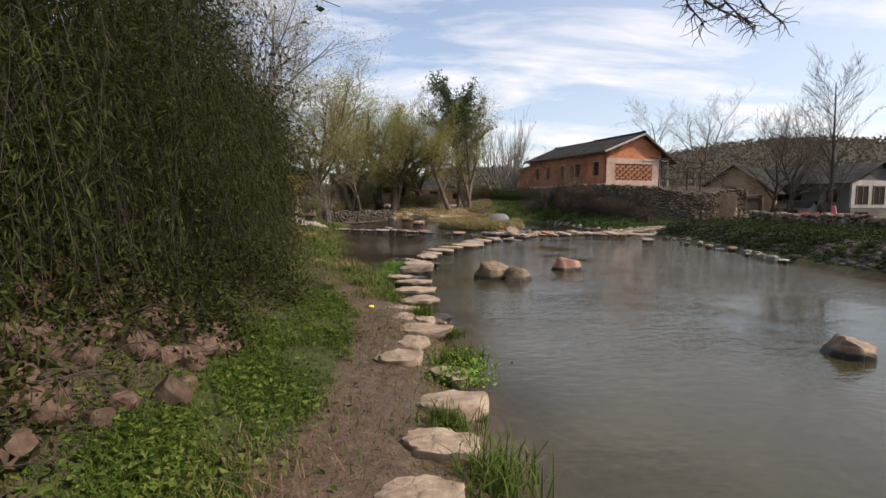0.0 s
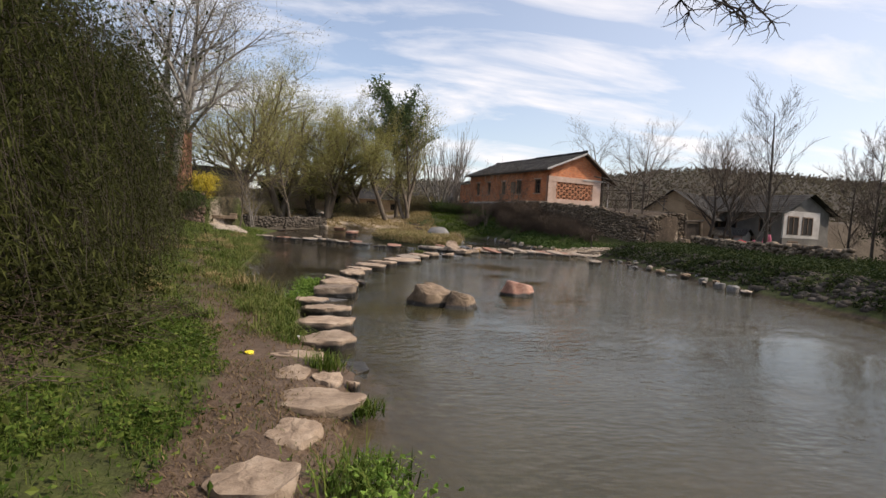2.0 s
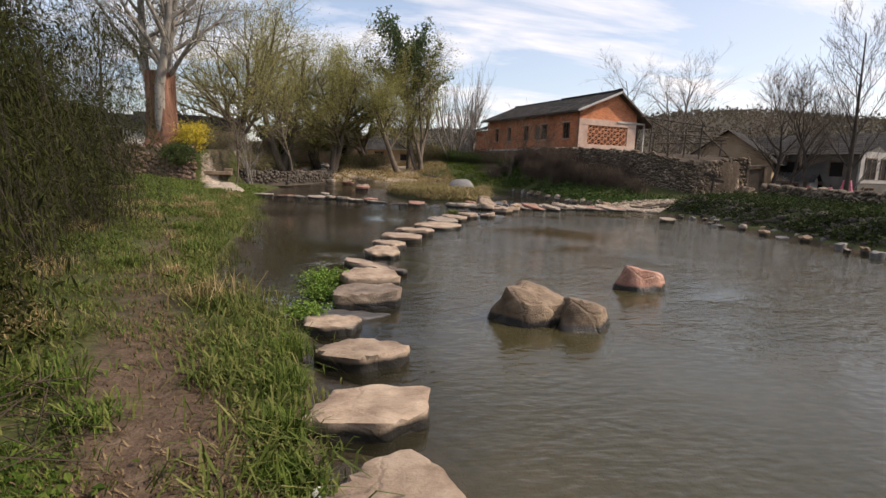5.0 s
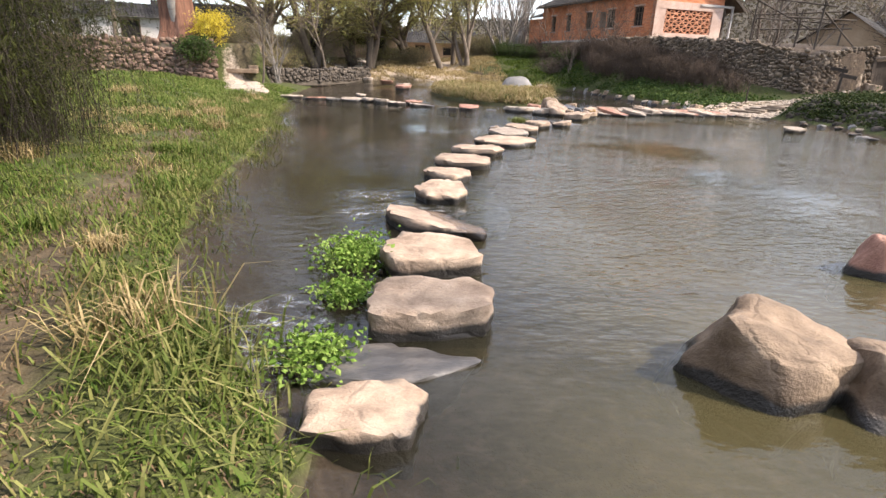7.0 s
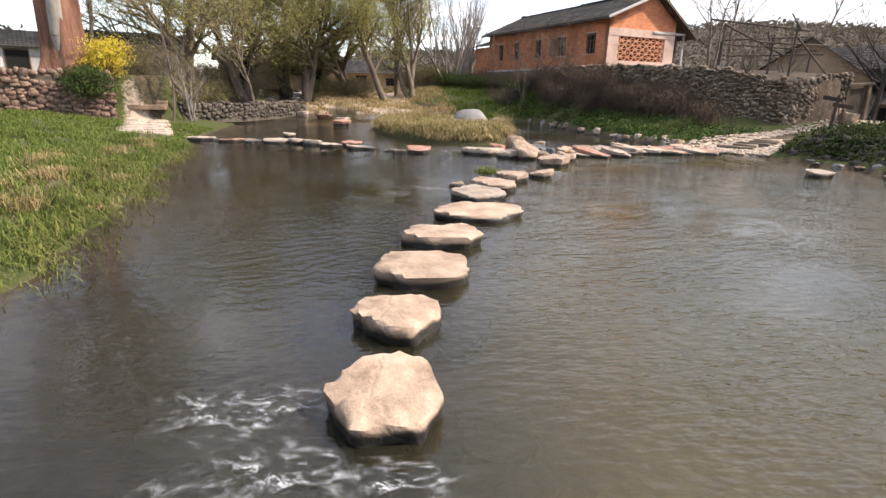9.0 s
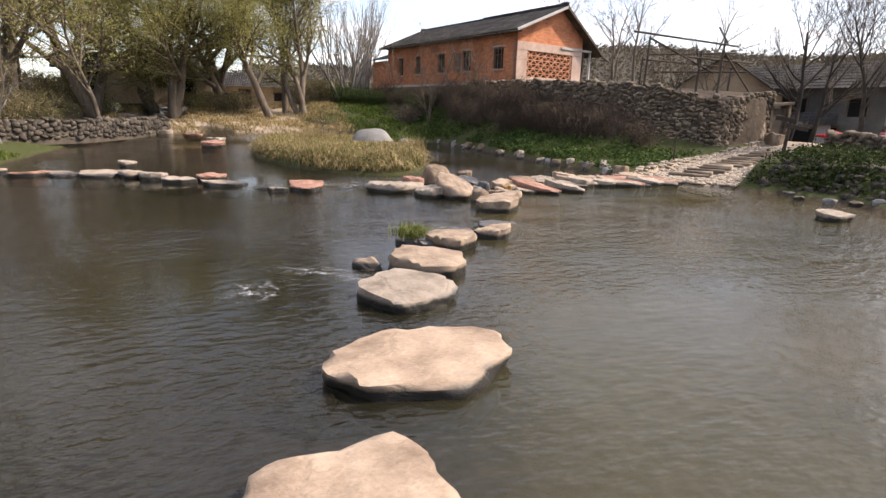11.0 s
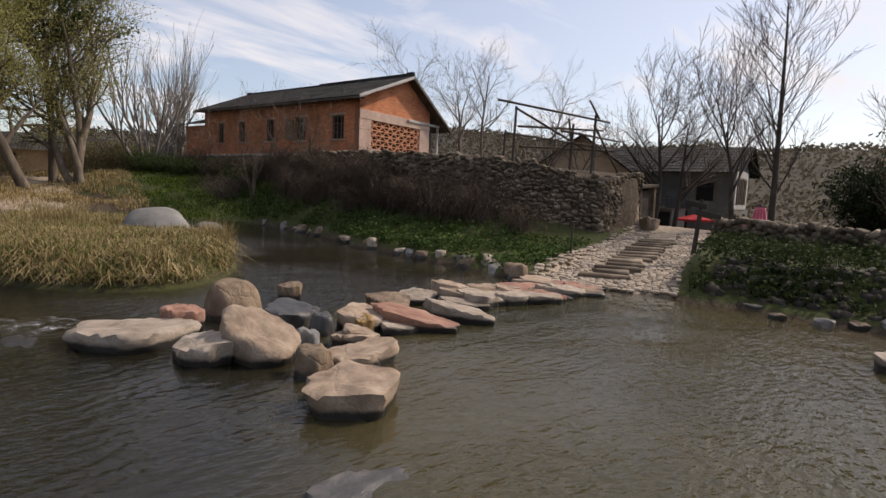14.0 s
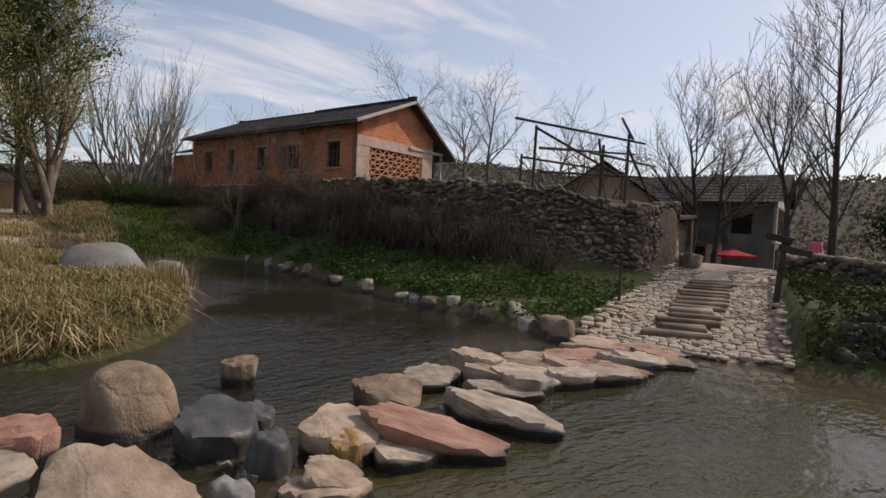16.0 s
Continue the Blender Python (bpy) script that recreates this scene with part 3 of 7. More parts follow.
# ---- the lie of the land ----
LS_Y = [-60, 0, 3.5, 5.5, 7.5, 8.4, 9.2, 11.2, 12.0, 12.8, 14, 15.5, 18, 22, 25, 28.5, 31.5, 34, 40, 48, 60]
LS_X = [0.6, 0.45, 0.3, 0.05, 0.0, -0.55, -0.85, -1.15, -1.7, -2.4, -2.8, -3.2, -3.55, -4.2, -5.0, -5.5, -6.4, -6.6, -7.0, -8.0, -8.5]
RS_Y = [-60, 8, 15, 18, 22, 24, 25.6, 26.3, 27.1, 27.9, 29.4, 31.6, 35.5, 40, 44.5, 48, 52, 60]
RS_X = [9.0, 9.8, 10.0, 10.3, 10.5, 11.0, 10.9, 10.6, 10.5, 10.0, 9.2, 9.4, 9.0, 9.2, 8.6, 7.0, 3.0, -4.0]
CREST = [(18.0, 32.9), (15.2, 32.5), (13.2, 34.6), (12.0, 38.5), (11.9, 43.5), (10.4, 50.0), (8.2, 57.0), (7.0, 64.0)]
PATH_Y = [-10, 0, 4, 7, 8.4, 10, 13, 18, 24, 30, 33, 38]
PATH_X = [-0.6, -0.42, -0.5, -0.75, -1.15, -2.0, -3.3, -4.7, -5.7, -7.0, -8.2, -9.9]
RAMP_A, RAMP_B = np.array([9.9, 27.6]), np.array([17.6, 31.0])


def smooth01(t):
    t = np.clip(t, 0, 1)
    return t * t * (3 - 2 * t)


def water_level(y):
    return 1.25 * smooth01((np.asarray(y, float) - 41.0) / 20.0)


def crest_distance(x, y):
    """Distance to the terrace edge, positive on the river side."""
    best = np.full(np.shape(x), 1e9); sign = np.ones(np.shape(x))
    for (ax, ay), (bx, by) in zip(CREST[:-1], CREST[1:]):
        dx, dy = bx - ax, by - ay
        t = np.clip(((x - ax) * dx + (y - ay) * dy) / (dx * dx + dy * dy), 0, 1)
        px, py = ax + t * dx, ay + t * dy
        d = np.hypot(x - px, y - py)
        side = dx * (y - ay) - dy * (x - ax)
        sign = np.where(d < best, np.where(side > 0, 1.0, -1.0), sign)
        best = np.minimum(d, best)
    return best * sign


def terrace_height(y):
    return np.interp(y, [31, 32.3, 33.5, 35.6, 38.5, 43.6, 60], [1.95, 2.1, 2.54, 2.75, 2.88, 3.1, 3.2])


def ramp_coords(x, y):
    d = RAMP_B - RAMP_A
    ln = np.hypot(*d); d = d / ln
    s = ((x - RAMP_A[0]) * d[0] + (y - RAMP_A[1]) * d[1]) / ln
    o = -(x - RAMP_A[0]) * d[1] + (y - RAMP_A[1]) * d[0]
    return s, o


def bumps(x, y, s):
    return np.sin(x * 1.7 * s + np.sin(y * 1.3 * s) * 1.4) * np.cos(y * 1.9 * s + np.cos(x * 0.9 * s)) * 0.5 + np.sin(x * 4.1 * s + y * 2.7 * s) * 0.22


def gravel_bar(x, y):
    """Share of dry gravel and straw bars in the upper stream, with a channel left open on one side."""
    run = -7.6 + 0.10 * (y - 40) + 0.6 * np.sin(y * 0.5)
    return smooth01((y - 45.5) / 3.0) * smooth01((np.abs(x - run) - 0.9) / 0.7) * smooth01((bumps(x * 0.5 + 2, y * 0.3, 1.0) + 0.55) / 0.3)


def land(x, y):
    """Ground height at arrays x, y."""
    x, y = np.asarray(x, float), np.asarray(y, float)
    w = water_level(y)
    dl = np.interp(y, LS_Y, LS_X) - x
    dr = x - np.interp(y, RS_Y, RS_X)
    inside = np.minimum(-dl, -dr)
    bed = w - 0.06 - 0.32 * smooth01(inside / 1.6) + bumps(x, y, 1.5) * 0.05
    # near left bank: path, then a steep bank under the bushes; further on a flat meadow
    near = smooth01((16.0 - y) / 4.0)
    low = 0.06 + 0.10 * smooth01(dl / 0.6) + 0.10 * smooth01((dl - 0.8) / 2.0)
    left_near = low + 1.6 * smooth01((dl - 1.95) / 2.3)
    left_far = 0.05 + 0.22 * smooth01(dl / 1.4) + 0.5 * smooth01((dl - 2.0) / 6.0)
    left = w * 0.6 + near * left_near + (1 - near) * left_far
    terr_l = smooth01((-x - 8.6 + (y - 38.5) * -0.33) / 0.5) * smooth01((y - (37.6 + (x + 11.2) * 0.42)) / 0.35)
    left = left + (2.15 - left) * np.where(y > 33, terr_l, 0)
    back = smooth01((y - 50) / 6) * smooth01((dl - 1) / 3)
    left = left + np.maximum(0, 2.0 - left) * back
    # right side
    cd = crest_distance(x, y)
    th = terrace_height(y)
    base = np.where(y < 40, th - 1.45, th - 0.9)
    s_cd = np.maximum(cd, 0.0)
    f = np.clip(dr / np.maximum(dr + s_cd, 0.05), 0, 1)
    slope = w + 0.12 + np.power(f, 0.9) * np.maximum(base - w - 0.12, 0.1)
    right_up = np.where(cd > 0, slope, th)
    plateau = 0.10 + 0.58 * smooth01(dr / 1.4) + 0.10 * smooth01((dr - 3) / 6) - 1.0 * smooth01((x - 19.5) / 6)
    rs, ro = ramp_coords(x, y)
    lowland = smooth01((29.9 + (x - 10) * 0.36 - y) / 1.1)
    lowland = np.where(x > 18.3, smooth01((36.5 - y + (x - 18) * 0.45) / 1.5), lowland)
    right = right_up * (1 - lowland) + plateau * lowland
    ramp = 0.02 + 0.55 * np.clip(rs, 0, 1.0)
    rm = smooth01((1.4 - np.abs(ro - 0.3)) / 0.35) * smooth01((rs + 0.12) / 0.1) * smooth01((1.25 - rs) / 0.2)
    right = right * (1 - rm) + ramp * rm
    h = np.where(dl > 0, left, np.where(dr > 0, right, bed))
    h = np.where((dr <= 0) & (dl <= 0), np.maximum(h, w - 0.4 + 0.55 * gravel_bar(x, y)), h)
    # meadow that closes the stream behind the island, and gravel island
    mead = smooth01((x - 4.2) / 2.5) * smooth01((y - 43.0) / 5.0)
    h = np.where((dr <= 0) & (dl <= 0), h + mead * 0.85, h)
    isl = ((x - 2.5 + (y - 36) * 0.10) / 2.75) ** 2 + ((y - 37.0) / 6.6) ** 2
    h = np.maximum(h, w - 0.25 + 0.62 * smooth01((1.18 - isl) / 0.55) + bumps(x, y, 1.0) * 0.03)
    h = h + bumps(x, y, 0.6) * 0.03
    # hills
    hill = 13.5 * np.exp(-((x - 85) / 48) ** 2 - ((y - 135) / 45) ** 2) + 11 * np.exp(-((x - 115) / 40) ** 2 - ((y - 50) / 45) ** 2) + 10 * np.exp(-((x - 10) / 60) ** 2 - ((y - 190) / 40) ** 2) + 12 * np.exp(-((x + 80) / 40) ** 2 - ((y - 90) / 50) ** 2)
    return h + hill * smooth01((np.hypot(x - 5, y - 30) - 42) / 40)


def grid_axis(lo, hi, fine, far):
    a = list(np.arange(lo, hi + 1e-6, fine))
    s, v = fine, hi
    while v < far:
        s *= 1.16; v += s; a.append(v)
    s, v = fine, lo
    while v > -far:
        s *= 1.16; v -= s; a.insert(0, v)
    return np.array(a)


gx, gy = grid_axis(-10, 20, 0.16, 1600), grid_axis(-1, 46, 0.18, 1600)
GX, GY = np.meshgrid(gx, gy)
GZ = land(GX, GY)
nx_, ny_ = len(gx), len(gy)
idx = np.arange(nx_ * ny_).reshape(ny_, nx_)
quads = np.stack([idx[:-1, :-1], idx[:-1, 1:], idx[1:, 1:], idx[1:, :-1]], -1).reshape(-1, 4)
ground_me = mesh_np("ground", np.stack([GX, GY, GZ], -1).reshape(-1, 3), quads, GROUND, True)


def covers(x, y):
    """Shares of turf, bare mud and pale gravel at arrays x, y."""
    dl = np.interp(y, LS_Y, LS_X) - x
    dr = x - np.interp(y, RS_Y, RS_X)
    px = np.interp(y, PATH_Y, PATH_X)
    hw = np.interp(y, [0, 3, 5, 7, 8.5, 12, 20, 30, 36], [0.66, 0.58, 0.42, 0.42, 0.6, 0.5, 0.4, 0.5, 0.9])
    mud = np.exp(-(np.abs(x - px) / hw) ** 3) * np.where(dl > -0.4, 1, 0) * np.interp(y, [8.5, 11, 28], [1, 0.5, 0.45])
    mud = np.maximum(mud, np.where((y < 8.6) & (dl > -0.3) & (x > px), 1.0, 0))
    turf = np.where(dl > 0, 0.9, np.where(dr > 0, 0.7, 0.0))
    bare = smooth01((dl - 1.9) / 0.8) * smooth01((6.5 + bumps(x, y, 0.2) * 2.0 - dl) / 3.0) * smooth01((14.5 - y) / 3.0)
    turf = np.where(dl > 0, turf * (1 - bare), turf)
    turf = np.where((dr > 0) & (crest_distance(x, y) < 0.2) & (y > 29), 0.12, turf)
    mead = smooth01((x - 4.0) / 2.0) * smooth01((y - 42.0) / 4.0)
    turf = np.maximum(turf, np.where(dr <= 0, mead, 0))
    isl = ((x - 2.5 + (y - 36) * 0.10) / 2.75) ** 2 + ((y - 37.0) / 6.6) ** 2
    turf = np.maximum(turf, np.where(isl < 1, 0.55, 0))
    rs, ro = ramp_coords(x, y)
    grav = smooth01((1.4 - np.abs(ro - 0.3)) / 0.35) * smooth01((rs + 0.1) / 0.1) * smooth01((1.5 - rs) / 0.2)
    stoneway = np.exp(-(np.abs(x - px) / 0.9) ** 4) * smooth01((y - 31) / 1.0) * smooth01((38.5 - y) / 0.6)
    upriver = smooth01((y - 44) / 5) * smooth01((3.5 - x) / 2) * smooth01((x + 9) / 2) * 0.95
    grav = np.maximum(np.maximum(grav, stoneway), upriver)
    near = np.clip(1.4 - np.hypot(x - 2, y - 28) / 60, 0, 1)
    return turf * (1 - mud), mud, grav, near


cv = np.stack([c.ravel() for c in covers(GX, GY)], 1).astype(np.float32)
layer = ground_me.color_attributes.new("cover", "FLOAT_COLOR", "POINT")
layer.data.foreach_set("color", cv.ravel())
ground = tagged(part("ground", ground_me), "river valley ground with muddy path and grassy banks", "ground", kind="structure")

wx, wy = np.arange(-14, 16.1, 0.25), np.concatenate([np.arange(-70, 0, 2.0), np.arange(0, 66.1, 0.25)])
WX, WY = np.meshgrid(wx, wy)
widx = np.arange(WX.size).reshape(WX.shape)
wq = np.stack([widx[:-1, :-1], widx[:-1, 1:], widx[1:, 1:], widx[1:, :-1]], -1).reshape(-1, 4)
water_me = mesh_np("water", np.stack([WX, WY, water_level(WY)], -1).reshape(-1, 3), wq, WATER, True)
deep = np.clip((water_level(WY) - land(WX, WY)) / 0.34, 0, 1).ravel()
# painted sky reflection: paler colour over the pool below the stones, dark in the channel beside them
pool_sheen = (smooth01((WX - np.interp(WY, [0, 6, 9, 12, 16, 20, 24, 28, 31], [-1.5, -1.5, -1.0, -0.9, -0.6, 0.5, 2.2, 3.6, 9.0])) / 1.6) * np.interp(WY, [28, 31], [1, 0.4])).ravel()
layer = water_me.color_attributes.new("depth", "FLOAT_COLOR", "POINT")
layer.data.foreach_set("color", np.stack([deep, pool_sheen, deep, np.ones_like(deep)], 1).astype(np.float32).ravel())
water = tagged(part("water", water_me), "still murky green-brown stream water with faint ripples", "water", kind="structure")


# ---- rocks ----
def rock_mesh(name, mat, seed, flat=0.5, planes=7, sub=4, sharp=38.0, rug=0.04, side=(-0.32, 0.02)):
    """A worn, faceted stone of unit half-size, from rounded cutting planes."""
    r = np.random.RandomState(seed)
    bm = bmesh.new()
    bmesh.ops.create_icosphere(bm, subdivisions=sub, radius=1.0)
    az = (np.arange(planes) + r.uniform(-0.33, 0.33, planes)) * 2 * np.pi / planes
    nz = r.uniform(*side, planes)
    nrm = np.stack([np.cos(az), np.sin(az), nz], 1)
    nrm /= np.linalg.norm(nrm, axis=1)[:, None]
    hs = r.uniform(0.68, 1.0, planes)
    if side[1] > 0.04:
        cut = r.normal(size=(3, 3)); cut[:, 2] = np.abs(cut[:, 2]) + 0.6
        cut /= np.linalg.norm(cut, axis=1)[:, None]
        nrm = np.vstack([nrm, cut]); hs = np.append(hs, r.uniform(flat * 1.05, flat * 1.5 + 0.1, 3))
    tilt = r.normal(size=2) * 0.07
    nrm = np.vstack([nrm, [[tilt[0], tilt[1], 1.0], [0, 0, -1.0]]])
    hs = np.append(hs, [flat, 1.0])
    for v in bm.verts:
        d = np.array(v.co)
        q = np.maximum(nrm @ d, 0) / hs
        rad = (q ** sharp).sum() ** (-1 / sharp)
        p = Vector(d * rad)
        o = Vector((seed * 1.7, seed * 0.3, 0))
        v.co = p * (1 + rug * 1.5 * noise.noise(p * 1.9 + o) + rug * 0.8 * noise.noise(p * 4.6 + o) + rug * 0.35 * noise.noise(p * 12 + o))
    me = bpy.data.meshes.new(name)
    bm.to_mesh(me); bm.free()
    me.polygons.foreach_set("use_smooth", np.ones(len(me.polygons), dtype=bool))
    me.set_sharp_from_angle(angle=radians(48))
    me.materials.append(mat)
    co = np.empty(len(me.vertices) * 3); me.vertices.foreach_get("co", co)
    co = co.reshape(-1, 3)
    me["top"] = float(co[:, 2].max()); me["half_x"] = float(np.abs(co[:, 0]).max()); me["half_y"] = float(np.abs(co[:, 1]).max())
    return me


ROCK_SEED = [100]


def rock(name, x, y, w, d, top, mat, label, category="stone", rz=0.0, deep=0.45, flat=0.55, group="", tilt=(0, 0), sharp=38.0, rug=0.07, sub=4, side=(-0.32, 0.02)):
    """One stone: w across, d along, its highest point at top above the water, its foot deep below."""
    ROCK_SEED[0] += 1
    me = rock_mesh(name, mat, ROCK_SEED[0], flat, sub=sub, sharp=sharp, rug=rug, side=side)
    ob = new(name, me)
    hz = (top + deep) / (me["top"] + 1.0)
    sx, sy = w / 2 / me["half_x"], d / 2 / me["half_y"]
    ob.matrix_world = Matrix.Translation((x, y, top - hz * me["top"])) @ Euler((radians(tilt[0]), radians(tilt[1]), radians(rz))).to_matrix().to_4x4() @ Matrix.Diagonal((sx, sy, hz, 1))
    return tagged(ob, label, category, group)


# stepping stones along the mud and across the water: x, y, width, depth, top, turn
SHORE_STONES = [
    (-0.11, 2.66, 0.5, 0.33, 0.2, 5), (-0.03, 3.25, 0.57, 0.37, 0.2, -4), (0.07, 4.0, 0.57, 0.55, 0.21, 12), (0.09, 4.75, 0.36, 0.6, 0.17, 30),
    (-0.42, 5.1, 0.5, 0.46, 0.205, 15), (-0.31, 5.77, 0.4, 0.4, 0.19, 0), (-0.26, 6.36, 0.78, 0.52, 0.19, -8), (-0.52, 6.98, 0.34, 0.44, 0.19, 8),
    (-0.21, 6.95, 0.30, 0.34, 0.165, -10), (0.0, 6.98, 0.13, 0.14, 0.12, 0), (-0.62, 7.68, 0.6, 0.34, 0.175, 6), (-0.1, 7.75, 0.6, 0.5, 0.03, 20),
]
POOL_STONES = [
    (-0.36, 8.66, 0.74, 0.78, 0.14, 4), (-0.47, 9.58, 0.94, 0.66, 0.14, 10), (-0.62, 10.68, 0.82, 0.64, 0.14, -6), (-0.90, 11.5, 0.66, 0.48, 0.115, -5),
    (-0.66, 12.5, 0.86, 0.72, 0.21, -14), (-0.63, 13.42, 0.88, 0.66, 0.20, -8), (-0.55, 14.45, 1.18, 0.62, 0.13, -30), (-0.43, 15.62, 0.72, 0.80, 0.17, 0),
    (-0.31, 16.76, 0.76, 0.82, 0.15, 6), (-0.03, 17.85, 1.02, 0.95, 0.16, 12), (0.28, 19.0, 0.98, 0.88, 0.15, 6), (0.98, 20.2, 1.32, 0.95, 0.16, 4),
    (1.19, 21.48, 0.92, 0.86, 0.17, 20), (1.70, 22.38, 1.02, 0.92, 0.18, 4),
]
for i, (x, y, w, d, top, rz) in enumerate(SHORE_STONES):
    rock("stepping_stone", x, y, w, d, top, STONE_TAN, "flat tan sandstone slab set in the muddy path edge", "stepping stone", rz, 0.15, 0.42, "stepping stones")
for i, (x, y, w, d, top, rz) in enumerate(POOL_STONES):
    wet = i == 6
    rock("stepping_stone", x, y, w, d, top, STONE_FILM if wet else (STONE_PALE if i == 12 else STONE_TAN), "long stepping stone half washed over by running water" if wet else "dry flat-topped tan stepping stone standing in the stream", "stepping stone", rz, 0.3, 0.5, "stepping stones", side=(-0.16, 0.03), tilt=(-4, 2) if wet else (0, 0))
TAIL_STONES = [
    (2.2, 23.15, 0.66, 0.55, 0.2, 8, 0), (1.80, 23.3, 0.42, 0.6, 0.12, 30, 1), (2.9, 23.5, 0.36, 0.5, 0.2, 70, 0), (2.70, 23.9, 0.55, 0.5, 0.06, 0, 1),
    (3.32, 24.3, 0.78, 0.52, 0.04, 5, 1), (3.82, 25.4, 0.82, 0.74, 0.25, -10, 0), (4.30, 26.3, 0.80, 0.66, 0.2, -8, 0), (4.56, 26.85, 0.55, 0.42, 0.14, -10, 0),
]
for x, y, w, d, top, rz, wet in TAIL_STONES:
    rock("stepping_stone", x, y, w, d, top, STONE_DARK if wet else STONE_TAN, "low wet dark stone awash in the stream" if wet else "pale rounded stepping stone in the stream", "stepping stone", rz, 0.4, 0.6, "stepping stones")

rock("stepping_stone", 1.04, 22.5, 0.46, 0.30, 0.12, STONE_TAN, "small wedge of tan stone tilted in the stream", "stepping stone", -35, 0.3, 0.5, "stepping stones", tilt=(8, -12), sharp=14, side=(-0.1, 0.5))

# the low dam of stones across the stream
DAM_STONES = [
    (-6.1, 32.1, 0.9, 0.5, 0.16, 0), (-5.1, 31.6, 0.95, 0.5, 0.16, 5), (-4.25, 31.4, 0.55, 0.4, 0.12, 0), (-3.5, 31.2, 0.80, 0.5, 0.16, -5), (-2.85, 31.0, 0.45, 0.5, 0.2, 20),
    (-2.3, 30.5, 0.5, 0.5, 0.22, 40), (-1.7, 29.95, 0.6, 0.45, 0.15, 0), (-1.1, 30.2, 0.6, 0.4, 0.18, 0), (-0.72, 29.3, 0.82, 0.45, 0.15, -4), (0.02, 28.75, 0.5, 0.4, 0.08, 30),
    (0.3, 28.3, 0.35, 0.35, 0.12, 0), (0.88, 28.35, 0.60, 0.5, 0.2, 4), (1.6, 28.3, 0.35, 0.35, 0.05, 0), (2.68, 27.95, 1.12, 0.72, 0.24, 3), (3.08, 27.05, 0.46, 0.5, 0.3, 20),
]
for i, (x, y, w, d, top, rz) in enumerate(DAM_STONES):
    red = i in (1, 7, 11)
    rock("dam_stone", x, y, w * 1.2, d * 1.5, top * 0.85, STONE_RED if red else STONE_PALE, "reddish stone of the low dam across the stream" if red else "pale flat stone of the low dam across the stream", "stone", rz, 0.4, 0.55, "dam stones")
rock("dam_boulder", 3.76, 28.65, 0.80, 0.95, 0.46, STONE_BROWN, "rounded brown boulder at the gap in the dam", "boulder", 10, 0.4, 0.8, rug=0.03, sharp=6, side=(-0.2, 0.5))
rock("dam_boulder", 3.56, 26.9, 0.70, 0.86, 0.38, STONE_TAN, "large leaning pale slab with a dark wet side at the dam", "boulder", 14, 0.4, 0.62, tilt=(17, -6), rug=0.08, side=(-0.2, 0.1))
rock("dam_boulder", 3.80, 26.15, 0.46, 0.42, 0.25, STONE_BROWN, "rough brown stone at the foot of the leaning slab", "stone", 30, 0.4, 0.7, sharp=22, side=(-0.1, 0.3))
rock("dam_boulder", 4.06, 26.95, 0.30, 0.36, 0.20, STONE_GREY, "small grey stone wedged in the running gap", "stone", 10, 0.4, 0.8, sharp=14, side=(-0.1, 0.4))
rock("dam_boulder", 4.42, 27.4, 0.32, 0.42, 0.23, STONE_DARK, "wet blue-black stone in the running gap", "stone", 25, 0.4, 0.8, sharp=20, side=(-0.1, 0.3))
rock("dam_boulder", 4.86, 27.25, 0.24, 0.26, 0.2, STONE_OCHRE, "ochre yellow stone among the crossing slabs", "stone", 0, 0.3, 0.7)
rock("sunken_stone", 3.13, 25.75, 0.42, 0.4, -0.04, STONE_BROWN, "brown stone lying just under the water", "stone", 0, 0.3, 0.6)
rock("sunken_stone", -0.02, 15.0, 0.6, 0.6, -0.03, STONE_BROWN, "brown wet slab awash beside the stepping stones", "stone", -25, 0.3, 0.5)
rock("dam_boulder", 4.2, 27.95, 0.55, 0.75, 0.26, STONE_DARK, "wet black stone in the running gap", "stone", 0, 0.4, 0.8)
rock("dam_boulder", 3.1, 28.3, 0.45, 0.5, 0.26, STONE_RED, "rust-red stone at the dam", "stone", 0, 0.4, 0.7)
rock("dam_boulder", 4.55, 28.2, 0.3, 0.4, 0.14, STONE_DARK, "wet black stone in the running gap", "stone", 0, 0.4, 0.8)

# slabs that lead from the dam to the ramp
CROSSING = [
    (4.88, 27.45, 0.50, 0.5, 0.26, 10, 0), (4.64, 26.95, 0.40, 0.40, 0.22, 0, 0), (5.45, 27.15, 0.95, 0.36, 0.25, -42, 2), (5.2, 27.05, 0.45, 0.35, 0.14, -10, 1), (5.65, 28.05, 0.62, 0.6, 0.28, -30, 3),
    (6.27, 27.3, 0.95, 0.44, 0.25, -64, 1), (6.3, 28.35, 0.60, 0.35, 0.22, -10, 1), (6.95, 28.5, 0.45, 0.5, 0.3, 0, 0), (7.2, 27.92, 0.95, 0.42, 0.2, -22, 1), (7.7, 28.4, 0.7, 0.35, 0.2, -15, 0),
    (8.05, 27.7, 0.85, 0.40, 0.17, -22, 1), (8.3, 28.2, 0.95, 0.45, 0.2, -22, 2), (8.85, 27.9, 0.85, 0.40, 0.16, -20, 1), (9.1, 28.5, 0.9, 0.42, 0.2, -18, 0), (9.55, 28.0, 0.7, 0.45, 0.16, -15, 2),
]
cr_rng = np.random.RandomState(44)
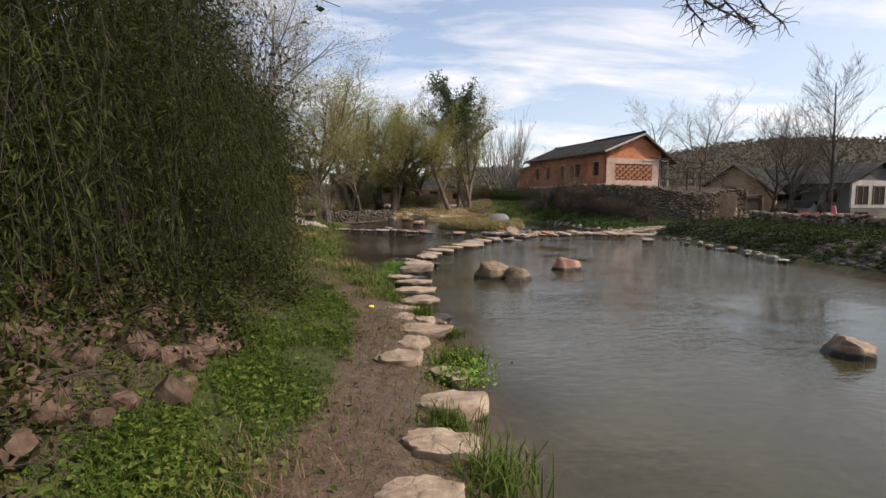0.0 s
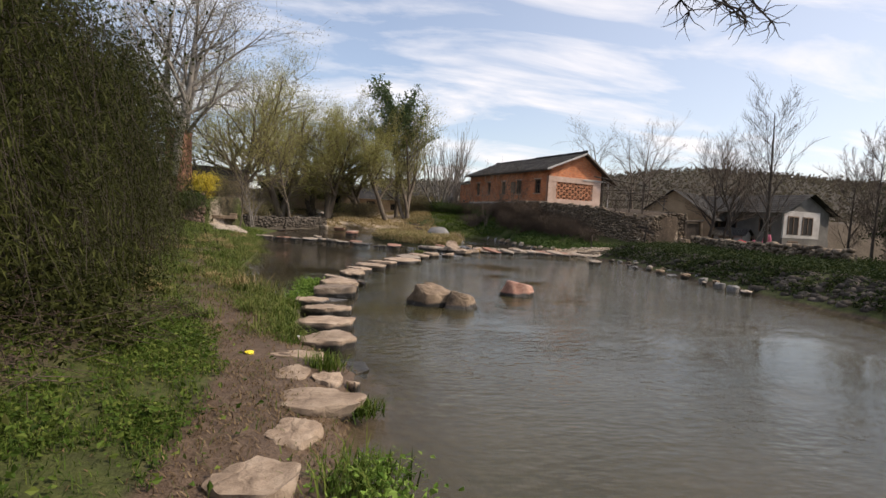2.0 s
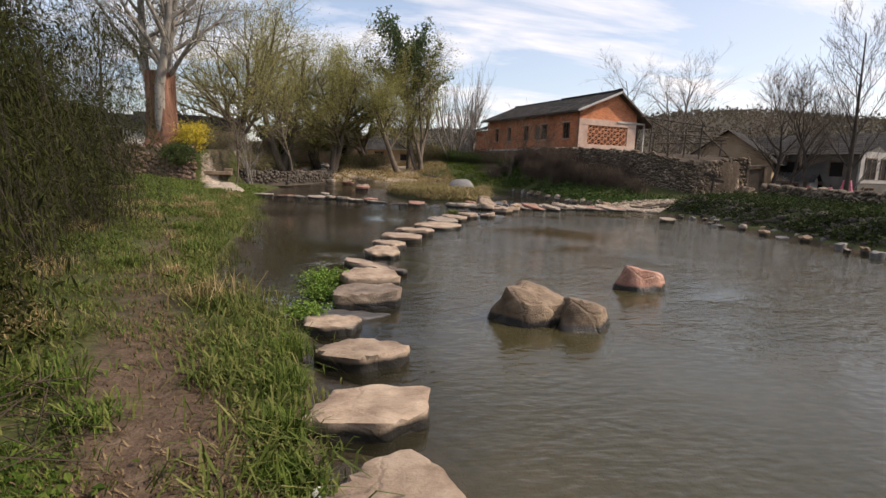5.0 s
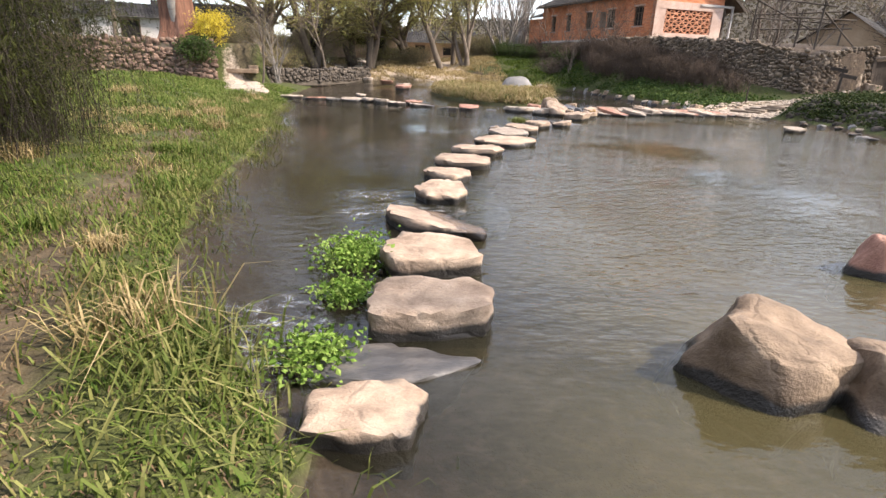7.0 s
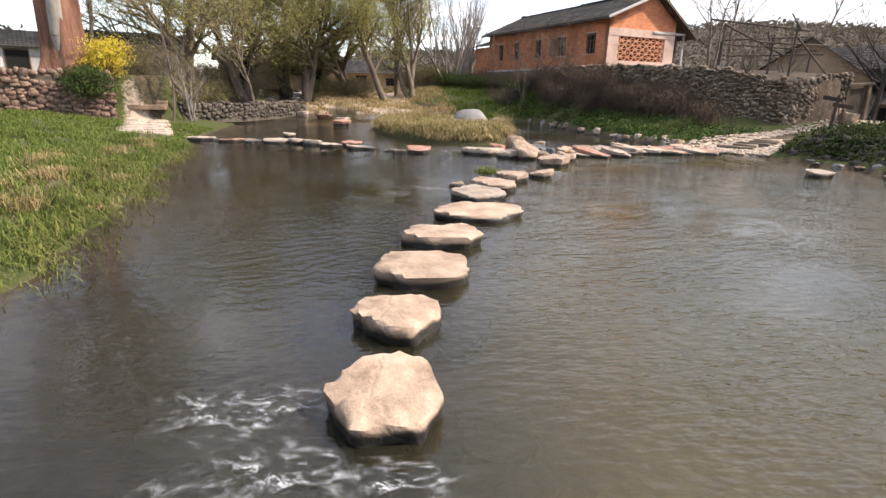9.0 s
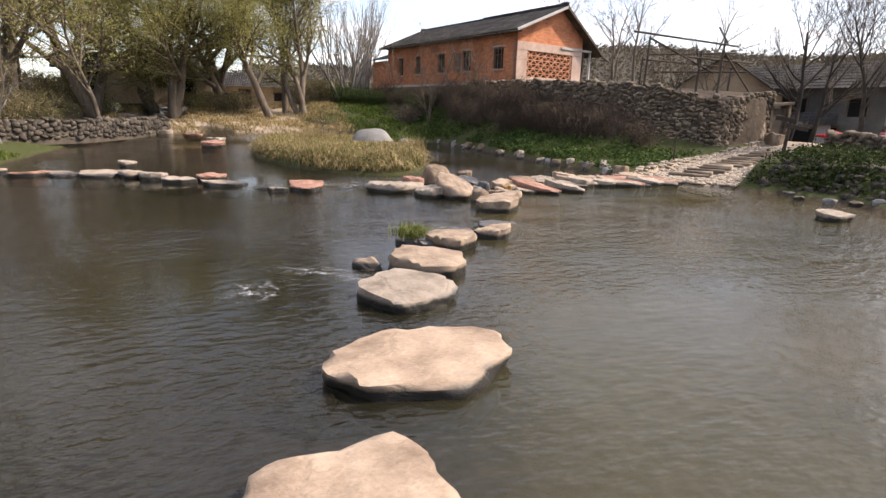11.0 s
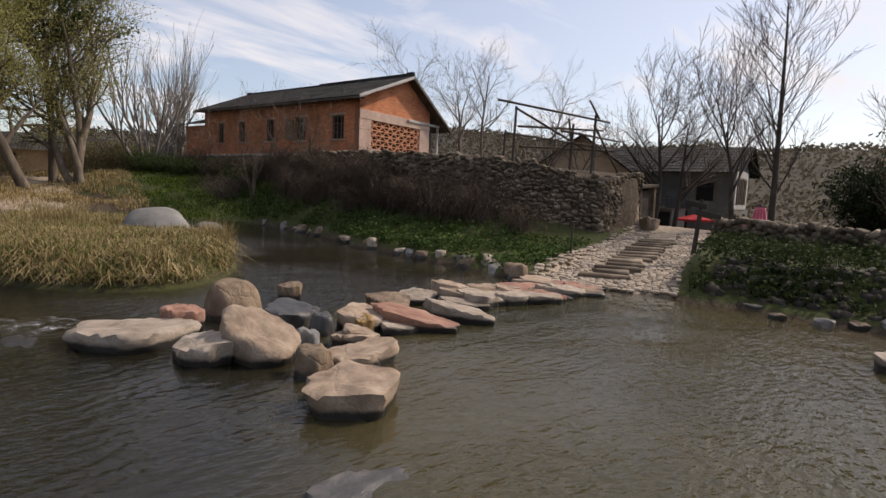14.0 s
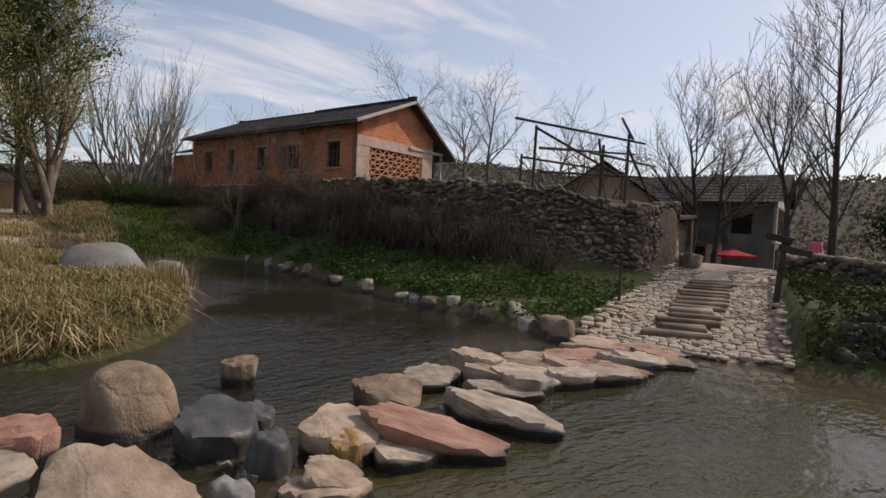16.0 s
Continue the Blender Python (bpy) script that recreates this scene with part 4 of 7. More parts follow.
for k in range(17):
    t = (k + cr_rng.uniform(-0.3, 0.3)) / 16
    CROSSING.append((6.65 + 3.1 * t, 28.15 - 0.15 * t + cr_rng.uniform(-0.5, 0.45), cr_rng.uniform(0.45, 0.75), cr_rng.uniform(0.2, 0.32), cr_rng.uniform(0.12, 0.24), cr_rng.uniform(-60, -15), (1, 0, 1, 2, 3)[k % 5]))
for x, y, w, d, top, rz, k in CROSSING:
    rock("crossing_slab", x, y, w * 1.18, d * 1.25, top * 0.85, (STONE_TAN, STONE_PALE, STONE_RED, STONE_BROWN)[k], ("tan slab", "pale weathered slab", "pink-red slab", "brown wedge of stone")[k] + " tilted in the stone crossing", "stone", rz, 0.3, 0.6, "crossing slabs", tilt=(4 + 5 * math.sin(x * 7), 5 + 5 * math.cos(y * 9)), rug=0.05, sharp=26)

# loose boulders in the pool and stream
rock("boulder", 1.18, 11.86, 0.95, 0.85, 0.36, STONE_BROWN, "large brown boulder split by a crack in the pool", "boulder", -8, 0.35, 0.7, rug=0.09, sharp=36, side=(0.0, 0.4), tilt=(0, 12))
rock("boulder", 1.66, 11.66, 0.98, 0.78, 0.27, STONE_BROWN, "lower split half of the large pool boulder", "boulder", 20, 0.35, 0.7, rug=0.08, sharp=36, side=(0.05, 0.5), tilt=(0, 12))
rock("boulder", 3.15, 13.4, 0.95, 0.75, 0.29, STONE_RED, "red wedge-shaped boulder in the pool", "boulder", 10, 0.35, 0.7, side=(0.1, 0.5), sharp=36, tilt=(0, 10))
rock("boulder", 4.6, 5.85, 0.66, 0.75, 0.2, STONE_BROWN, "grey-brown boulder with a worn top in the pool", "boulder", -45, 0.35, 0.6, side=(0.0, 0.4), tilt=(0, 16))
rock("stone", 9.05, 23.4, 0.6, 0.55, 0.16, STONE_PALE, "flat pale stone near the far bank", "stone", 15, 0.35, 0.6)
rock("stone", 4.72, 29.35, 0.34, 0.4, 0.24, STONE_BROWN, "small pointed stone in the stream", "stone", 15, 0.3, 0.8)
rock("stone", 4.3, 32.5, 0.6, 0.7, 0.14, STONE_PALE, "low pale stone at the grassy island", "stone", 15, 0.3, 0.6)
rock("stone", -3.4, 33.4, 0.45, 0.5, 0.18, STONE_PALE, "small pale stone in the upper stream", "stone", 0, 0.3, 0.7)
rock("stone", -1.9, 41.0, 1.0, 0.8, 0.28, STONE_RED, "low reddish stone in the upper stream", "stone", 0, 0.3, 0.6)
rock("stone", -2.0, 44.5, 0.9, 0.8, 0.22, STONE_PALE, "pale block of stone at the island's tip", "stone", 0, 0.3, 0.7)
rock("boulder", 4.0, 37.4, 2.3, 2.0, 0.95, STONE_GREY, "smooth grey boulder on the grassy island", "boulder", -15, 0.3, 0.75, rug=0.02, sharp=5, side=(0.1, 0.6))
rock("boulder", 5.1, 36.7, 1.0, 0.9, 0.62, STONE_GREY, "cracked grey boulder on the grassy island", "boulder", 30, 0.3, 0.8, sharp=10, side=(0.0, 0.5))
rock("sunken_stone", 0.12, 15.5, 0.5, 0.5, -0.06, STONE_BROWN, "brown stone lying just under the water", "stone", 20, 0.3, 0.6)
rock("sunken_stone", -0.85, 11.95, 1.0, 0.5, 0.03, STONE_DARK, "dark wet slab awash beside the stepping stones", "stone", 5, 0.3, 0.6)
rock("sunken_stone", 0.12, 16.75, 0.5, 0.7, 0.0, STONE_BROWN, "brown stone lying just under the water", "stone", 0, 0.3, 0.6)
rng = np.random.RandomState(3)
for i in range(16):
    x, y = rng.uniform(-8.5, 0.5), rng.uniform(46, 60)
    w = rng.uniform(0.6, 1.6)
    rock("river_rock", x, y, w, w * 0.8, float(water_level(y)) + rng.uniform(0.06, 0.18), STONE_PALE if i % 3 else STONE_RED, "pale flat rock in the stony upper stream bed", "rock", rng.uniform(0, 90), 0.0, 0.55, "upper stream rocks", sub=2)
# stones along the foot of the right bank
for i in range(40):
    y = 29.5 + i * 0.38 + rng.uniform(-0.15, 0.15)
    w = rng.uniform(0.35, 0.85)
    rock("bank_stone", float(np.interp(y, RS_Y, RS_X)) + 0.12 + rng.uniform(-0.1, 0.25), y, w, w * 0.7, rng.uniform(0.10, 0.34), (STONE_BROWN, STONE_BROWN, STONE_GREY, STONE_PALE)[i % 4], "weathered stone along the foot of the green bank", "stone", rng.uniform(0, 90), 0.2, 0.6, "bank stones", sub=3, sharp=16, side=(-0.1, 0.5), tilt=(rng.normal() * 8, rng.normal() * 8))
for i in range(26):
    y = 25.6 - i * 0.42 + rng.uniform(-0.15, 0.15)
    w = rng.uniform(0.16, 0.5)
    rock("bank_stone", float(np.interp(y, RS_Y, RS_X)) + rng.uniform(-0.35, 0.3), y, w, w * 0.75, rng.uniform(0.04, 0.2), (STONE_PALE, STONE_BROWN, STONE_GREY, STONE_BROWN, STONE_GREY)[i % 5], "small weathered stone along the foot of the shaded bank", "stone", rng.uniform(0, 90), 0.2, 0.7, "bank stones", sub=2)


# ---- brick house on the terrace ----
HX, HY, HYAW = 14.12, 46.37, 0.333
HOUSE_M = Matrix.Translation((HX, HY, 0)) @ Matrix.Rotation(HYAW, 4, "Z")
house = new("brick_house")
house.matrix_world = HOUSE_M
tagged(house, "long red brick farmhouse with grey tiled roof on terrace", "house")
GW, HL, Z0 = 5.75, 13.9, 2.9          # gable width, length, foot
EAVE_L, EAVE_R, RIDGE_U, RIDGE_Z = 6.22, 5.35, 3.55, 7.85
WINDOWS = [(1.10, 2.02), (4.05, 5.0), (6.75, 7.55), (9.55, 10.25), (11.75, 12.5)]
WZ0, WZ1 = 4.15, 5.38


def wall_with_openings(length, z0, z1, thick, openings):
    """A wall along y from 0, its outer face at x = 0, with through openings (y0, y1, z0, z1)."""
    bm = bmesh.new()
    y = 0.0
    for a, b, c, d in openings:
        box(bm, 0, thick, y, a, z0, z1)
        box(bm, 0, thick, a, b, z0, c)
        box(bm, 0, thick, a, b, d, z1)
        y = b
    box(bm, 0, thick, y, length, z0, z1)
    bmesh.ops.remove_doubles(bm, verts=bm.verts[:], dist=0.0005)
    return bm


part("side_wall", wall_with_openings(HL, Z0 + 0.55, EAVE_L + 0.1, 0.3, [(a, b, WZ0, WZ1) for a, b in WINDOWS]), BRICK, house, "red brick wall")
bm = bmesh.new(); box(bm, -0.06, 0.3, 0, HL, Z0 - 0.9, Z0 + 0.55)
part("plinth", bevelled(bm, 0.02), WHITEWASH, house, "pale stone plinth")
bm = bmesh.new(); box(bm, GW - 0.3, GW, 0.3, HL, Z0, EAVE_R + 0.6); box(bm, 0.3, GW - 0.3, HL - 0.3, HL, Z0, 6.2)
part("back_wall", bm, BRICK, house)


def gable(v0, v1, z_low):
    """The brick triangle above the plaster band, following the two roof slopes."""
    bm = bmesh.new()
    pts = [(0, z_low), (GW, z_low), (GW, EAVE_R + 0.85), (RIDGE_U, RIDGE_Z - 0.16), (0, EAVE_L)]
    lo = [bm.verts.new((u, v0, z)) for u, z in pts]
    hi = [bm.verts.new((u, v1, z)) for u, z in pts]
    bm.faces.new(lo); bm.faces.new(hi[::-1])
    for i in range(5):
        j = (i + 1) % 5
        bm.faces.new((lo[j], lo[i], hi[i], hi[j]))
    return bm


part("gable_wall", gable(0.0, 0.3, 5.62), BRICK, house, "red brick gable")
part("far_gable", gable(HL - 0.3, HL, 5.3), BRICK, house)
bm = bmesh.new()
box(bm, 0.0, 0.85, -0.012, 0.3, Z0, 5.16)
box(bm, 4.85, GW, -0.012, 0.3, Z0, 5.16)
box(bm, 0.85, 4.85, -0.012, 0.3, Z0, 3.72)
part("plaster_pier", bm, PLASTER, house, "stained pale plaster")
bm = bmesh.new(); box(bm, 0.0, GW, -0.03, 0.3, 5.16, 5.62)
part("concrete_band", bevelled(bm, 0.01), PLASTER, house, "weathered pale concrete band")
bm = bmesh.new(); box(bm, 3.7, 6.6, -0.1, -0.03, 5.44, 5.58)
part("timber_strip", bevelled(bm, 0.01), CONCRETE, house)
# honeycomb screen of bricks set slantwise
cols, rows_n = 13, 6
cw, ch = 4.0 / cols, (5.16 - 3.72) / rows_n
bm = bmesh.new(); box(bm, 0.85, 4.85, 0.03, 0.12, 3.72 - 0.02, 3.72 + 0.02)
screen = part("brick_screen", bm, SCREEN_BRICK, house, "pierced red brick screen")
bm = bmesh.new(); box(bm, -cw * 0.58, cw * 0.58, 0.0, 0.12, -0.026, 0.026)
slant_me = bpy.data.meshes.new("brick"); bm.to_mesh(slant_me); bm.free(); slant_me.materials.append(SCREEN_BRICK)
bm = bmesh.new(); box(bm, -2.0, 2.0, 0.025, 0.13, -0.022, 0.022)
course_me = bpy.data.meshes.new("course"); bm.to_mesh(course_me); bm.free(); course_me.materials.append(SCREEN_BRICK)
for i in range(cols):
    for j in range(rows_n):
        ob = part("brick", slant_me, None, screen)
        ob.matrix_local = Matrix.Translation((0.85 + (i + 0.5) * cw, 0.02, 3.72 + (j + 0.5) * ch)) @ Matrix.Rotation((1 if (i + j) % 2 else -1) * math.atan2(ch, cw), 4, "Y")
for j in range(1, rows_n + 1):
    ob = part("course", course_me, None, screen)
    ob.matrix_local = Matrix.Translation((2.85, 0, 3.72 + j * ch))
# black sheet in place of the shade behind the screen
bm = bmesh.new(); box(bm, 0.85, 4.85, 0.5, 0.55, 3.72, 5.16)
part("screen_back", bm, BLACK_FILL, house)
# porch beyond the gable
for u in (6.05, 6.75):
    bm = bmesh.new(); box(bm, u - 0.06, u + 0.06, 0.1, 0.22, Z0, 5.5)
    part("porch_post", bevelled(bm, 0.015), POLE_WOOD if u < 6.5 else WHITEWASH, house)
bm = bmesh.new(); box(bm, 5.78, 6.0, 0.4, 0.5, Z0, 5.2); box(bm, 5.75, 7.0, 1.4, 1.6, Z0, 5.2)
part("porch_wall", bm, OLDBRICK_WALL, house)
# windows
for a, b in WINDOWS:
    win = part("window", mesh_np("window", [(0.02, a, WZ0), (0.02, b, WZ0), (0.02, b, WZ0 + 0.01), (0.02, a, WZ0 + 0.01)], [(0, 1, 2, 3)], FRAME_WOOD), None, house, "dark wooden casement window")
    bm = bmesh.new()
    for y0, y1, z0, z1 in ((a, a + 0.06, WZ0, WZ1), (b - 0.06, b, WZ0, WZ1), (a + 0.06, b - 0.06, WZ1 - 0.06, WZ1), (a + 0.06, b - 0.06, WZ0, WZ0 + 0.06)):
        box(bm, 0.1, 0.18, y0, y1, z0, z1)
    part("window_frame", bm, FRAME_WOOD, win)
    for k in range(1, 3):
        bm = bmesh.new(); y = a + (b - a) * k / 3
        box(bm, 0.12, 0.15, y - 0.018, y + 0.018, WZ0 + 0.06, WZ1 - 0.06)
        part("mullion", bm, FRAME_WOOD, win)
    bm = bmesh.new(); box(bm, 0.12, 0.15, a + 0.06, b - 0.06, WZ0 + 0.80, WZ0 + 0.84)
    part("transom", bm, FRAME_WOOD, win)
    bm = bmesh.new(); box(bm, -0.07, 0.1, a - 0.08, b + 0.08, WZ0 - 0.07, WZ0)
    part("window_sill", bevelled(bm, 0.01), PLASTER, win, "pale sill")
    bm = bmesh.new(); box(bm, -0.025, 0.1, a - 0.1, b + 0.1, WZ1, WZ1 + 0.1)
    part("lintel", bevelled(bm, 0.01), PLASTER, win)
    # black sheet painted as the unlit room behind the casement
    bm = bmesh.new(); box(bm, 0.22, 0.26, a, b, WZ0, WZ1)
    part("dark_pane", bm, BLACK_FILL, win)
bm = bmesh.new(); box(bm, -0.02, 0.02, 0, 0.42, WZ0 + 0.03, WZ1 - 0.12, Matrix.Translation((-0.02, 5.02, 0)) @ Matrix.Rotation(radians(55), 4, "Z"))
part("open_shutter", bevelled(bm, 0.008), FRAME_WOOD, house, "open dark wooden shutter")


def tiled_slope(u0, z0, u1, z1, v0, v1, pitch=0.2, courses=16, lift=0.02):
    """Channel tiles: ribs running down the slope, courses overlapping a little."""
    nv = int((v1 - v0) / pitch) * 4
    vv = np.linspace(v0, v1, nv + 1)
    rib = np.abs(np.sin((vv - v0) / pitch * np.pi)) * 0.03
    V, F = [], []
    for c in range(courses):
        for e in (0, 1):
            t = (c + e) / courses
            z = z0 + (z1 - z0) * t + lift * (1 - e)
            V.append(np.stack([np.full_like(vv, u0 + (u1 - u0) * t), vv, z + rib], 1))
    n = nv + 1
    for r in range(2 * courses - 1):
        i = np.arange(nv)
        F.append(np.stack([r * n + i, r * n + i + 1, (r + 1) * n + i + 1, (r + 1) * n + i], 1))
    return np.concatenate(V), np.concatenate(F)


roof = part("roof", mesh_np("roof", *tiled_slope(-0.55, EAVE_L - 0.08, RIDGE_U, RIDGE_Z, -0.5, HL + 0.5), ROOF_TILE), None, house, "weathered grey channel tiles")
part("rear_slope", mesh_np("rear_slope", *tiled_slope(7.25, EAVE_R, RIDGE_U, RIDGE_Z, -0.5, HL + 0.5), ROOF_TILE), None, roof)
bm = bmesh.new()
for u0, z0 in ((-0.55, EAVE_L - 0.08), (7.25, EAVE_R)):
    vs = [bm.verts.new(p) for p in ((u0, -0.48, z0 - 0.02), (RIDGE_U, -0.48, RIDGE_Z - 0.03), (RIDGE_U, HL + 0.48, RIDGE_Z - 0.03), (u0, HL + 0.48, z0 - 0.02))]
    lo = [bm.verts.new(v.co - Vector((0, 0, 0.09))) for v in vs]
    bm.faces.new(vs); bm.faces.new(lo[::-1])
    for i in range(4):
        bm.faces.new((vs[i], lo[i], lo[(i + 1) % 4], vs[(i + 1) % 4]))
part("roof_deck", bm, POLE_WOOD, roof)
for k in range(30):
    v = -0.5 + k * 0.5
    lift = 0.06 if v < 6.6 else 0.0
    bm = bmesh.new(); box(bm, RIDGE_U - 0.11, RIDGE_U + 0.11, v, v + 0.49, RIDGE_Z - 0.02, RIDGE_Z + 0.09 + lift + (0.05 if k in (0, 29) else 0))
    part("ridge_tile", bevelled(bm, 0.03), ROOF_TILE, roof)
for u0, z0, nm in ((-0.6, EAVE_L - 0.02, "bargeboard"), (7.3, EAVE_R - 0.02, "bargeboard")):
    ln = math.hypot(RIDGE_U - u0, RIDGE_Z - z0)
    ang = math.atan2(RIDGE_Z - z0, abs(RIDGE_U - u0)) * (1 if u0 < 0 else -1)
    bm = bmesh.new()
    box(bm, -ln / 2, ln / 2, -0.56, -0.50, -0.17, -0.02, Matrix.Translation(((u0 + RIDGE_U) / 2, 0, (z0 + RIDGE_Z) / 2)) @ Matrix.Rotation(-ang, 4, "Y"))
    part(nm, bevelled(bm, 0.01), WHITEWASH if u0 < 0 else POLE_WOOD, roof, "pale painted verge board" if u0 < 0 else "")
bm = bmesh.new()
for k in range(40):
    v = -0.3 + k * 0.36
    box(bm, -0.52, 0.0, v, v + 0.06, EAVE_L - 0.16, EAVE_L - 0.09)
part("rafter_ends", bm, POLE_WOOD, house)

annex = new("brick_annex")
annex.matrix_world = HOUSE_M
tagged(annex, "low red brick annex with sagging tiled roof", "annex")
bm = bmesh.new(); box(bm, 0.2, 4.2, HL + 0.02, HL + 2.6, Z0 - 0.3, 5.35)
part("wall", bm, BRICK, annex)
part("roof", mesh_np("roof", *tiled_slope(-0.15, 5.38, 2.6, 6.3, HL + 0.05, HL + 3.0, courses=10), ROOF_TILE), None, annex)


# ---- stone walls ----
def stone_variants(n, seed):
    """Unit rounded blocks, as vertex and triangle arrays."""
    r = np.random.RandomState(seed)
    out = []
    for _ in range(n):
        bm = bmesh.new()
        bmesh.ops.create_cube(bm, size=1.0)
        for v in bm.verts:
            v.co = Vector([c * r.uniform(0.78, 1.08) for c in v.co])
        bmesh.ops.bevel(bm, geom=list(bm.edges), offset=r.uniform(0.12, 0.22), segments=1, affect="EDGES", profile=0.6)
        for v in bm.verts:
            v.co = v.co + Vector(r.normal(size=3) * 0.035)
        bmesh.ops.triangulate(bm, faces=bm.faces[:])
        bm.verts.index_update()
        out.append((np.array([v.co[:] for v in bm.verts]), np.array([[v.index for v in f.verts] for f in bm.faces])))
        bm.free()
    return out


VARIANTS = stone_variants(10, 5)


def laid_stones(parent, name, spots, mat, joined_mat, keep=300, smooth=True):
    """spots: (matrix, order). The first `keep` by order are objects of their own on shared meshes, the rest one part."""
    meshes = [mesh_np(name, v, f, mat, smooth) for v, f in VARIANTS]
    spots = sorted(spots, key=lambda s: s[1])
    rest = []
    for i, (m, _) in enumerate(spots):
        if i < keep:
            ob = new(name, meshes[i % 10])
            ob.parent = parent
            ob.matrix_world = m
        else:
            v, f = VARIANTS[i % 10]
            a = np.array(m)
            rest.append((v @ a[:3, :3].T + a[:3, 3], f))
    if rest:
        v, f = join_arrays(rest)
        tagged(part(name + "_rows", mesh_np(name + "_rows", v, f, joined_mat, True), None, parent), kind="stuff")


def polyline(pts, step):
    """Points and headings along a line of corners."""
    out = []
    for (ax, ay), (bx, by) in zip(pts[:-1], pts[1:]):
        n = max(1, int(math.hypot(bx - ax, by - ay) / step))
        for k in range(n):
            t = k / n
            out.append((ax + (bx - ax) * t, ay + (by - ay) * t, math.atan2(by - ay, bx - ax)))
    return out


def rubble_wall(name, pts, z_low, z_high, label, mat, joined, out_side, keep, seed, size=(0.13, 0.36), rows=(0.10, 0.19), core=0.3):
    """A rough wall of single stones on an earth core. z_low and z_high are functions of x, y."""
    r = np.random.RandomState(seed)
    root = new(name)
    tagged(root, label, "wall", kind="structure")
    bm = bmesh.new()
    line = polyline(pts, 0.5) + [(pts[-1][0], pts[-1][1], 0)]
    prev = None
    for x, y, a in line:
        if x == line[-1][0] and y == line[-1][1]:
            a = line[-2][2]
        nx, ny = -math.sin(a) * out_side, math.cos(a) * out_side
        ring = [bm.verts.new(p) for p in ((x, y, z_low(x, y) - 0.3), (x, y, z_high(x, y) - 0.06), (x - nx * core, y - ny * core, z_high(x, y) - 0.06), (x - nx * core, y - ny * core, z_low(x, y) - 0.3))]
        if prev:
            for i in range(4):
                bm.faces.new((prev[i], prev[(i + 1) % 4], ring[(i + 1) % 4], ring[i]))
        else:
            bm.faces.new(ring)
        prev = ring
    bm.faces.new(prev[::-1])
    bmesh.ops.recalc_face_normals(bm, faces=bm.faces[:])
    part("wall_core", bm, MORTAR, root)
    spots = []
    total = sum(math.hypot(b[0] - a[0], b[1] - a[1]) for a, b in zip(pts[:-1], pts[1:]))
    z = 0.0
    dense = polyline(pts, 0.02)
    top_max = max(z_high(x, y) for x, y, _ in dense); low_min = min(z_low(x, y) for x, y, _ in dense)
    z = low_min - 0.1
    while z < top_max:
        rh = r.uniform(*rows)
        s = -r.uniform(0, 0.2)
        while s < total:
            w = r.uniform(*size)
            k = int(min(max((s + w / 2) / total, 0), 0.9999) * len(dense))
            x, y, a = dense[k]
            h = rh * r.uniform(0.8, 1.2)
            if z_low(x, y) - 0.15 < z < z_high(x, y) - 0.02:
                nx, ny = -math.sin(a) * out_side, math.cos(a) * out_side
                o = r.uniform(-0.11, -0.02)
                m = Matrix.Translation((x + nx * o, y + ny * o, z + rh / 2 + r.uniform(-0.06, 0.06))) @ Euler((r.normal() * 0.10, r.normal() * 0.3, a + r.normal() * 0.12)).to_matrix().to_4x4() @ Matrix.Diagonal((w * 1.0, r.uniform(0.22, 0.36), h * r.uniform(0.95, 1.55), 1))
                spots.append((m, math.hypot(x - 4, y - 24)))
            s += w * 1.02
        z += rh
    laid_stones(root, "stone", spots, mat, joined, keep)
    return root


def ground_z(x, y):
    return float(land(np.array([x]), np.array([y]))[0])


rubble_wall("terrace_wall", [(19.0, 33.5), (15.3, 32.3), (13.6, 33.5), (12.6, 35.6), (11.85, 38.5), (11.75, 43.6), (11.3, 46.6)], lambda x, y: float(terrace_height(y)) - 1.65, lambda x, y: float(terrace_height(y)) + 0.12,
            "rubble stone retaining wall below the brick house", WALL_STONE, WALL_STONE_J, 1, 300, 8, (0.11, 0.30), (0.07, 0.14))
rubble_wall("low_wall", [(17.2, 29.7), (16.2, 27.2), (15.7, 24.0), (15.4, 18.0)], lambda x, y: 0.45, lambda x, y: 1.16, "low dry stone wall on the shaded bank", WALL_STONE, WALL_STONE_J, -1, 160, 9, (0.11, 0.26), (0.06, 0.12))
rubble_wall("garden_wall", [(-17.5, 34.6), (-13.5, 36.4), (-11.0, 37.5)], lambda x, y: 0.45, lambda x, y: 2.15, "pinkish rubble garden wall beside the old tree", GARDEN_STONE, GARDEN_STONE, -1, 250, 10, (0.16, 0.42), (0.09, 0.2))
rubble_wall("step_wall", [(-8.9, 39.0), (-6.6, 41.6), (-4.4, 47.5)], lambda x, y: 0.4, lambda x, y: 1.0, "low grey stone wall beside the steps", BANK_STONE, BANK_STONE, -1, 100, 12)
# dry stone face of the right bank, its shade put into the dark stone colour
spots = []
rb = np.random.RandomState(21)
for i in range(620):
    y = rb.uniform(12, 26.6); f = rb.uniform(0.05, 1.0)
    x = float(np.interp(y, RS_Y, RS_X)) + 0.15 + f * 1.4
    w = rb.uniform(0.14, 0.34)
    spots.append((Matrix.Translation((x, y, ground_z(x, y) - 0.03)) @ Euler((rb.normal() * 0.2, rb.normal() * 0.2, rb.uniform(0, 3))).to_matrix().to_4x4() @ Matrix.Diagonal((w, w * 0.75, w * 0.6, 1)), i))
bank_root = tagged(new("bank_face"), "tumbled stone face of the right bank, darkened for shade", "bank", kind="structure")
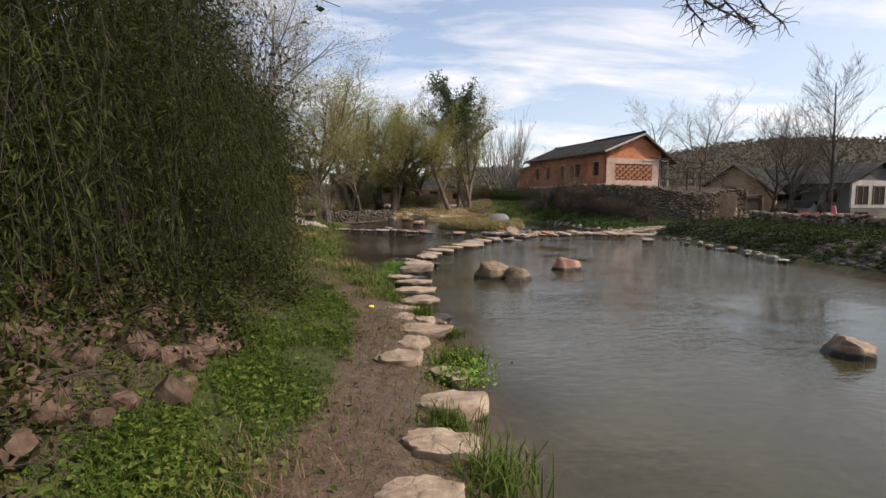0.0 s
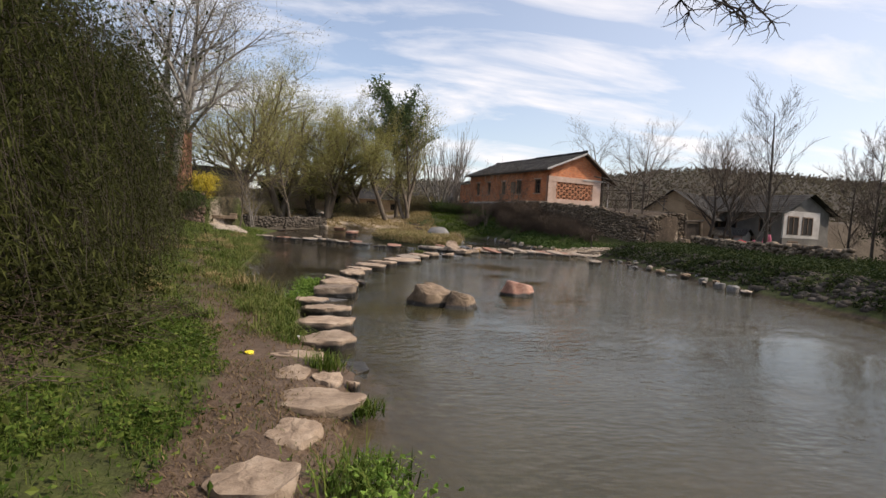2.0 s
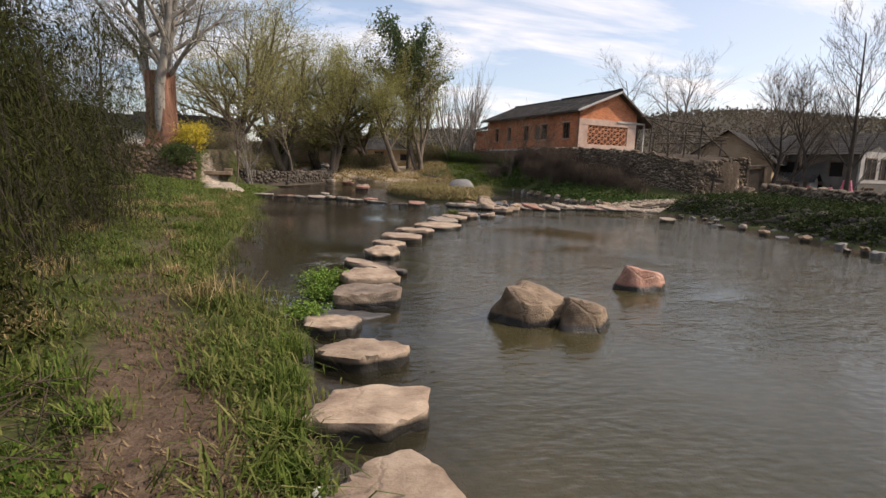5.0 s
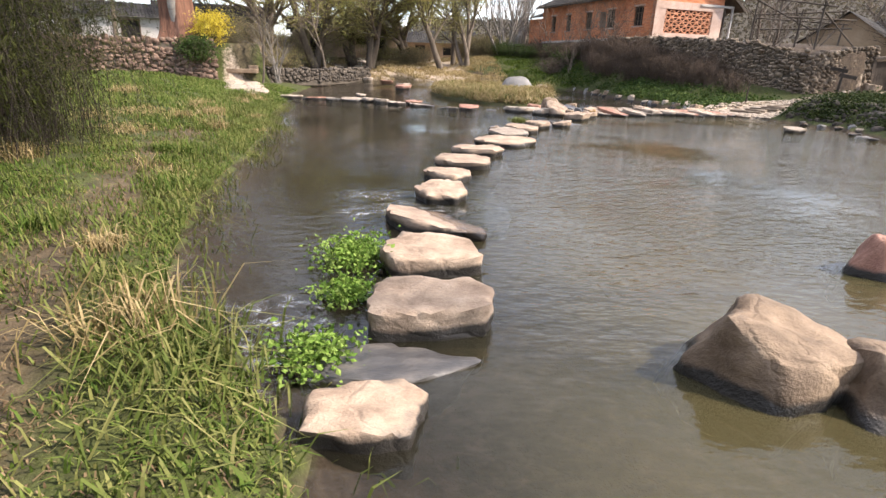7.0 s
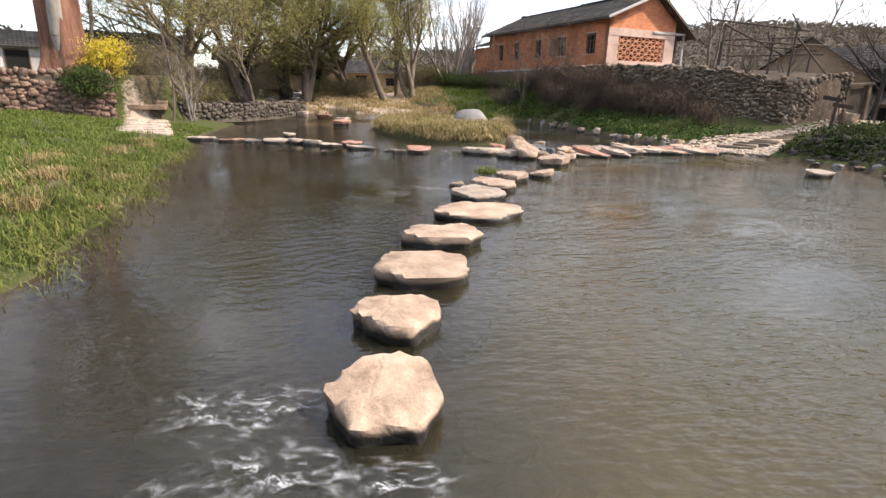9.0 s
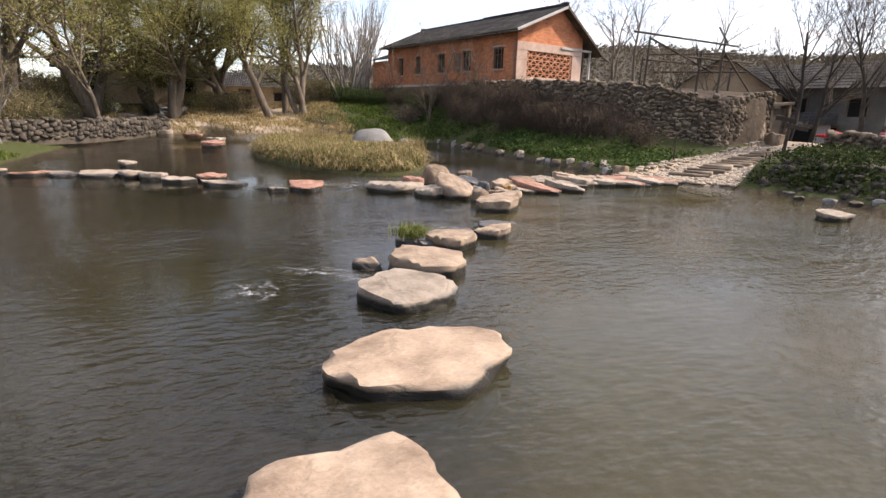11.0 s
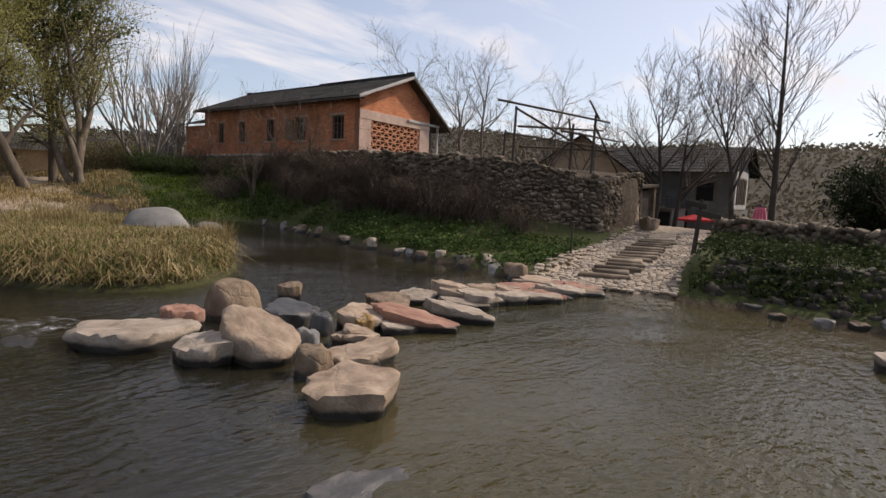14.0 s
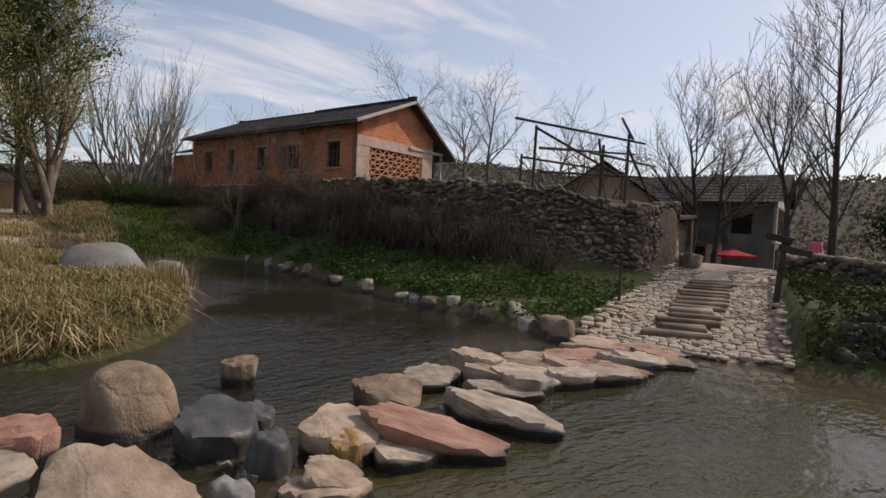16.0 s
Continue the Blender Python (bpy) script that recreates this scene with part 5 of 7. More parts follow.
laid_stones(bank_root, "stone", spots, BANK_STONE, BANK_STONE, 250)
# reddish rocks under the bushes by the path
spots = []
for i in range(80):
    y = rb.uniform(1.9, 5.2); f = rb.uniform(0, 1) ** 1.5
    x = -1.98 - f * 1.5 - 0.12 * math.sin(y * 3.1)
    w = rb.uniform(0.13, 0.27)
    z = ground_z(x, y) + 0.02
    spots.append((Matrix.Translation((x, y, z)) @ Euler((rb.normal() * 0.3, -0.55 + rb.normal() * 0.3, rb.uniform(-0.6, 0.6))).to_matrix().to_4x4() @ Matrix.Diagonal((w * 0.8, w * 1.05, w * 0.95, 1)), i))
rocky = tagged(new("rocky_bank"), "reddish-brown tumbled rocks of the bank under bushes", "bank", kind="structure")
laid_stones(rocky, "rock", spots, REDBANK_STONE, REDBANK_STONE, 300, False)

# ---- the ramp ----
ramp_d = (RAMP_B - RAMP_A) / np.hypot(*(RAMP_B - RAMP_A)); ramp_len = float(np.hypot(*(RAMP_B - RAMP_A)))
ramp_yaw = math.atan2(ramp_d[1], ramp_d[0])
ramp = tagged(new("cobbled_ramp"), "pale cobbled ramp rising from the water", "ramp", kind="structure")
spots = []
s = -0.25
while s < ramp_len * 1.12:
    row = rb.uniform(0.12, 0.19)
    o = -1.0
    while o < 1.6:
        w = rb.uniform(0.10, 0.22)
        x, y = RAMP_A + ramp_d * (s + row / 2) + np.array([-ramp_d[1], ramp_d[0]]) * (o + w / 2)
        if o < 0.0 or o > 0.74 or s < 0.9:
            spots.append((Matrix.Translation((x, y, ground_z(x, y) + 0.012)) @ Euler((rb.normal() * 0.08, rb.normal() * 0.08, ramp_yaw + rb.normal() * 0.25)).to_matrix().to_4x4() @ Matrix.Diagonal((row * 0.95, w * 0.95, rb.uniform(0.04, 0.08), 1)), s))
        o += w
    s += row
laid_stones(ramp, "cobble", spots, COBBLE, COBBLE_J, 300)
steps = tagged(new("ramp_steps"), "worn stone steps along the cobbled ramp", "steps", kind="structure")
for k in range(14):
    s = 1.0 + k * 0.46 + rb.uniform(-0.06, 0.06)
    x, y = RAMP_A + ramp_d * s + np.array([-ramp_d[1], ramp_d[0]]) * (0.4 + rb.uniform(-0.07, 0.07))
    bm = bmesh.new(); hw = rb.uniform(0.34, 0.5); box(bm, -0.13, 0.13, -hw, hw, -0.12, 0.09)
    for v in bm.verts:
        v.co += Vector((rb.normal() * 0.025, rb.normal() * 0.03, rb.normal() * 0.012))
    # dark wall stone paints the shade of the risers over the whole step
    ob = part("step", bevelled(bm, 0.025), WALL_STONE, steps)
    ob.matrix_world = Matrix.Translation((x, y, ground_z(x, y) + 0.015)) @ Euler((0, rb.normal() * 0.02, ramp_yaw + rb.normal() * 0.08 + 0.25)).to_matrix().to_4x4()

# ---- left steps up to the terrace ----
lsteps = tagged(new("garden_steps"), "rough stone steps between rubble walls", "steps", kind="structure")
for k in range(8):
    bm = bmesh.new(); box(bm, -0.8, 0.8, -0.2, 0.2, -0.2, 0.0)
    ob = part("step", bevelled(bm, 0.02), STONE_BROWN, lsteps)
    ob.matrix_world = Matrix.Translation((-9.95 - k * 0.06, 38.2 + k * 0.34, 0.95 + k * 0.17)) @ Euler((0, 0, rb.normal() * 0.03 + 0.1)).to_matrix().to_4x4()
paving = tagged(new("stone_path"), "pale worn flagstones leading to the steps", "path", kind="structure")
for k in range(22):
    y = 31.9 + (k // 2) * 0.58 + rb.uniform(-0.1, 0.1)
    x = float(np.interp(y, PATH_Y, PATH_X)) + (0.42 if k % 2 else -0.38) + rb.uniform(-0.1, 0.1)
    bm = bmesh.new(); box(bm, -0.36, 0.36, -0.27, 0.27, -0.08, 0.03)
    ob = part("flagstone", bevelled(bm, 0.025), COBBLE, paving)
    ob.matrix_world = Matrix.Translation((x, y, ground_z(x, y) + 0.02)) @ Euler((rb.normal() * 0.02, rb.normal() * 0.02, rb.normal() * 0.3)).to_matrix().to_4x4()


# ---- gate, huts and the far building ----
def shed(name, label, category, x, y, yaw, w, d, z0, h, wall_mat, roof_h=0.8, over=0.35, openings=()):
    """A small house: walls, two tiled slopes, black panels for unlit openings, with frames. Local x runs along the
    ridge.
    """
    root = new(name)
    root.matrix_world = Matrix.Translation((x, y, z0)) @ Matrix.Rotation(yaw, 4, "Z")
    tagged(root, label, category)
    bm = bmesh.new()
    box(bm, -w / 2, w / 2, -d / 2, -d / 2 + 0.25, -0.3, h); box(bm, -w / 2, w / 2, d / 2 - 0.25, d / 2, -0.3, h)
    box(bm, -w / 2, -w / 2 + 0.25, -d / 2 + 0.25, d / 2 - 0.25, -0.3, h); box(bm, w / 2 - 0.25, w / 2, -d / 2 + 0.25, d / 2 - 0.25, -0.3, h)
    for sx in (-1, 1):
        a = [bm.verts.new((sx * w / 2, -d / 2, h)), bm.verts.new((sx * w / 2, d / 2, h)), bm.verts.new((sx * w / 2, 0, h + roof_h))]
        b = [bm.verts.new(v.co - Vector((sx * 0.25, 0, 0))) for v in a]
        bm.faces.new(a); bm.faces.new(b[::-1])
        for i in range(3):
            bm.faces.new((a[i], b[i], b[(i + 1) % 3], a[(i + 1) % 3]))
    bmesh.ops.recalc_face_normals(bm, faces=bm.faces[:])
    part("wall", bm, wall_mat, root)
    rf = None
    for sy in (-1, 1):
        v, f = tiled_slope(sy * (d / 2 + over), h - roof_h * 2 * over / d, 0.0, h + roof_h + 0.04, -w / 2 - over, w / 2 + over, courses=9)
        v = v[:, [1, 0, 2]]
        ob = part("roof" if sy < 0 else "rear_slope", mesh_np("roof", v, f, ROOF_TILE), None, rf or root)
        rf = rf or ob
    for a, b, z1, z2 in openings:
        # no hole in the wall: a black panel paints the shade inside
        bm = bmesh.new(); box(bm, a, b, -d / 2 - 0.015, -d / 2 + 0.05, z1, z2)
        op = part("doorway" if z1 < 0.2 else "window", bm, BLACK_FILL, root, "black panel standing for an unlit opening")
        bm = bmesh.new(); box(bm, a - 0.06, b + 0.06, -d / 2 - 0.05, -d / 2 - 0.016, z2, z2 + 0.1); box(bm, a - 0.06, a, -d / 2 - 0.05, -d / 2 - 0.016, z1, z2); box(bm, b, b + 0.06, -d / 2 - 0.05, -d / 2 - 0.016, z1, z2)
        part("frame", bm, FRAME_WOOD, op)
    return root


shed("grey_farmhouse", "long grey plastered two-storey farmhouse with tiled roof", "house", 26.5, 38.1, -1.25, 8.2, 5.0, -0.3, 3.5, GREYWALL, 1.1, 0.45, [(-3.6, -2.6, 0.0, 1.6), (-2.4, -1.6, 2.1, 2.9), (0.2, 1.0, 2.1, 2.9), (1.4, 2.4, 0.0, 1.6), (2.7, 3.4, 2.1, 2.9)])
gm = Matrix.Translation((26.5, 38.1, -0.3)) @ Matrix.Rotation(-1.25, 4, "Z")
gable_end = tagged(new("white_gable"), "farmhouse end bay coloured pale for sunlight, with dark windows", "house")
gable_end.matrix_world = gm
bm = bmesh.new(); box(bm, 4.104, 4.20, -2.46, 2.46, -0.3, 1.75)
part("lower_wall", bevelled(bm, 0.01), GREYWALL, gable_end, "grey plastered lower wall")
# paler plaster than the other walls: sunlight on the gable put into the colour
bm = bmesh.new(); box(bm, 4.104, 4.22, -2.46, 1.3, 1.754, 3.5)
part("upper_wall", bevelled(bm, 0.01), WHITEWASH, gable_end, "upper wall coloured pale for sunlight")
for y0, z0, z1 in ((-2.0, 2.0, 3.1), (-0.5, 2.0, 3.1), (-1.9, 0.0, 1.5)):
    # black panel on the solid wall, painted as indoor shade
    bm = bmesh.new(); box(bm, 4.19, 4.24, y0, y0 + 0.95, z0, z1)
    opening = part("window" if z0 else "doorway", bm, BLACK_FILL, gable_end, "black panel standing for an unlit opening")
    bm = bmesh.new()
    for ya, yb, za, zb in ((y0 - 0.06, y0, z0, z1), (y0 + 0.95, y0 + 1.01, z0, z1), (y0 - 0.06, y0 + 1.01, z1, z1 + 0.07), (y0 + 0.45, y0 + 0.5, z0, z1)):
        box(bm, 4.222, 4.27, ya, yb, za, zb)
    part("frame", bm, FRAME_WOOD, opening)
shed("mud_hut", "small yellow mud-walled hut with tiled roof", "hut", 22.4, 39.4, 0.75, 5.2, 5.0, 0.5, 2.1, MUDBRICK, 1.75, 0.4, [(-1.8, -1.0, 0.0, 1.7), (-0.4, 0.2, 0.8, 1.4), (1.0, 1.8, 0.0, 1.7)])
shed("plaster_shed", "pale plastered lean-to behind the gate", "shed", 23.6, 35.5, -0.95, 1.8, 1.5, 0.0, 1.5, WHITEWASH, 0.4, 0.2, [(-0.5, 0.3, 0.0, 1.25)])
shed("old_hut", "dim brown mud hut among the trees", "hut", -8.0, 62.0, 0.15, 9.0, 4.0, 2.0, 2.0, OLDBRICK_WALL, 1.0, 0.5, [(-3, -2.2, 0, 1.7), (1, 1.8, 0.8, 1.5), (2.6, 3.4, 0, 1.7)])
shed("old_hut", "dim brown mud hut above the river path", "hut", -16.0, 52.0, 0.5, 7.0, 4.0, 2.0, 2.0, OLDBRICK_WALL, 1.0, 0.5, [(-2, -1.2, 0, 1.7), (1, 1.8, 0.8, 1.5)])
shed("white_cottage", "white plastered cottage behind the garden wall", "house", -22.0, 47.0, 0.5, 8.0, 4.0, 2.0, 1.8, WHITEWASH, 0.8, 0.4, [(1.6, 2.6, 0, 1.5), (-1.4, -0.6, 0.6, 1.3)])
shed("old_hut", "pale mud hut beyond the trees", "hut", 0.5, 72.0, -0.1, 8.0, 4.0, 1.4, 2.2, MUDBRICK, 1.0, 0.5, [(-2, -1, 0, 1.7), (1, 1.8, 0.8, 1.5)])

gate = tagged(new("gate"), "dark wooden gate between leaning stone posts", "gate")
gate.matrix_world = Matrix.Translation((19.05, 33.55, 0.5)) @ Euler((0, radians(-4), 0.2)).to_matrix().to_4x4()
for k, x in enumerate((0.0, 1.25)):
    bm = bmesh.new(); box(bm, x - 0.10, x + 0.10, -0.12, 0.12, -0.2, 1.6)
    part("post", bevelled(bm, 0.02), POLE_WOOD if k == 0 else WALL_STONE, gate)
for k in range(7):
    bm = bmesh.new(); box(bm, 0.11 + k * 0.148, 0.11 + k * 0.148 + 0.142, -0.02, 0.02, 0.05, 1.5)
    part("board", bm, TWIG_DARK, gate)
bm = bmesh.new(); box(bm, -0.15, 1.4, -0.2, 0.2, 1.6, 1.72)
part("lintel", bevelled(bm, 0.02), POLE_WOOD, gate)
rock("masonry_mound", 18.5, 32.7, 1.0, 0.7, 1.15, WALL_STONE, "rounded pale masonry mound beside the gate", "masonry", 30, 0.0, 0.8)

sign = tagged(new("signpost"), "leaning dark wooden signpost with blank boards", "signpost")
sign.matrix_world = Matrix.Translation((13.7, 28.35, ground_z(13.7, 28.35))) @ Euler((radians(2), radians(3), -0.6)).to_matrix().to_4x4()
bm = bmesh.new(); bmesh.ops.create_cone(bm, segments=8, radius1=0.055, radius2=0.045, depth=1.5, cap_ends=True, matrix=Matrix.Translation((0, 0, 0.65)))
part("post", bm, TWIG_DARK, sign)
for z, r in ((1.28, 10), (1.08, -14)):
    bm = bmesh.new(); box(bm, -0.27, 0.27, -0.09, -0.05, -0.06, 0.06, Matrix.Translation((-0.16 if r > 0 else 0.18, 0, z)) @ Matrix.Rotation(radians(7), 4, "Y") @ Matrix.Rotation(radians(r), 4, "Z"))
    part("board", bevelled(bm, 0.008), TWIG_DARK, sign)
post_m = tagged(new("marker_post"), "thin dark wooden post at the water's edge", "post")
post_m.matrix_world = Matrix.Translation((11.6, 30.1, ground_z(11.6, 30.1)))
bm = bmesh.new(); bmesh.ops.create_cone(bm, segments=7, radius1=0.03, radius2=0.02, depth=0.8, cap_ends=True, matrix=Matrix.Translation((0, 0, 0.35)))
part("shaft", bm, TWIG_DARK, post_m)

canopy = tagged(new("red_canopy"), "red cloth market canopy on thin poles", "canopy")
canopy.matrix_world = Matrix.Translation((22.9, 33.6, ground_z(22.9, 33.6) + 0.33)) @ Matrix.Rotation(-0.6, 4, "Z") @ Matrix.Scale(0.5, 4)
bm = bmesh.new()
c0 = [bm.verts.new((sx * 1.1, sy * 1.1, 1.0)) for sx, sy in ((-1, -1), (1, -1), (1, 1), (-1, 1))]
c1 = [bm.verts.new((v.co.x, v.co.y, 0.85)) for v in c0]
tip = bm.verts.new((0, 0, 1.4))
for i in range(4):
    bm.faces.new((c0[i], c0[(i + 1) % 4], tip)); bm.faces.new((c1[i], c1[(i + 1) % 4], c0[(i + 1) % 4], c0[i]))
bmesh.ops.solidify(bm, geom=bm.faces[:], thickness=0.015)
part("cloth", bm, RED_CLOTH, canopy)
for sx, sy in ((-1, -1), (1, -1), (1, 1), (-1, 1)):
    bm = bmesh.new(); box(bm, sx * 1.05 - 0.02, sx * 1.05 + 0.02, sy * 1.05 - 0.02, sy * 1.05 + 0.02, -0.7, 1.0)
    part("pole", bm, POLE_WOOD, canopy)


def hanging_cloth(x, y, z0, z1, w, yaw):
    root = tagged(new("hanging_cloth"), "pink cloth hung in folds from a pole", "cloth")
    root.matrix_world = Matrix.Translation((x, y, 0)) @ Matrix.Rotation(yaw, 4, "Z")
    a = np.linspace(-w / 2, w / 2, 25)
    V, F = [], []
    for r, z in enumerate(np.linspace(z1, z0, 9)):
        sp = 0.45 + 0.55 * r / 8
        V.append(np.stack([a * sp, 0.05 * np.sin(a / w * 28) * sp, np.full(25, z)], 1))
    for r in range(8):
        i = np.arange(24)
        F.append(np.stack([r * 25 + i, r * 25 + i + 1, (r + 1) * 25 + i + 1, (r + 1) * 25 + i], 1))
    ob = part("cloth", mesh_np("cloth", np.concatenate(V), np.concatenate(F), PINK_CLOTH, True), None, root)
    md = ob.modifiers.new("thick", "SOLIDIFY"); md.thickness = 0.012
    bm = bmesh.new(); box(bm, -0.03, 0.03, 0.05, 0.11, ground_z(x, y) - 0.1, z1 + 0.1)
    part("pole", bm, POLE_WOOD, root)
    bm = bmesh.new(); box(bm, -w / 4, w / 4, -0.02, 0.05, z1 - 0.01, z1 + 0.03)
    part("bar", bm, POLE_WOOD, root)
    return root


hanging_cloth(22.6, 30.95, 0.55, 1.62, 0.72, -0.9)
hanging_cloth(21.9, 31.15, 0.6, 1.25, 0.32, -0.7)

# pole trellis on the terrace
trellis = tagged(new("vine_trellis"), "weathered pole trellis with crossing bars", "trellis")


def pole(parent, name, a, b, r=0.05, mat=POLE_WOOD):
    v, f = tubes([a], [b], [r], [r * 0.8], 7)
    return part(name, mesh_np(name, v, f, mat, True), None, parent)


for x, y, z in ((14.1, 35.0, 4.55), (15.3, 33.6, 4.0), (16.0, 33.3, 4.35), (15.1, 36.6, 4.0), (18.4, 35.2, 3.6), (17.2, 37.8, 3.8)):
    pole(trellis, "post", (x, y, float(terrace_height(y)) - 0.4), (x + 0.05, y, z))
for a, b in (((13.6, 35.3, 4.72), (16.4, 33.0, 4.1)), ((13.9, 34.6, 3.85), (17.6, 34.2, 4.05)), ((14.6, 33.4, 3.7), (17.8, 33.6, 3.65)), ((14.6, 35.2, 3.3), (17.9, 33.9, 3.35)), ((14.1, 35.0, 4.5), (15.8, 33.4, 3.2)), ((16.0, 33.3, 4.0), (18.2, 33.9, 2.6)), ((15.2, 33.5, 3.4), (14.9, 33.4, 4.1)), ((16.1, 33.2, 4.2), (15.7, 33.3, 4.75)), ((15.1, 36.6, 3.9), (18.6, 35.1, 3.6))):
    pole(trellis, "bar", a, b, 0.04)


# ---- trees ----
def grow_tree(seed, height, trunk_r, lean=(0, 0), fork=0.35, levels=4, kids=(7, 6, 6, 5), spread=(48, 42, 40, 38), ratio=(0.55, 0.5, 0.45, 0.42), up=0.25, wobble=0.10, stems=1, stem_spread=0.25, base_clear=0.3, limb=0.62):
    """Segments of a branching tree: start, end, radii and level."""
    r = random.Random(seed)
    segs = []

    def branch(p, d, length, rad, lev):
        n = 7 if lev == 0 else (5 if lev == 1 else 3)
        pts = [p.copy()]
        for k in range(n):
            wob = wobble * (0.3 if lev == 0 and limb < 0.5 else 1.0)
            d = (d + Vector((r.gauss(0, wob), r.gauss(0, wob), r.gauss(0, wobble * 0.6) + (up * 0.12 if lev else 0.02)))).normalized()
            q = p + d * (length / n)
            r0, r1 = rad * (1 - 0.82 * k / n), rad * (1 - 0.82 * (k + 1) / n)
            segs.append((p.copy(), q.copy(), max(r0, 0.004), max(r1, 0.004), lev))
            p = q
            pts.append(q.copy())
        if lev + 1 >= levels:
            return
        lo = base_clear if lev == 0 else 0.15
        for c in range(kids[lev]):
            t = lo + (1 - lo) * (c + r.uniform(0.1, 0.9)) / kids[lev]
            k = min(int(t * n), n - 1)
            o = pts[k].lerp(pts[k + 1], t * n - k)
            ax = (pts[k + 1] - pts[k]).normalized()
            side = ax.orthogonal().normalized()
            side.rotate(Matrix.Rotation(r.uniform(0, 6.283), 3, ax))
            a = radians(spread[lev] * r.uniform(0.7, 1.25))
            nd = (ax * math.cos(a) + side * math.sin(a) + Vector((0, 0, up * 0.5))).normalized()
            rr = rad * (1 - 0.82 * t) * (limb if lev == 0 else 0.62)
            branch(o, nd, length * ratio[lev] * r.uniform(0.7, 1.25) * (1.15 - 0.5 * t if lev == 0 else 1), rr, lev + 1)

    for s in range(stems):
        d = Vector((lean[0] + (r.gauss(0, stem_spread) if stems > 1 else 0), lean[1] + (r.gauss(0, stem_spread) if stems > 1 else 0), 1)).normalized()
        branch(Vector((r.uniform(-0.2, 0.2) * (stems > 1), r.uniform(-0.2, 0.2) * (stems > 1), -0.2)), d, height * (r.uniform(0.8, 1.05) if stems > 1 else 1.0), trunk_r, 0)
    return segs


def tree(name, label, x, y, z, seed, bark=None, twig=None, leaf=None, leaf_n=0, leaf_size=0.12, leaf_range=(0.0, 1.0), leaf_spread=0.25, category="tree", thick=1.0, **kw):
    bark, twig = bark or BARK, twig or TWIG
    root = tagged(new(name), label, category)
    root.location = (x, y, z)
    segs = grow_tree(seed, **kw)
    p0 = np.array([s[0][:] for s in segs]); p1 = np.array([s[1][:] for s in segs])
    r0 = np.array([s[2] for s in segs]); r1 = np.array([s[3] for s in segs]); lv = np.array([s[4] for s in segs])
    big = lv <= 1
    v, f = tubes(p0[big], p1[big], r0[big], r1[big], 7)
    tagged(part("trunk", mesh_np("trunk", v, f, bark, True), None, root), kind="stuff" if kw.get("stems", 1) > 1 or kw["trunk_r"] < 0.08 else "")
    sm = ~big
    if sm.any():
        v, f = tubes(p0[sm], p1[sm], np.maximum(r0[sm], 0.006) * thick, np.maximum(r1[sm], 0.005) * thick, 3)
        tagged(part("crown", mesh_np("crown", v, f, twig, True), None, root), kind="stuff")
    if leaf and leaf_n:
        g = np.random.RandomState(seed)
        ends = p1[lv >= max(lv.max() - 1, 1)]
        hz = ends[:, 2] / max(ends[:, 2].max(), 0.1)
        ends = ends[(hz >= leaf_range[0]) & (hz <= leaf_range[1])]
        if len(ends):
            pts = ends[g.randint(0, len(ends), leaf_n)] + g.normal(size=(leaf_n, 3)) * leaf_spread
            v, f = leaf_cards(pts, leaf_size, g)
            tagged(part("foliage", mesh_np("foliage", v, f, leaf), None, root), kind="stuff")
    return root


# the evergreen and the leafing trees at the head of the stream
tree("evergreen_tree", "tall evergreen with dark tufted crown above bare trunk", 1.6, 55.0, 1.2, 11, leaf=PINE, leaf_n=9000, leaf_size=0.2, leaf_range=(0.5, 1), leaf_spread=0.16, height=10.6, trunk_r=0.22, base_clear=0.5, kids=(26, 8, 3), levels=3, spread=(66, 42, 40), ratio=(0.40, 0.4, 0.45), up=0.6, lean=(-0.05, 0), wobble=0.06)
tree("riverside_tree", "leaning riverside tree in young yellow-green leaf", 0.6, 53.0, 1.1, 12, leaf=YOUNG, leaf_n=20000, leaf_size=0.08, leaf_spread=0.34, thick=1.5, twig=TWIG_OLIVE, height=8.2, trunk_r=0.26, lean=(-0.4, 0.0), kids=(12, 8, 6, 4), base_clear=0.25, spread=(55, 45, 40, 38))
tree("riverside_tree", "riverside tree with several trunks in young leaf", 2.6, 54.0, 1.2, 13, leaf=YOUNG, leaf_n=28000, leaf_size=0.08, leaf_spread=0.34, thick=1.5, twig=TWIG_OLIVE, height=8.2, trunk_r=0.2, stems=4, stem_spread=0.3, kids=(8, 7, 6, 4), base_clear=0.22, spread=(45, 45, 40, 38))
tree("bare_tree", "bushy bare tree of upright pale twigs", 6.2, 58.5, 1.5, 14, bark=BARK_PALE, twig=BARK_PALE, height=7.6, trunk_r=0.13, stems=7, stem_spread=0.28, kids=(7, 6, 4), levels=3, up=0.9, spread=(26, 26, 24), base_clear=0.15, thick=1.6)
tree("bare_tree", "bushy bare tree of upright pale twigs", 8.3, 63.0, 2.0, 15, bark=BARK_PALE, twig=BARK_PALE, height=7.2, trunk_r=0.12, stems=6, stem_spread=0.25, kids=(7, 6, 4), levels=3, up=0.9, spread=(26, 26, 24), base_clear=0.15, thick=1.6)
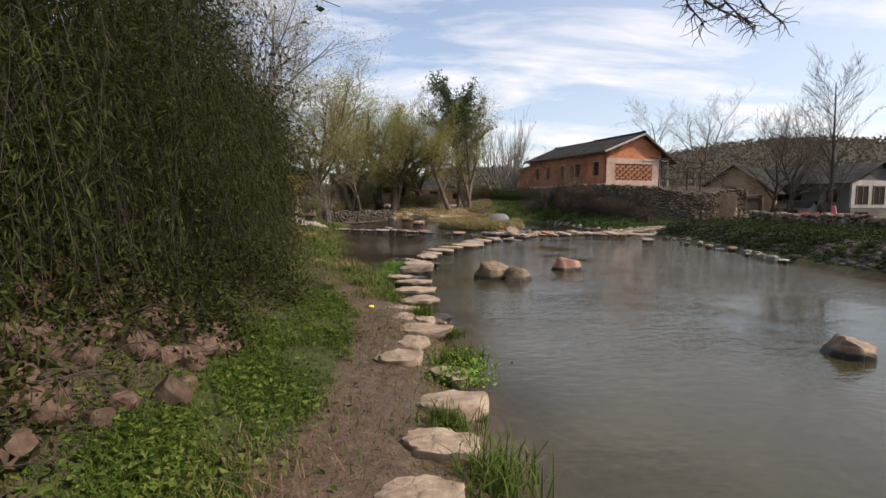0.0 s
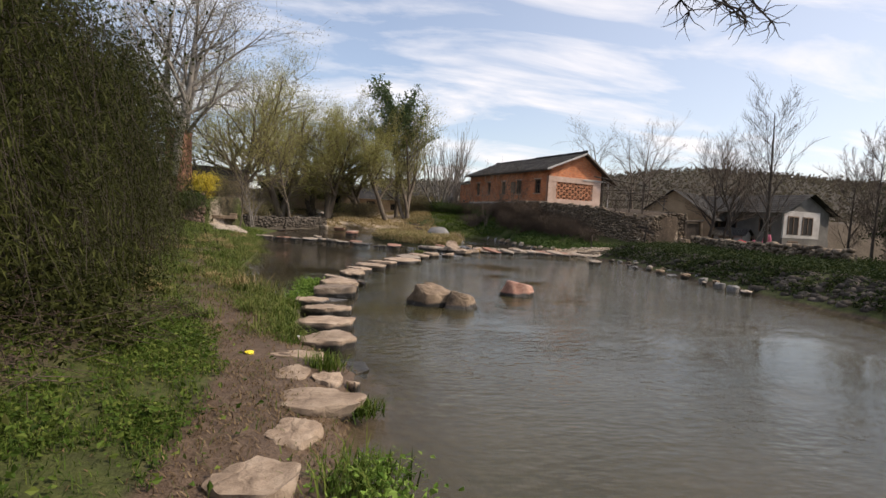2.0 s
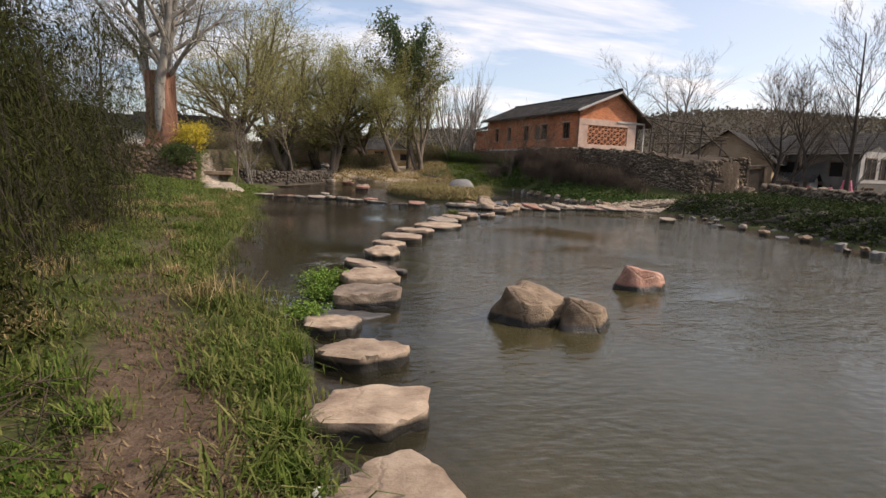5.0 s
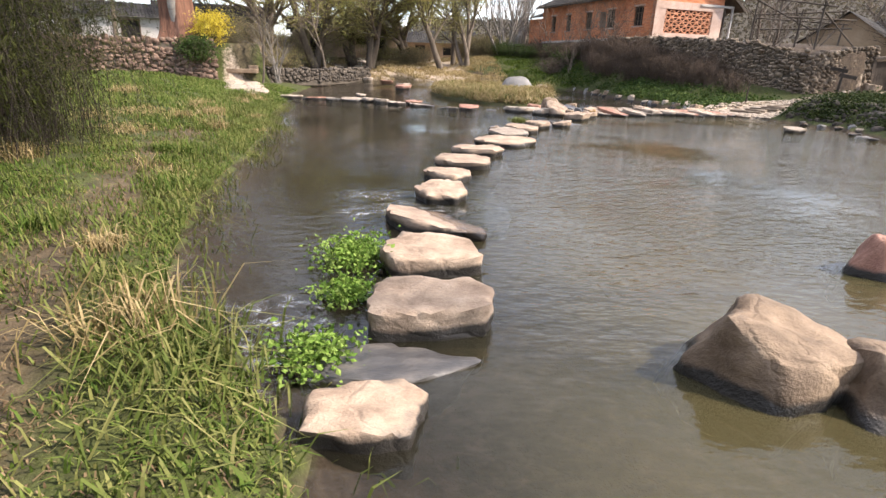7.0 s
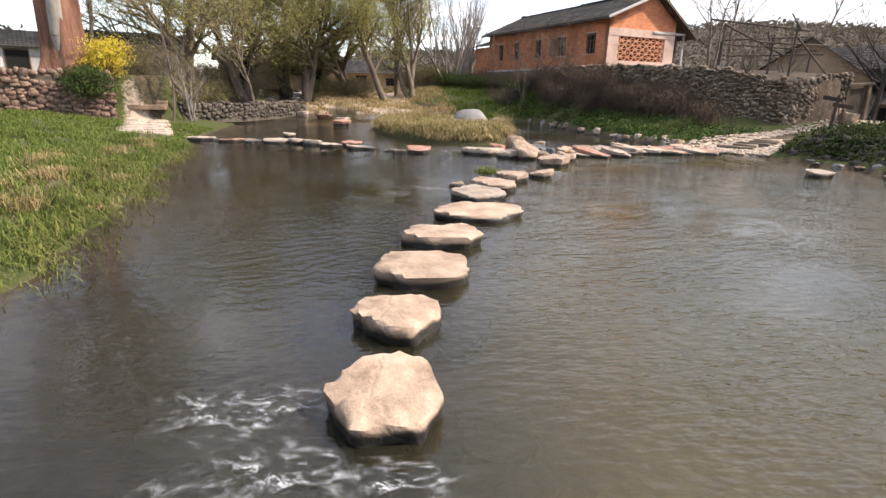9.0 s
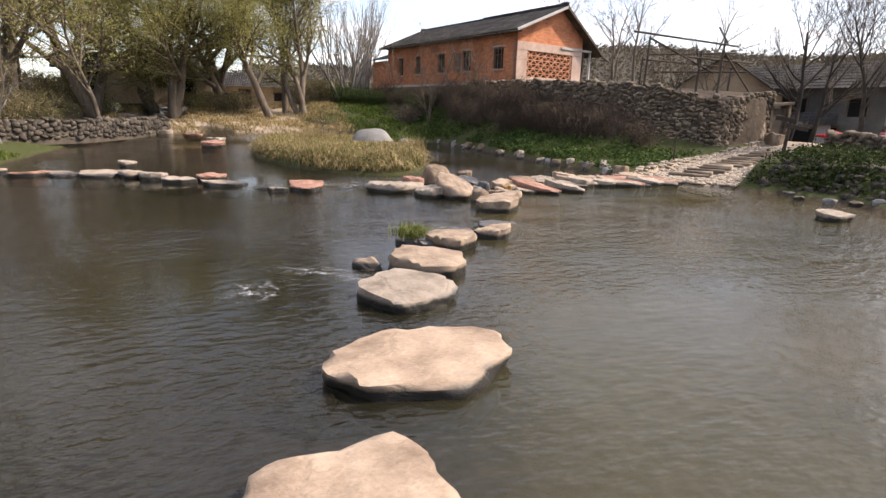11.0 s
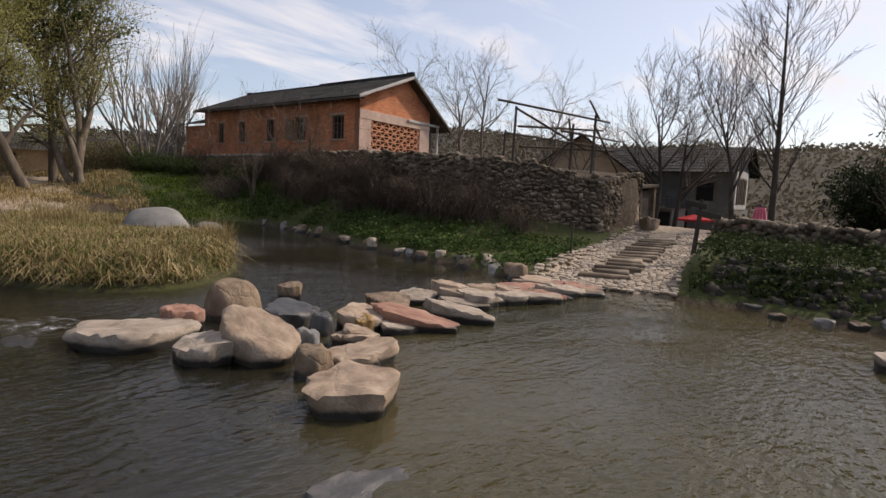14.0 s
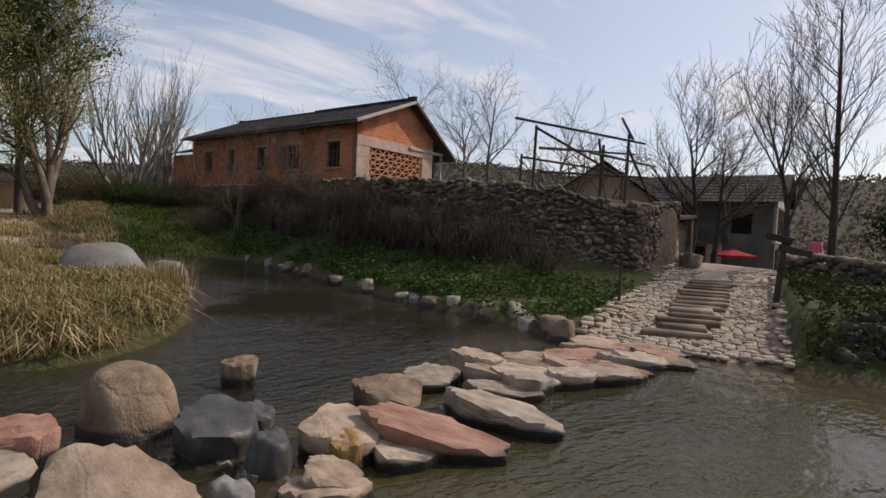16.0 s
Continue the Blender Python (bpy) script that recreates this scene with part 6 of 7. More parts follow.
for i, (x, y, h, s) in enumerate(((-5.2, 54.5, 9.3, 21), (-9.2, 54.5, 10.8, 22), (-12.2, 51.0, 9.6, 23), (-2.2, 60.0, 9.2, 24), (-7.0, 60.0, 10.0, 25))):
    tree("old_willow", "old spreading tree in yellow-green spring leaf", x, y, ground_z(x, y), s, leaf=YOUNG, leaf_n=34000, leaf_size=0.08, leaf_spread=0.34, thick=1.5, twig=TWIG_OLIVE, height=h, trunk_r=0.36, stems=2, stem_spread=0.16, kids=(10, 8, 6, 4), base_clear=0.2, spread=(58, 48, 44, 38), ratio=(0.66, 0.5, 0.45, 0.42), lean=(0.1 - 0.1 * i, 0))
for i, (x, y, h, s) in enumerate(((-15.5, 47.0, 9.0, 31), (-18.5, 43.0, 9.5, 32), (-7.4, 47.5, 6.5, 33), (-14.0, 58.0, 10.0, 34), (-24.0, 40.0, 10.0, 35))):
    tree("bare_tree", "slender bare tree above the river path", x, y, ground_z(x, y), s, height=h, trunk_r=0.13, kids=(11, 7, 6, 4), base_clear=0.25, spread=(45, 42, 40, 38), leaf=YOUNG if i in (0, 2) else None, leaf_n=2500, leaf_size=0.1)
tree("sapling", "slim bare sapling beside the steps", -8.9, 38.0, ground_z(-8.9, 38.0), 41, height=4.5, trunk_r=0.06, kids=(9, 6, 5), levels=3, base_clear=0.35)
tree("sapling", "pale multi-stemmed sapling beside the steps", -8.2, 38.8, ground_z(-8.2, 38.8), 42, bark=BARK_PALE, height=3.2, trunk_r=0.04, stems=5, kids=(6, 5, 4), levels=3, base_clear=0.3)

# the giant old tree on the left terrace: a fluted trunk of its own
giant = tree("giant_tree", "giant old tree with shaggy red-brown bark", -12.9, 38.4, 2.0, 51, bark=BARK_PALE, twig=BARK_PALE, leaf=BUDS, leaf_n=12000, leaf_size=0.10, leaf_spread=0.3, height=13.5, trunk_r=0.34, stems=3, stem_spread=0.14, kids=(10, 8, 7, 5), base_clear=0.32, spread=(50, 45, 42, 38), ratio=(0.5, 0.5, 0.45, 0.42))
bm = bmesh.new()
rings = []
for k in range(15):
    z = k * 0.32 - 0.2
    rad = 0.70 + 0.45 * math.exp(-z / 0.6)
    rings.append([bm.verts.new((rad * (1 + 0.13 * math.sin(a * 5 + z * 0.3) + 0.05 * math.sin(a * 11 + z)) * math.cos(a), rad * (1 + 0.13 * math.sin(a * 5 + z * 0.3) + 0.05 * math.sin(a * 11 + z)) * math.sin(a), z)) for a in [j * 2 * math.pi / 40 for j in range(40)]])
for a, b in zip(rings[:-1], rings[1:]):
    for j in range(40):
        bm.faces.new((a[j], a[(j + 1) % 40], b[(j + 1) % 40], b[j]))
part("fluted_bole", bm, BARK_RED, giant, "fluted shaggy bole", True)

# right bank trees
RB = dict(kids=(24, 8, 6, 4), spread=(48, 40, 38, 34), ratio=(0.34, 0.45, 0.42, 0.4), up=0.5, base_clear=0.18, wobble=0.035, limb=0.34)
tree("bare_tree", "bare twiggy tree beside the gate", 21.0, 34.2, 0.3, 62, bark=TWIG_DARK, twig=TWIG, height=5.2, trunk_r=0.13, kids=(13, 9, 7, 5), spread=(50, 44, 40, 38), base_clear=0.3, up=0.4)
tree("bare_tree", "bare twiggy tree beside the gate", 21.6, 33.7, 0.3, 63, bark=TWIG_DARK, twig=TWIG, height=4.9, trunk_r=0.11, kids=(12, 8, 7, 5), spread=(48, 44, 40, 38), base_clear=0.3, up=0.4)
tree("bare_tree", "leaning bare tree behind the low wall", 20.3, 30.7, ground_z(20.3, 30.7), 64, bark=TWIG_DARK, twig=TWIG, height=4.7, trunk_r=0.10, kids=(11, 8, 6, 5), spread=(40, 40, 38, 36), base_clear=0.3, up=0.6)
tree("tall_bare_tree", "tall bare tree with rising side limbs behind the wall", 22.0, 30.3, ground_z(22.0, 30.3), 69, bark=TWIG_DARK, twig=TWIG_DARK, height=8.3, trunk_r=0.13, **RB)
tree("bare_tree", "slim bare tree by the far yard", 24.5, 27.5, ground_z(24.5, 27.5), 65, bark=TWIG_DARK, twig=TWIG, height=5.6, trunk_r=0.08, **RB)
tree("bare_tree", "slim bare tree on the shaded bank", 25.5, 25.6, ground_z(25.5, 25.6), 66, bark=TWIG_DARK, twig=TWIG, height=6.2, trunk_r=0.08, **RB)
tree("bare_tree", "slim bare tree on the shaded bank", 19.8, 21.5, 0.6, 67, bark=TWIG_DARK, twig=TWIG, height=4.6, trunk_r=0.07, **RB)
tree("sapling", "thin leaning sapling on the shaded bank", 17.5, 25.4, 0.6, 68, bark=BARK_PALE, height=2.6, trunk_r=0.03, kids=(7, 5, 4), levels=3)
for i, (x, y, h) in enumerate(((23.6, 48.5, 6.2), (21.0, 53.0, 6.8), (24.0, 51.0, 5.5), (29.0, 58.0, 8.0), (33.0, 52.0, 7.0))):
    tree("bare_tree", "bare crooked tree on the terrace behind the house", x, y, ground_z(x, y), 71 + i, height=h, trunk_r=0.13, kids=(9, 7, 6, 4), spread=(52, 46, 42, 38), base_clear=0.3)
for i, (x, y, h) in enumerate(((10.9, 47.2, 3.6), (10.3, 49.5, 4.2), (9.6, 51.8, 3.8), (11.3, 44.6, 2.6), (8.8, 54.0, 3.6), (8.8, 46.5, 3.0))):
    tree("shrub", "bare twiggy shrub in front of the brick wall", x, y, ground_z(x, y), 81 + i, height=h, trunk_r=0.035, stems=4, stem_spread=0.35, kids=(6, 5, 4), levels=3, base_clear=0.2, category="shrub")
for i, (x, y) in enumerate(((14.6, 33.9), (16.8, 34.4), (15.8, 35.8), (18.6, 35.0))):
    tree("shrub", "bare vine shrub under the trellis", x, y, ground_z(x, y), 91 + i, twig=VINE, height=1.7, trunk_r=0.03, stems=4, stem_spread=0.5, kids=(6, 5, 4), levels=3, base_clear=0.2, category="shrub")

# a limb that hangs over the pool, from a tree behind the start of the walk
over = tree("overhanging_tree", "bare tree whose twigs hang over the pool", -6.5, -6.0, 1.2, 101, bark=TWIG_DARK, twig=TWIG_DARK, height=11.0, trunk_r=0.35, kids=(6, 5, 4), levels=3, base_clear=0.5)
limb = []
pts = [Vector(p) for p in ((-6.4, -5.9, 8.0), (-3.0, -1.0, 9.4), (1.5, 5.0, 9.3), (4.6, 9.6, 8.3), (5.6, 11.2, 7.6))]
for a, b, k in zip(pts[:-1], pts[1:], range(4)):
    limb.append((a, b, 0.16 - k * 0.035, 0.125 - k * 0.035))
lr = random.Random(5)
for bx, by, bz, drop in ((4.9, 11.2, 5.95, 1.5), (5.5, 11.3, 5.9, 1.3), (4.6, 10.9, 5.95, 1.2), (6.3, 11.4, 6.1, 1.35)):
    p, d = Vector((bx, by, bz + 0.6)), Vector((0.15, 0, -1))
    for k in range(6):
        q = p + d.normalized() * drop / 5
        limb.append((p, q, 0.035 - k * 0.004, 0.031 - k * 0.004))
        for _ in range(7):
            t = Vector((lr.gauss(0, 1), lr.gauss(0, 0.6), lr.gauss(-0.25, 0.5))).normalized()
            a = q.copy()
            for j in range(4):
                t = (t + Vector((lr.gauss(0, 0.35), lr.gauss(0, 0.35), lr.gauss(-0.05, 0.3)))).normalized()
                c = a + t * lr.uniform(0.08, 0.16)
                limb.append((a, c, 0.011 - j * 0.002, 0.009 - j * 0.002))
                a = c
        d = d + Vector((lr.gauss(0.1, 0.3), lr.gauss(0, 0.2), 0)); p = q
v, f = tubes([s[0][:] for s in limb], [s[1][:] for s in limb], [s[2] for s in limb], [s[3] for s in limb], 5)
v = v - np.array([-6.5, -6.0, 1.2])
part("hanging_limb", mesh_np("hanging_limb", v, f, TWIG_DARK, True), None, over)


# ---- bushes ----
def bush(name, label, x, y, z, seed, rx, ry, rz, canes, leaves, leaf_mat, cane_mat, leaf_size=0.09, arch=0.9, category="bush", cane_r=0.008, sprays=False):
    """A mass of arching canes with small leaves along them."""
    g = np.random.RandomState(seed)
    root = tagged(new(name), label, category)
    root.location = (x, y, z)
    az = g.uniform(0, 2 * np.pi, canes); reach = np.sqrt(g.uniform(0.02, 1, canes)); top = g.uniform(0.45, 1.0, canes)
    b = np.stack([g.normal(size=canes) * rx * 0.25, g.normal(size=canes) * ry * 0.25, np.zeros(canes)], 1)
    P = []
    for t in np.linspace(0, 1, 8):
        out = reach * (t ** 1.2)
        zz = rz * top * (np.sin(np.pi * t * (0.5 + 0.32 * arch * reach)))
        P.append(b + np.stack([np.cos(az) * out * rx, np.sin(az) * out * ry, zz], 1) + g.normal(size=(canes, 3)) * 0.05)
    p0 = np.concatenate(P[:-1]); p1 = np.concatenate(P[1:])
    rr = np.repeat(np.linspace(1, 0.35, 7), canes) * cane_r
    v, f = tubes(p0, p1, rr, rr * 0.85, 3)
    tagged(part("tangle", mesh_np("tangle", v, f, cane_mat, True), None, root), kind="stuff")
    if leaves:
        i = g.randint(0, len(p0), leaves)
        w = g.uniform(0, 1, leaves)[:, None]
        keep = (p0[i, 2] / rz > 0.10) | (g.uniform(0, 1, leaves) < 0.5)
        pts = (p0[i] * w + p1[i] * (1 - w) + g.normal(size=(leaves, 3)) * 0.11)[keep]
        if sprays:
            away = (p1[i] - p0[i])[keep]
            v, f = needles(pts, away, leaf_size, leaf_size * 0.15, g)
        else:
            v, f = leaf_cards(pts, leaf_size, g, 0.0, 2.6)
        tagged(part("foliage", mesh_np("foliage", v, f, leaf_mat), None, root), kind="stuff")
    return root


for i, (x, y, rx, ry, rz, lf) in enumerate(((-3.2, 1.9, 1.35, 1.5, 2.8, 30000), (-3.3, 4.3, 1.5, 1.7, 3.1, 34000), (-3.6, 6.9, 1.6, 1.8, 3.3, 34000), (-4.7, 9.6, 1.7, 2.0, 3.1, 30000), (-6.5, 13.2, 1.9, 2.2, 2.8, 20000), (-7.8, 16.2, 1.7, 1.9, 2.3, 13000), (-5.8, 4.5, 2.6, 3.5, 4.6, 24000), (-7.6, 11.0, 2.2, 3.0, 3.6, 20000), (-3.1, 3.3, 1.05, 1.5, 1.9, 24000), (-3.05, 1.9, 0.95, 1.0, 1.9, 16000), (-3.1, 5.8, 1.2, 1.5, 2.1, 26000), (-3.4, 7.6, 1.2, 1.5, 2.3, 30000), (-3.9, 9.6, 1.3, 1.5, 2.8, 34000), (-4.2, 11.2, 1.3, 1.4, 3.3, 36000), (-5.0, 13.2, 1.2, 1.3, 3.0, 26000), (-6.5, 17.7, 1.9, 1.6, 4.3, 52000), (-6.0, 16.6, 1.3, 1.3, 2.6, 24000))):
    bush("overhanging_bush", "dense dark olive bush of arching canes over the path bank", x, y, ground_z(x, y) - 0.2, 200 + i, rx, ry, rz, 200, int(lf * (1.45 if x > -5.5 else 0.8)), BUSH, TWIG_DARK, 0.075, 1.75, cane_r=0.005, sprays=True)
for i, (x, y, h) in enumerate(((-4.8, 3.4, 5.5), (-5.6, 7.4, 5.6), (-7.4, 12.5, 4.6))):
    tree("bank_tree", "thin dark tree rising out of the bank bushes", x, y, ground_z(x, y), 230 + i, bark=TWIG_DARK, twig=TWIG_DARK, leaf=BUSH, leaf_n=3500, leaf_size=0.09, height=h, trunk_r=0.09, kids=(10, 7, 6, 4), base_clear=0.25, lean=(0.12, 0))
g = np.random.RandomState(77)
n = 900
x = g.uniform(-3.0, -2.0, n); y = g.uniform(1.0, 9.5, n); a = g.uniform(0, 6.28, n)
p = np.stack([x, y, land(x, y) + g.uniform(0.02, 0.25, n)], 1); q = p + np.stack([np.cos(a) * 0.35, np.sin(a) * 0.35, g.uniform(-0.2, 0.12, n)], 1)
v, f = tubes(p, q, np.full(n, 0.004), np.full(n, 0.0025), 3)
tagged(part("dead_canes", mesh_np("dead_canes", v, f, VINE, True)), "dry dead canes and roots under the bank bushes", "canes", kind="stuff")
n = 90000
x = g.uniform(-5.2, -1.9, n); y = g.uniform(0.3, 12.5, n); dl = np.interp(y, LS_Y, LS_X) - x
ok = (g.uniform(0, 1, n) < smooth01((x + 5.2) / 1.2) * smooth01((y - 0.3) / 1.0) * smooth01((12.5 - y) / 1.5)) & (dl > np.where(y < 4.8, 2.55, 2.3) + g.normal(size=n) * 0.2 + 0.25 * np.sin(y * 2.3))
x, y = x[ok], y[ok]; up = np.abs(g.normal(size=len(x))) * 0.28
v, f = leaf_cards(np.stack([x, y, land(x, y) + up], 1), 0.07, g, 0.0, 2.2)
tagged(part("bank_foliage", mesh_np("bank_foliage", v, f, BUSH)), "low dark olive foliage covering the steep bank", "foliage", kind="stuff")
bush("forsythia_bush", "yellow flowering bush beside the giant tree", -11.2, 38.0, 2.0, 240, 0.9, 0.8, 1.5, 130, 4200, BLOSSOM, TWIG, 0.11)
bush("ivy_bush", "dark green ivy hanging over the garden wall", -11.6, 37.0, 1.4, 241, 0.9, 0.7, 0.9, 160, 5200, IVY, TWIG, 0.12, 1.6)
# vines hanging down the face of the terrace wall
def vine_curtain(x, y, nx, ny, top, low, seed):
    q = np.random.RandomState(seed)
    n = 150
    along = q.normal(size=n) * 0.75
    z0 = low + (top - low) * q.uniform(0.35, 1.0, n); dropped = (z0 - low) * q.uniform(0.5, 1.1, n); out = q.uniform(0.05, 0.6, n); drift = q.normal(size=n) * 0.35
    P = []
    for t in np.linspace(0, 1, 7):
        o = 0.06 + out * np.sin(np.pi * (0.15 + 0.7 * t)); a = along + drift * t
        P.append(np.stack([nx * o - ny * a, ny * o + nx * a, z0 + 0.18 * np.sin(np.pi * t) - dropped * t ** 1.4], 1) + q.normal(size=(n, 3)) * 0.03)
    p0, p1 = np.concatenate(P[:-1]), np.concatenate(P[1:])
    rr = np.full(len(p0), 0.0065)
    root = tagged(new("hanging_vine"), "dry brown vines hanging over the rubble wall", "vine")
    root.location = (x, y, 0)
    v, f = tubes(p0, p1, rr, rr * 0.8, 3)
    tagged(part("tangle", mesh_np("tangle", v, f, VINE, True), None, root), kind="stuff")
    i = q.randint(0, len(p0), 260)
    v, f = leaf_cards(p0[i] + q.normal(size=(260, 3)) * 0.08, 0.07, q)
    tagged(part("foliage", mesh_np("foliage", v, f, DRYLEAF), None, root), kind="stuff")


for i in range(9):
    y = 35.0 + i * 1.15
    x = float(np.interp(y, [33.5, 35.6, 38.5, 43.6, 46.6], [13.6, 12.6, 11.85, 11.75, 11.3]))
    vine_curtain(x, y, -0.97, -0.2, float(terrace_height(y)) - 0.35, float(terrace_height(y)) - 1.9, 500 + i)
# brambles on the slope below the house
g = np.random.RandomState(17)
for i in range(30):
    t = i / 29
    cx, cy = float(np.interp(t, [0, 0.3, 0.6, 1], [13.0, 11.6, 10.9, 8.4])), float(np.interp(t, [0, 0.3, 0.6, 1], [33.6, 38.0, 46.0, 55.0]))
    x, y = cx - g.uniform(0.15, 1.1), cy + g.normal() * 0.5
    bush("bramble", "tangle of dry brown bramble canes on the slope", x, y, ground_z(x, y) - 0.1, 300 + i, 1.0, 1.0, g.uniform(0.9, 1.5), 110, 320, DRYLEAF, VINE, 0.06, 1.6, "bramble", 0.010)
for i in range(22):
    y = 35.8 + i * 0.52 + g.uniform(-0.2, 0.2)
    x = float(np.interp(y, [33.5, 35.6, 38.5, 43.6, 47.6], [13.6, 12.6, 11.85, 11.75, 11.1])) - g.uniform(0.35, 0.9)
    bush("bramble", "brown bramble thicket climbing the rubble wall", x, y, ground_z(x, y) - 0.1, 400 + i, 0.85, 0.9, g.uniform(1.2, 1.75) * (0.75 if y < 38 else 1.0), 120, 420, DRYLEAF, VINE, 0.05, 1.3, "bramble", 0.010)
for i in range(22):
    x, y = (g.uniform(-11.5, 6.0), g.uniform(55.5, 63.0)) if i < 15 else (g.uniform(-16.0, -9.5), g.uniform(45.5, 55.0))
    bush("undergrowth", "brown leafless undergrowth beneath the riverside trees", x, y, ground_z(x, y) - 0.1, 430 + i, 1.9, 1.6, g.uniform(1.1, 2.2), 170, 900, STRAW if i % 3 else YOUNG, TWIG_OLIVE, 0.10, 0.9, "undergrowth", 0.014)
for i, (x, y, rz) in enumerate(((9.9, 51.0, 0.9), (8.4, 53.5, 0.9), (10.0, 48.5, 0.8), (7.6, 56.0, 1.0), (6.8, 58.0, 1.2))):
    bush("evergreen_shrub", "dark evergreen shrub below the brick wall", x - 0.8, y, ground_z(x - 0.8, y) - 0.1, 340 + i, 1.1, 1.1, rz, 130, 3500, IVY, TWIG_DARK, 0.10, 0.8)
bush("fallen_brush", "heap of cut bare branches by the meadow", 8.2, 47.6, ground_z(8.2, 47.6), 350, 1.5, 0.9, 1.0, 160, 0, None, TWIG, 0.1, 1.2, "brush heap", 0.012)
# thicket seen against the sun: its shade sits in the leaf colour
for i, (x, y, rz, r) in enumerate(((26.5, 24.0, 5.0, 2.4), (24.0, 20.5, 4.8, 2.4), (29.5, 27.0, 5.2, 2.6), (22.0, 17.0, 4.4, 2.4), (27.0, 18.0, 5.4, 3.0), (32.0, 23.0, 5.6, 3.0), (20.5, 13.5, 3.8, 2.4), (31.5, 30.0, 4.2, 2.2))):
    bush("dark_thicket", "dense evergreen thicket on the right bank, darkened for shade", x, y, ground_z(x, y) - 0.2, 360 + i, r, r, rz, 260, 9000, SHADED_THICKET, TWIG_DARK, 0.2, 0.6, "thicket")


# ---- grass, ivy and litter ----
def scatter(n, x0, x1, y0, y1, rng, keep):
    """Random places in a rectangle, thinned by keep(x, y) which gives a share."""
    x, y = rng.uniform(x0, x1, n), rng.uniform(y0, y1, n)
    ok = rng.uniform(0, 1, n) < keep(x, y)
    x, y = x[ok], y[ok]
    return np.stack([x, y, land(x, y) - 0.01], 1)


def clumpy(x, y, s=1.0):
    return np.clip(0.5 + bumps(x, y, 1.3 * s) * 0.9 + bumps(x + 7, y - 3, 3.1 * s) * 0.5, 0.05, 1)


def left_turf(x, y):
    t, m, gr, _ = covers(x, y)
    dl = np.interp(y, LS_Y, LS_X) - x
    return np.where(dl > 0.02, np.clip(1 - 1.25 * m, 0.03, 1) * clumpy(x, y) * (1 - gr) * np.where(y < 13, np.clip((2.9 - dl) / 0.7, 0.06, 1), 1), 0)


def stuff(name, label, arrays, mat):
    v, f = arrays
    return tagged(part(name, mesh_np(name, v, f, mat)), label, "grass", kind="stuff")


g = np.random.RandomState(31)
pts = scatter(190000, -3.4, 0.2, 0.8, 9.0, g, left_turf)
stuff("grass", "short green grass on the path bank", blades(pts, 0.07, 0.0032, 1.3, g), GRASS)
pts = scatter(42000, -3.2, -0.6, 0.8, 9.0, g, left_turf)
stuff("weeds", "small leafy green weeds on the path bank", leaf_cards(pts + np.array([0, 0, 0.04]) + g.normal(size=pts.shape) * np.array([0.01, 0.01, 0.02]), 0.045, g, 0.6, 1.5), GRASS)
pts = scatter(165000, -9.5, -0.6, 9.0, 19.0, g, lambda x, y: left_turf(x, y) * smooth01((x + 9.5) / 3.0))
stuff("grass", "short green grass on the stream meadow", blades(pts, 0.075, 0.006, 1.4, g), GRASS_MIX)
pts = scatter(160000, -16.0, -3.0, 19.0, 36.5, g, lambda x, y: left_turf(x, y) * smooth01((x + 16.0) / 5.0))
stuff("grass", "green grass on the upper meadow", blades(pts, 0.12, 0.010, 1.0, g), GRASS_MIX)


def shore(x, y):
    dl = np.interp(y, LS_Y, LS_X) - x
    return np.where(y > 8.4, np.exp(-((dl - 0.25) / 0.45) ** 2) * clumpy(x, y, 0.7), 0)


pts = scatter(120000, -6.8, -0.3, 8.4, 31, g, shore)
stuff("shore_grass", "pale yellow-green tussocks along the water's edge", blades(pts, 0.17, 0.007, 1.8, g, 0.6), GRASS_LIGHT)
pts = scatter(230000, -6.0, 0.3, 0.6, 24.0, g, lambda x, y: np.clip(1.15 - np.abs(x - np.interp(y, PATH_Y, PATH_X)) / 1.3, 0, 1) * clumpy(x, y) * np.interp(y, [0, 4, 6, 9], [0.08, 0.25, 0.8, 0.9]) * (np.interp(y, LS_Y, LS_X) > x))
stuff("litter", "dry straw and leaf litter on the path", blades(pts + np.array([0, 0, 0.012]), 0.03, 0.004, 3.0, g, 0.97), DRYLEAF)
pts = scatter(90000, -7.5, -1.2, 9.5, 30.0, g, lambda x, y: np.clip(bumps(x * 0.7 + 3, y * 0.55, 1.1) * 1.6 - 0.35, 0, 1) * (np.interp(y, LS_Y, LS_X) > x + 0.1))
stuff("straw_mat", "patches of flattened dead straw on the meadow", blades(pts + np.array([0, 0, 0.02]), 0.13, 0.005, 2.6, g, 0.8), STRAW)
pts = scatter(900, -1.4, -0.7, 1.6, 3.2, g, lambda x, y: 0.5 + 0 * x)
stuff("dry_stalks", "dry straw stalks lying beside the path", blades(pts + np.array([0, 0, 0.02]), 0.10, 0.0025, 3.0, g, 0.97), DRYLEAF)


def tufts(name, label, spots, mat, height, width, per, spread, lean=1.0, kind="stuff"):
    for x, y, z, s in spots:
        p = np.stack([x + g.normal(size=per) * spread * s, y + g.normal(size=per) * spread * s, np.full(per, z)], 1)
        v, f = blades(p, height * s, width, lean, g)
        tagged(part(name, mesh_np(name, v, f, mat)), label, "grass tuft", "grass tufts", kind)


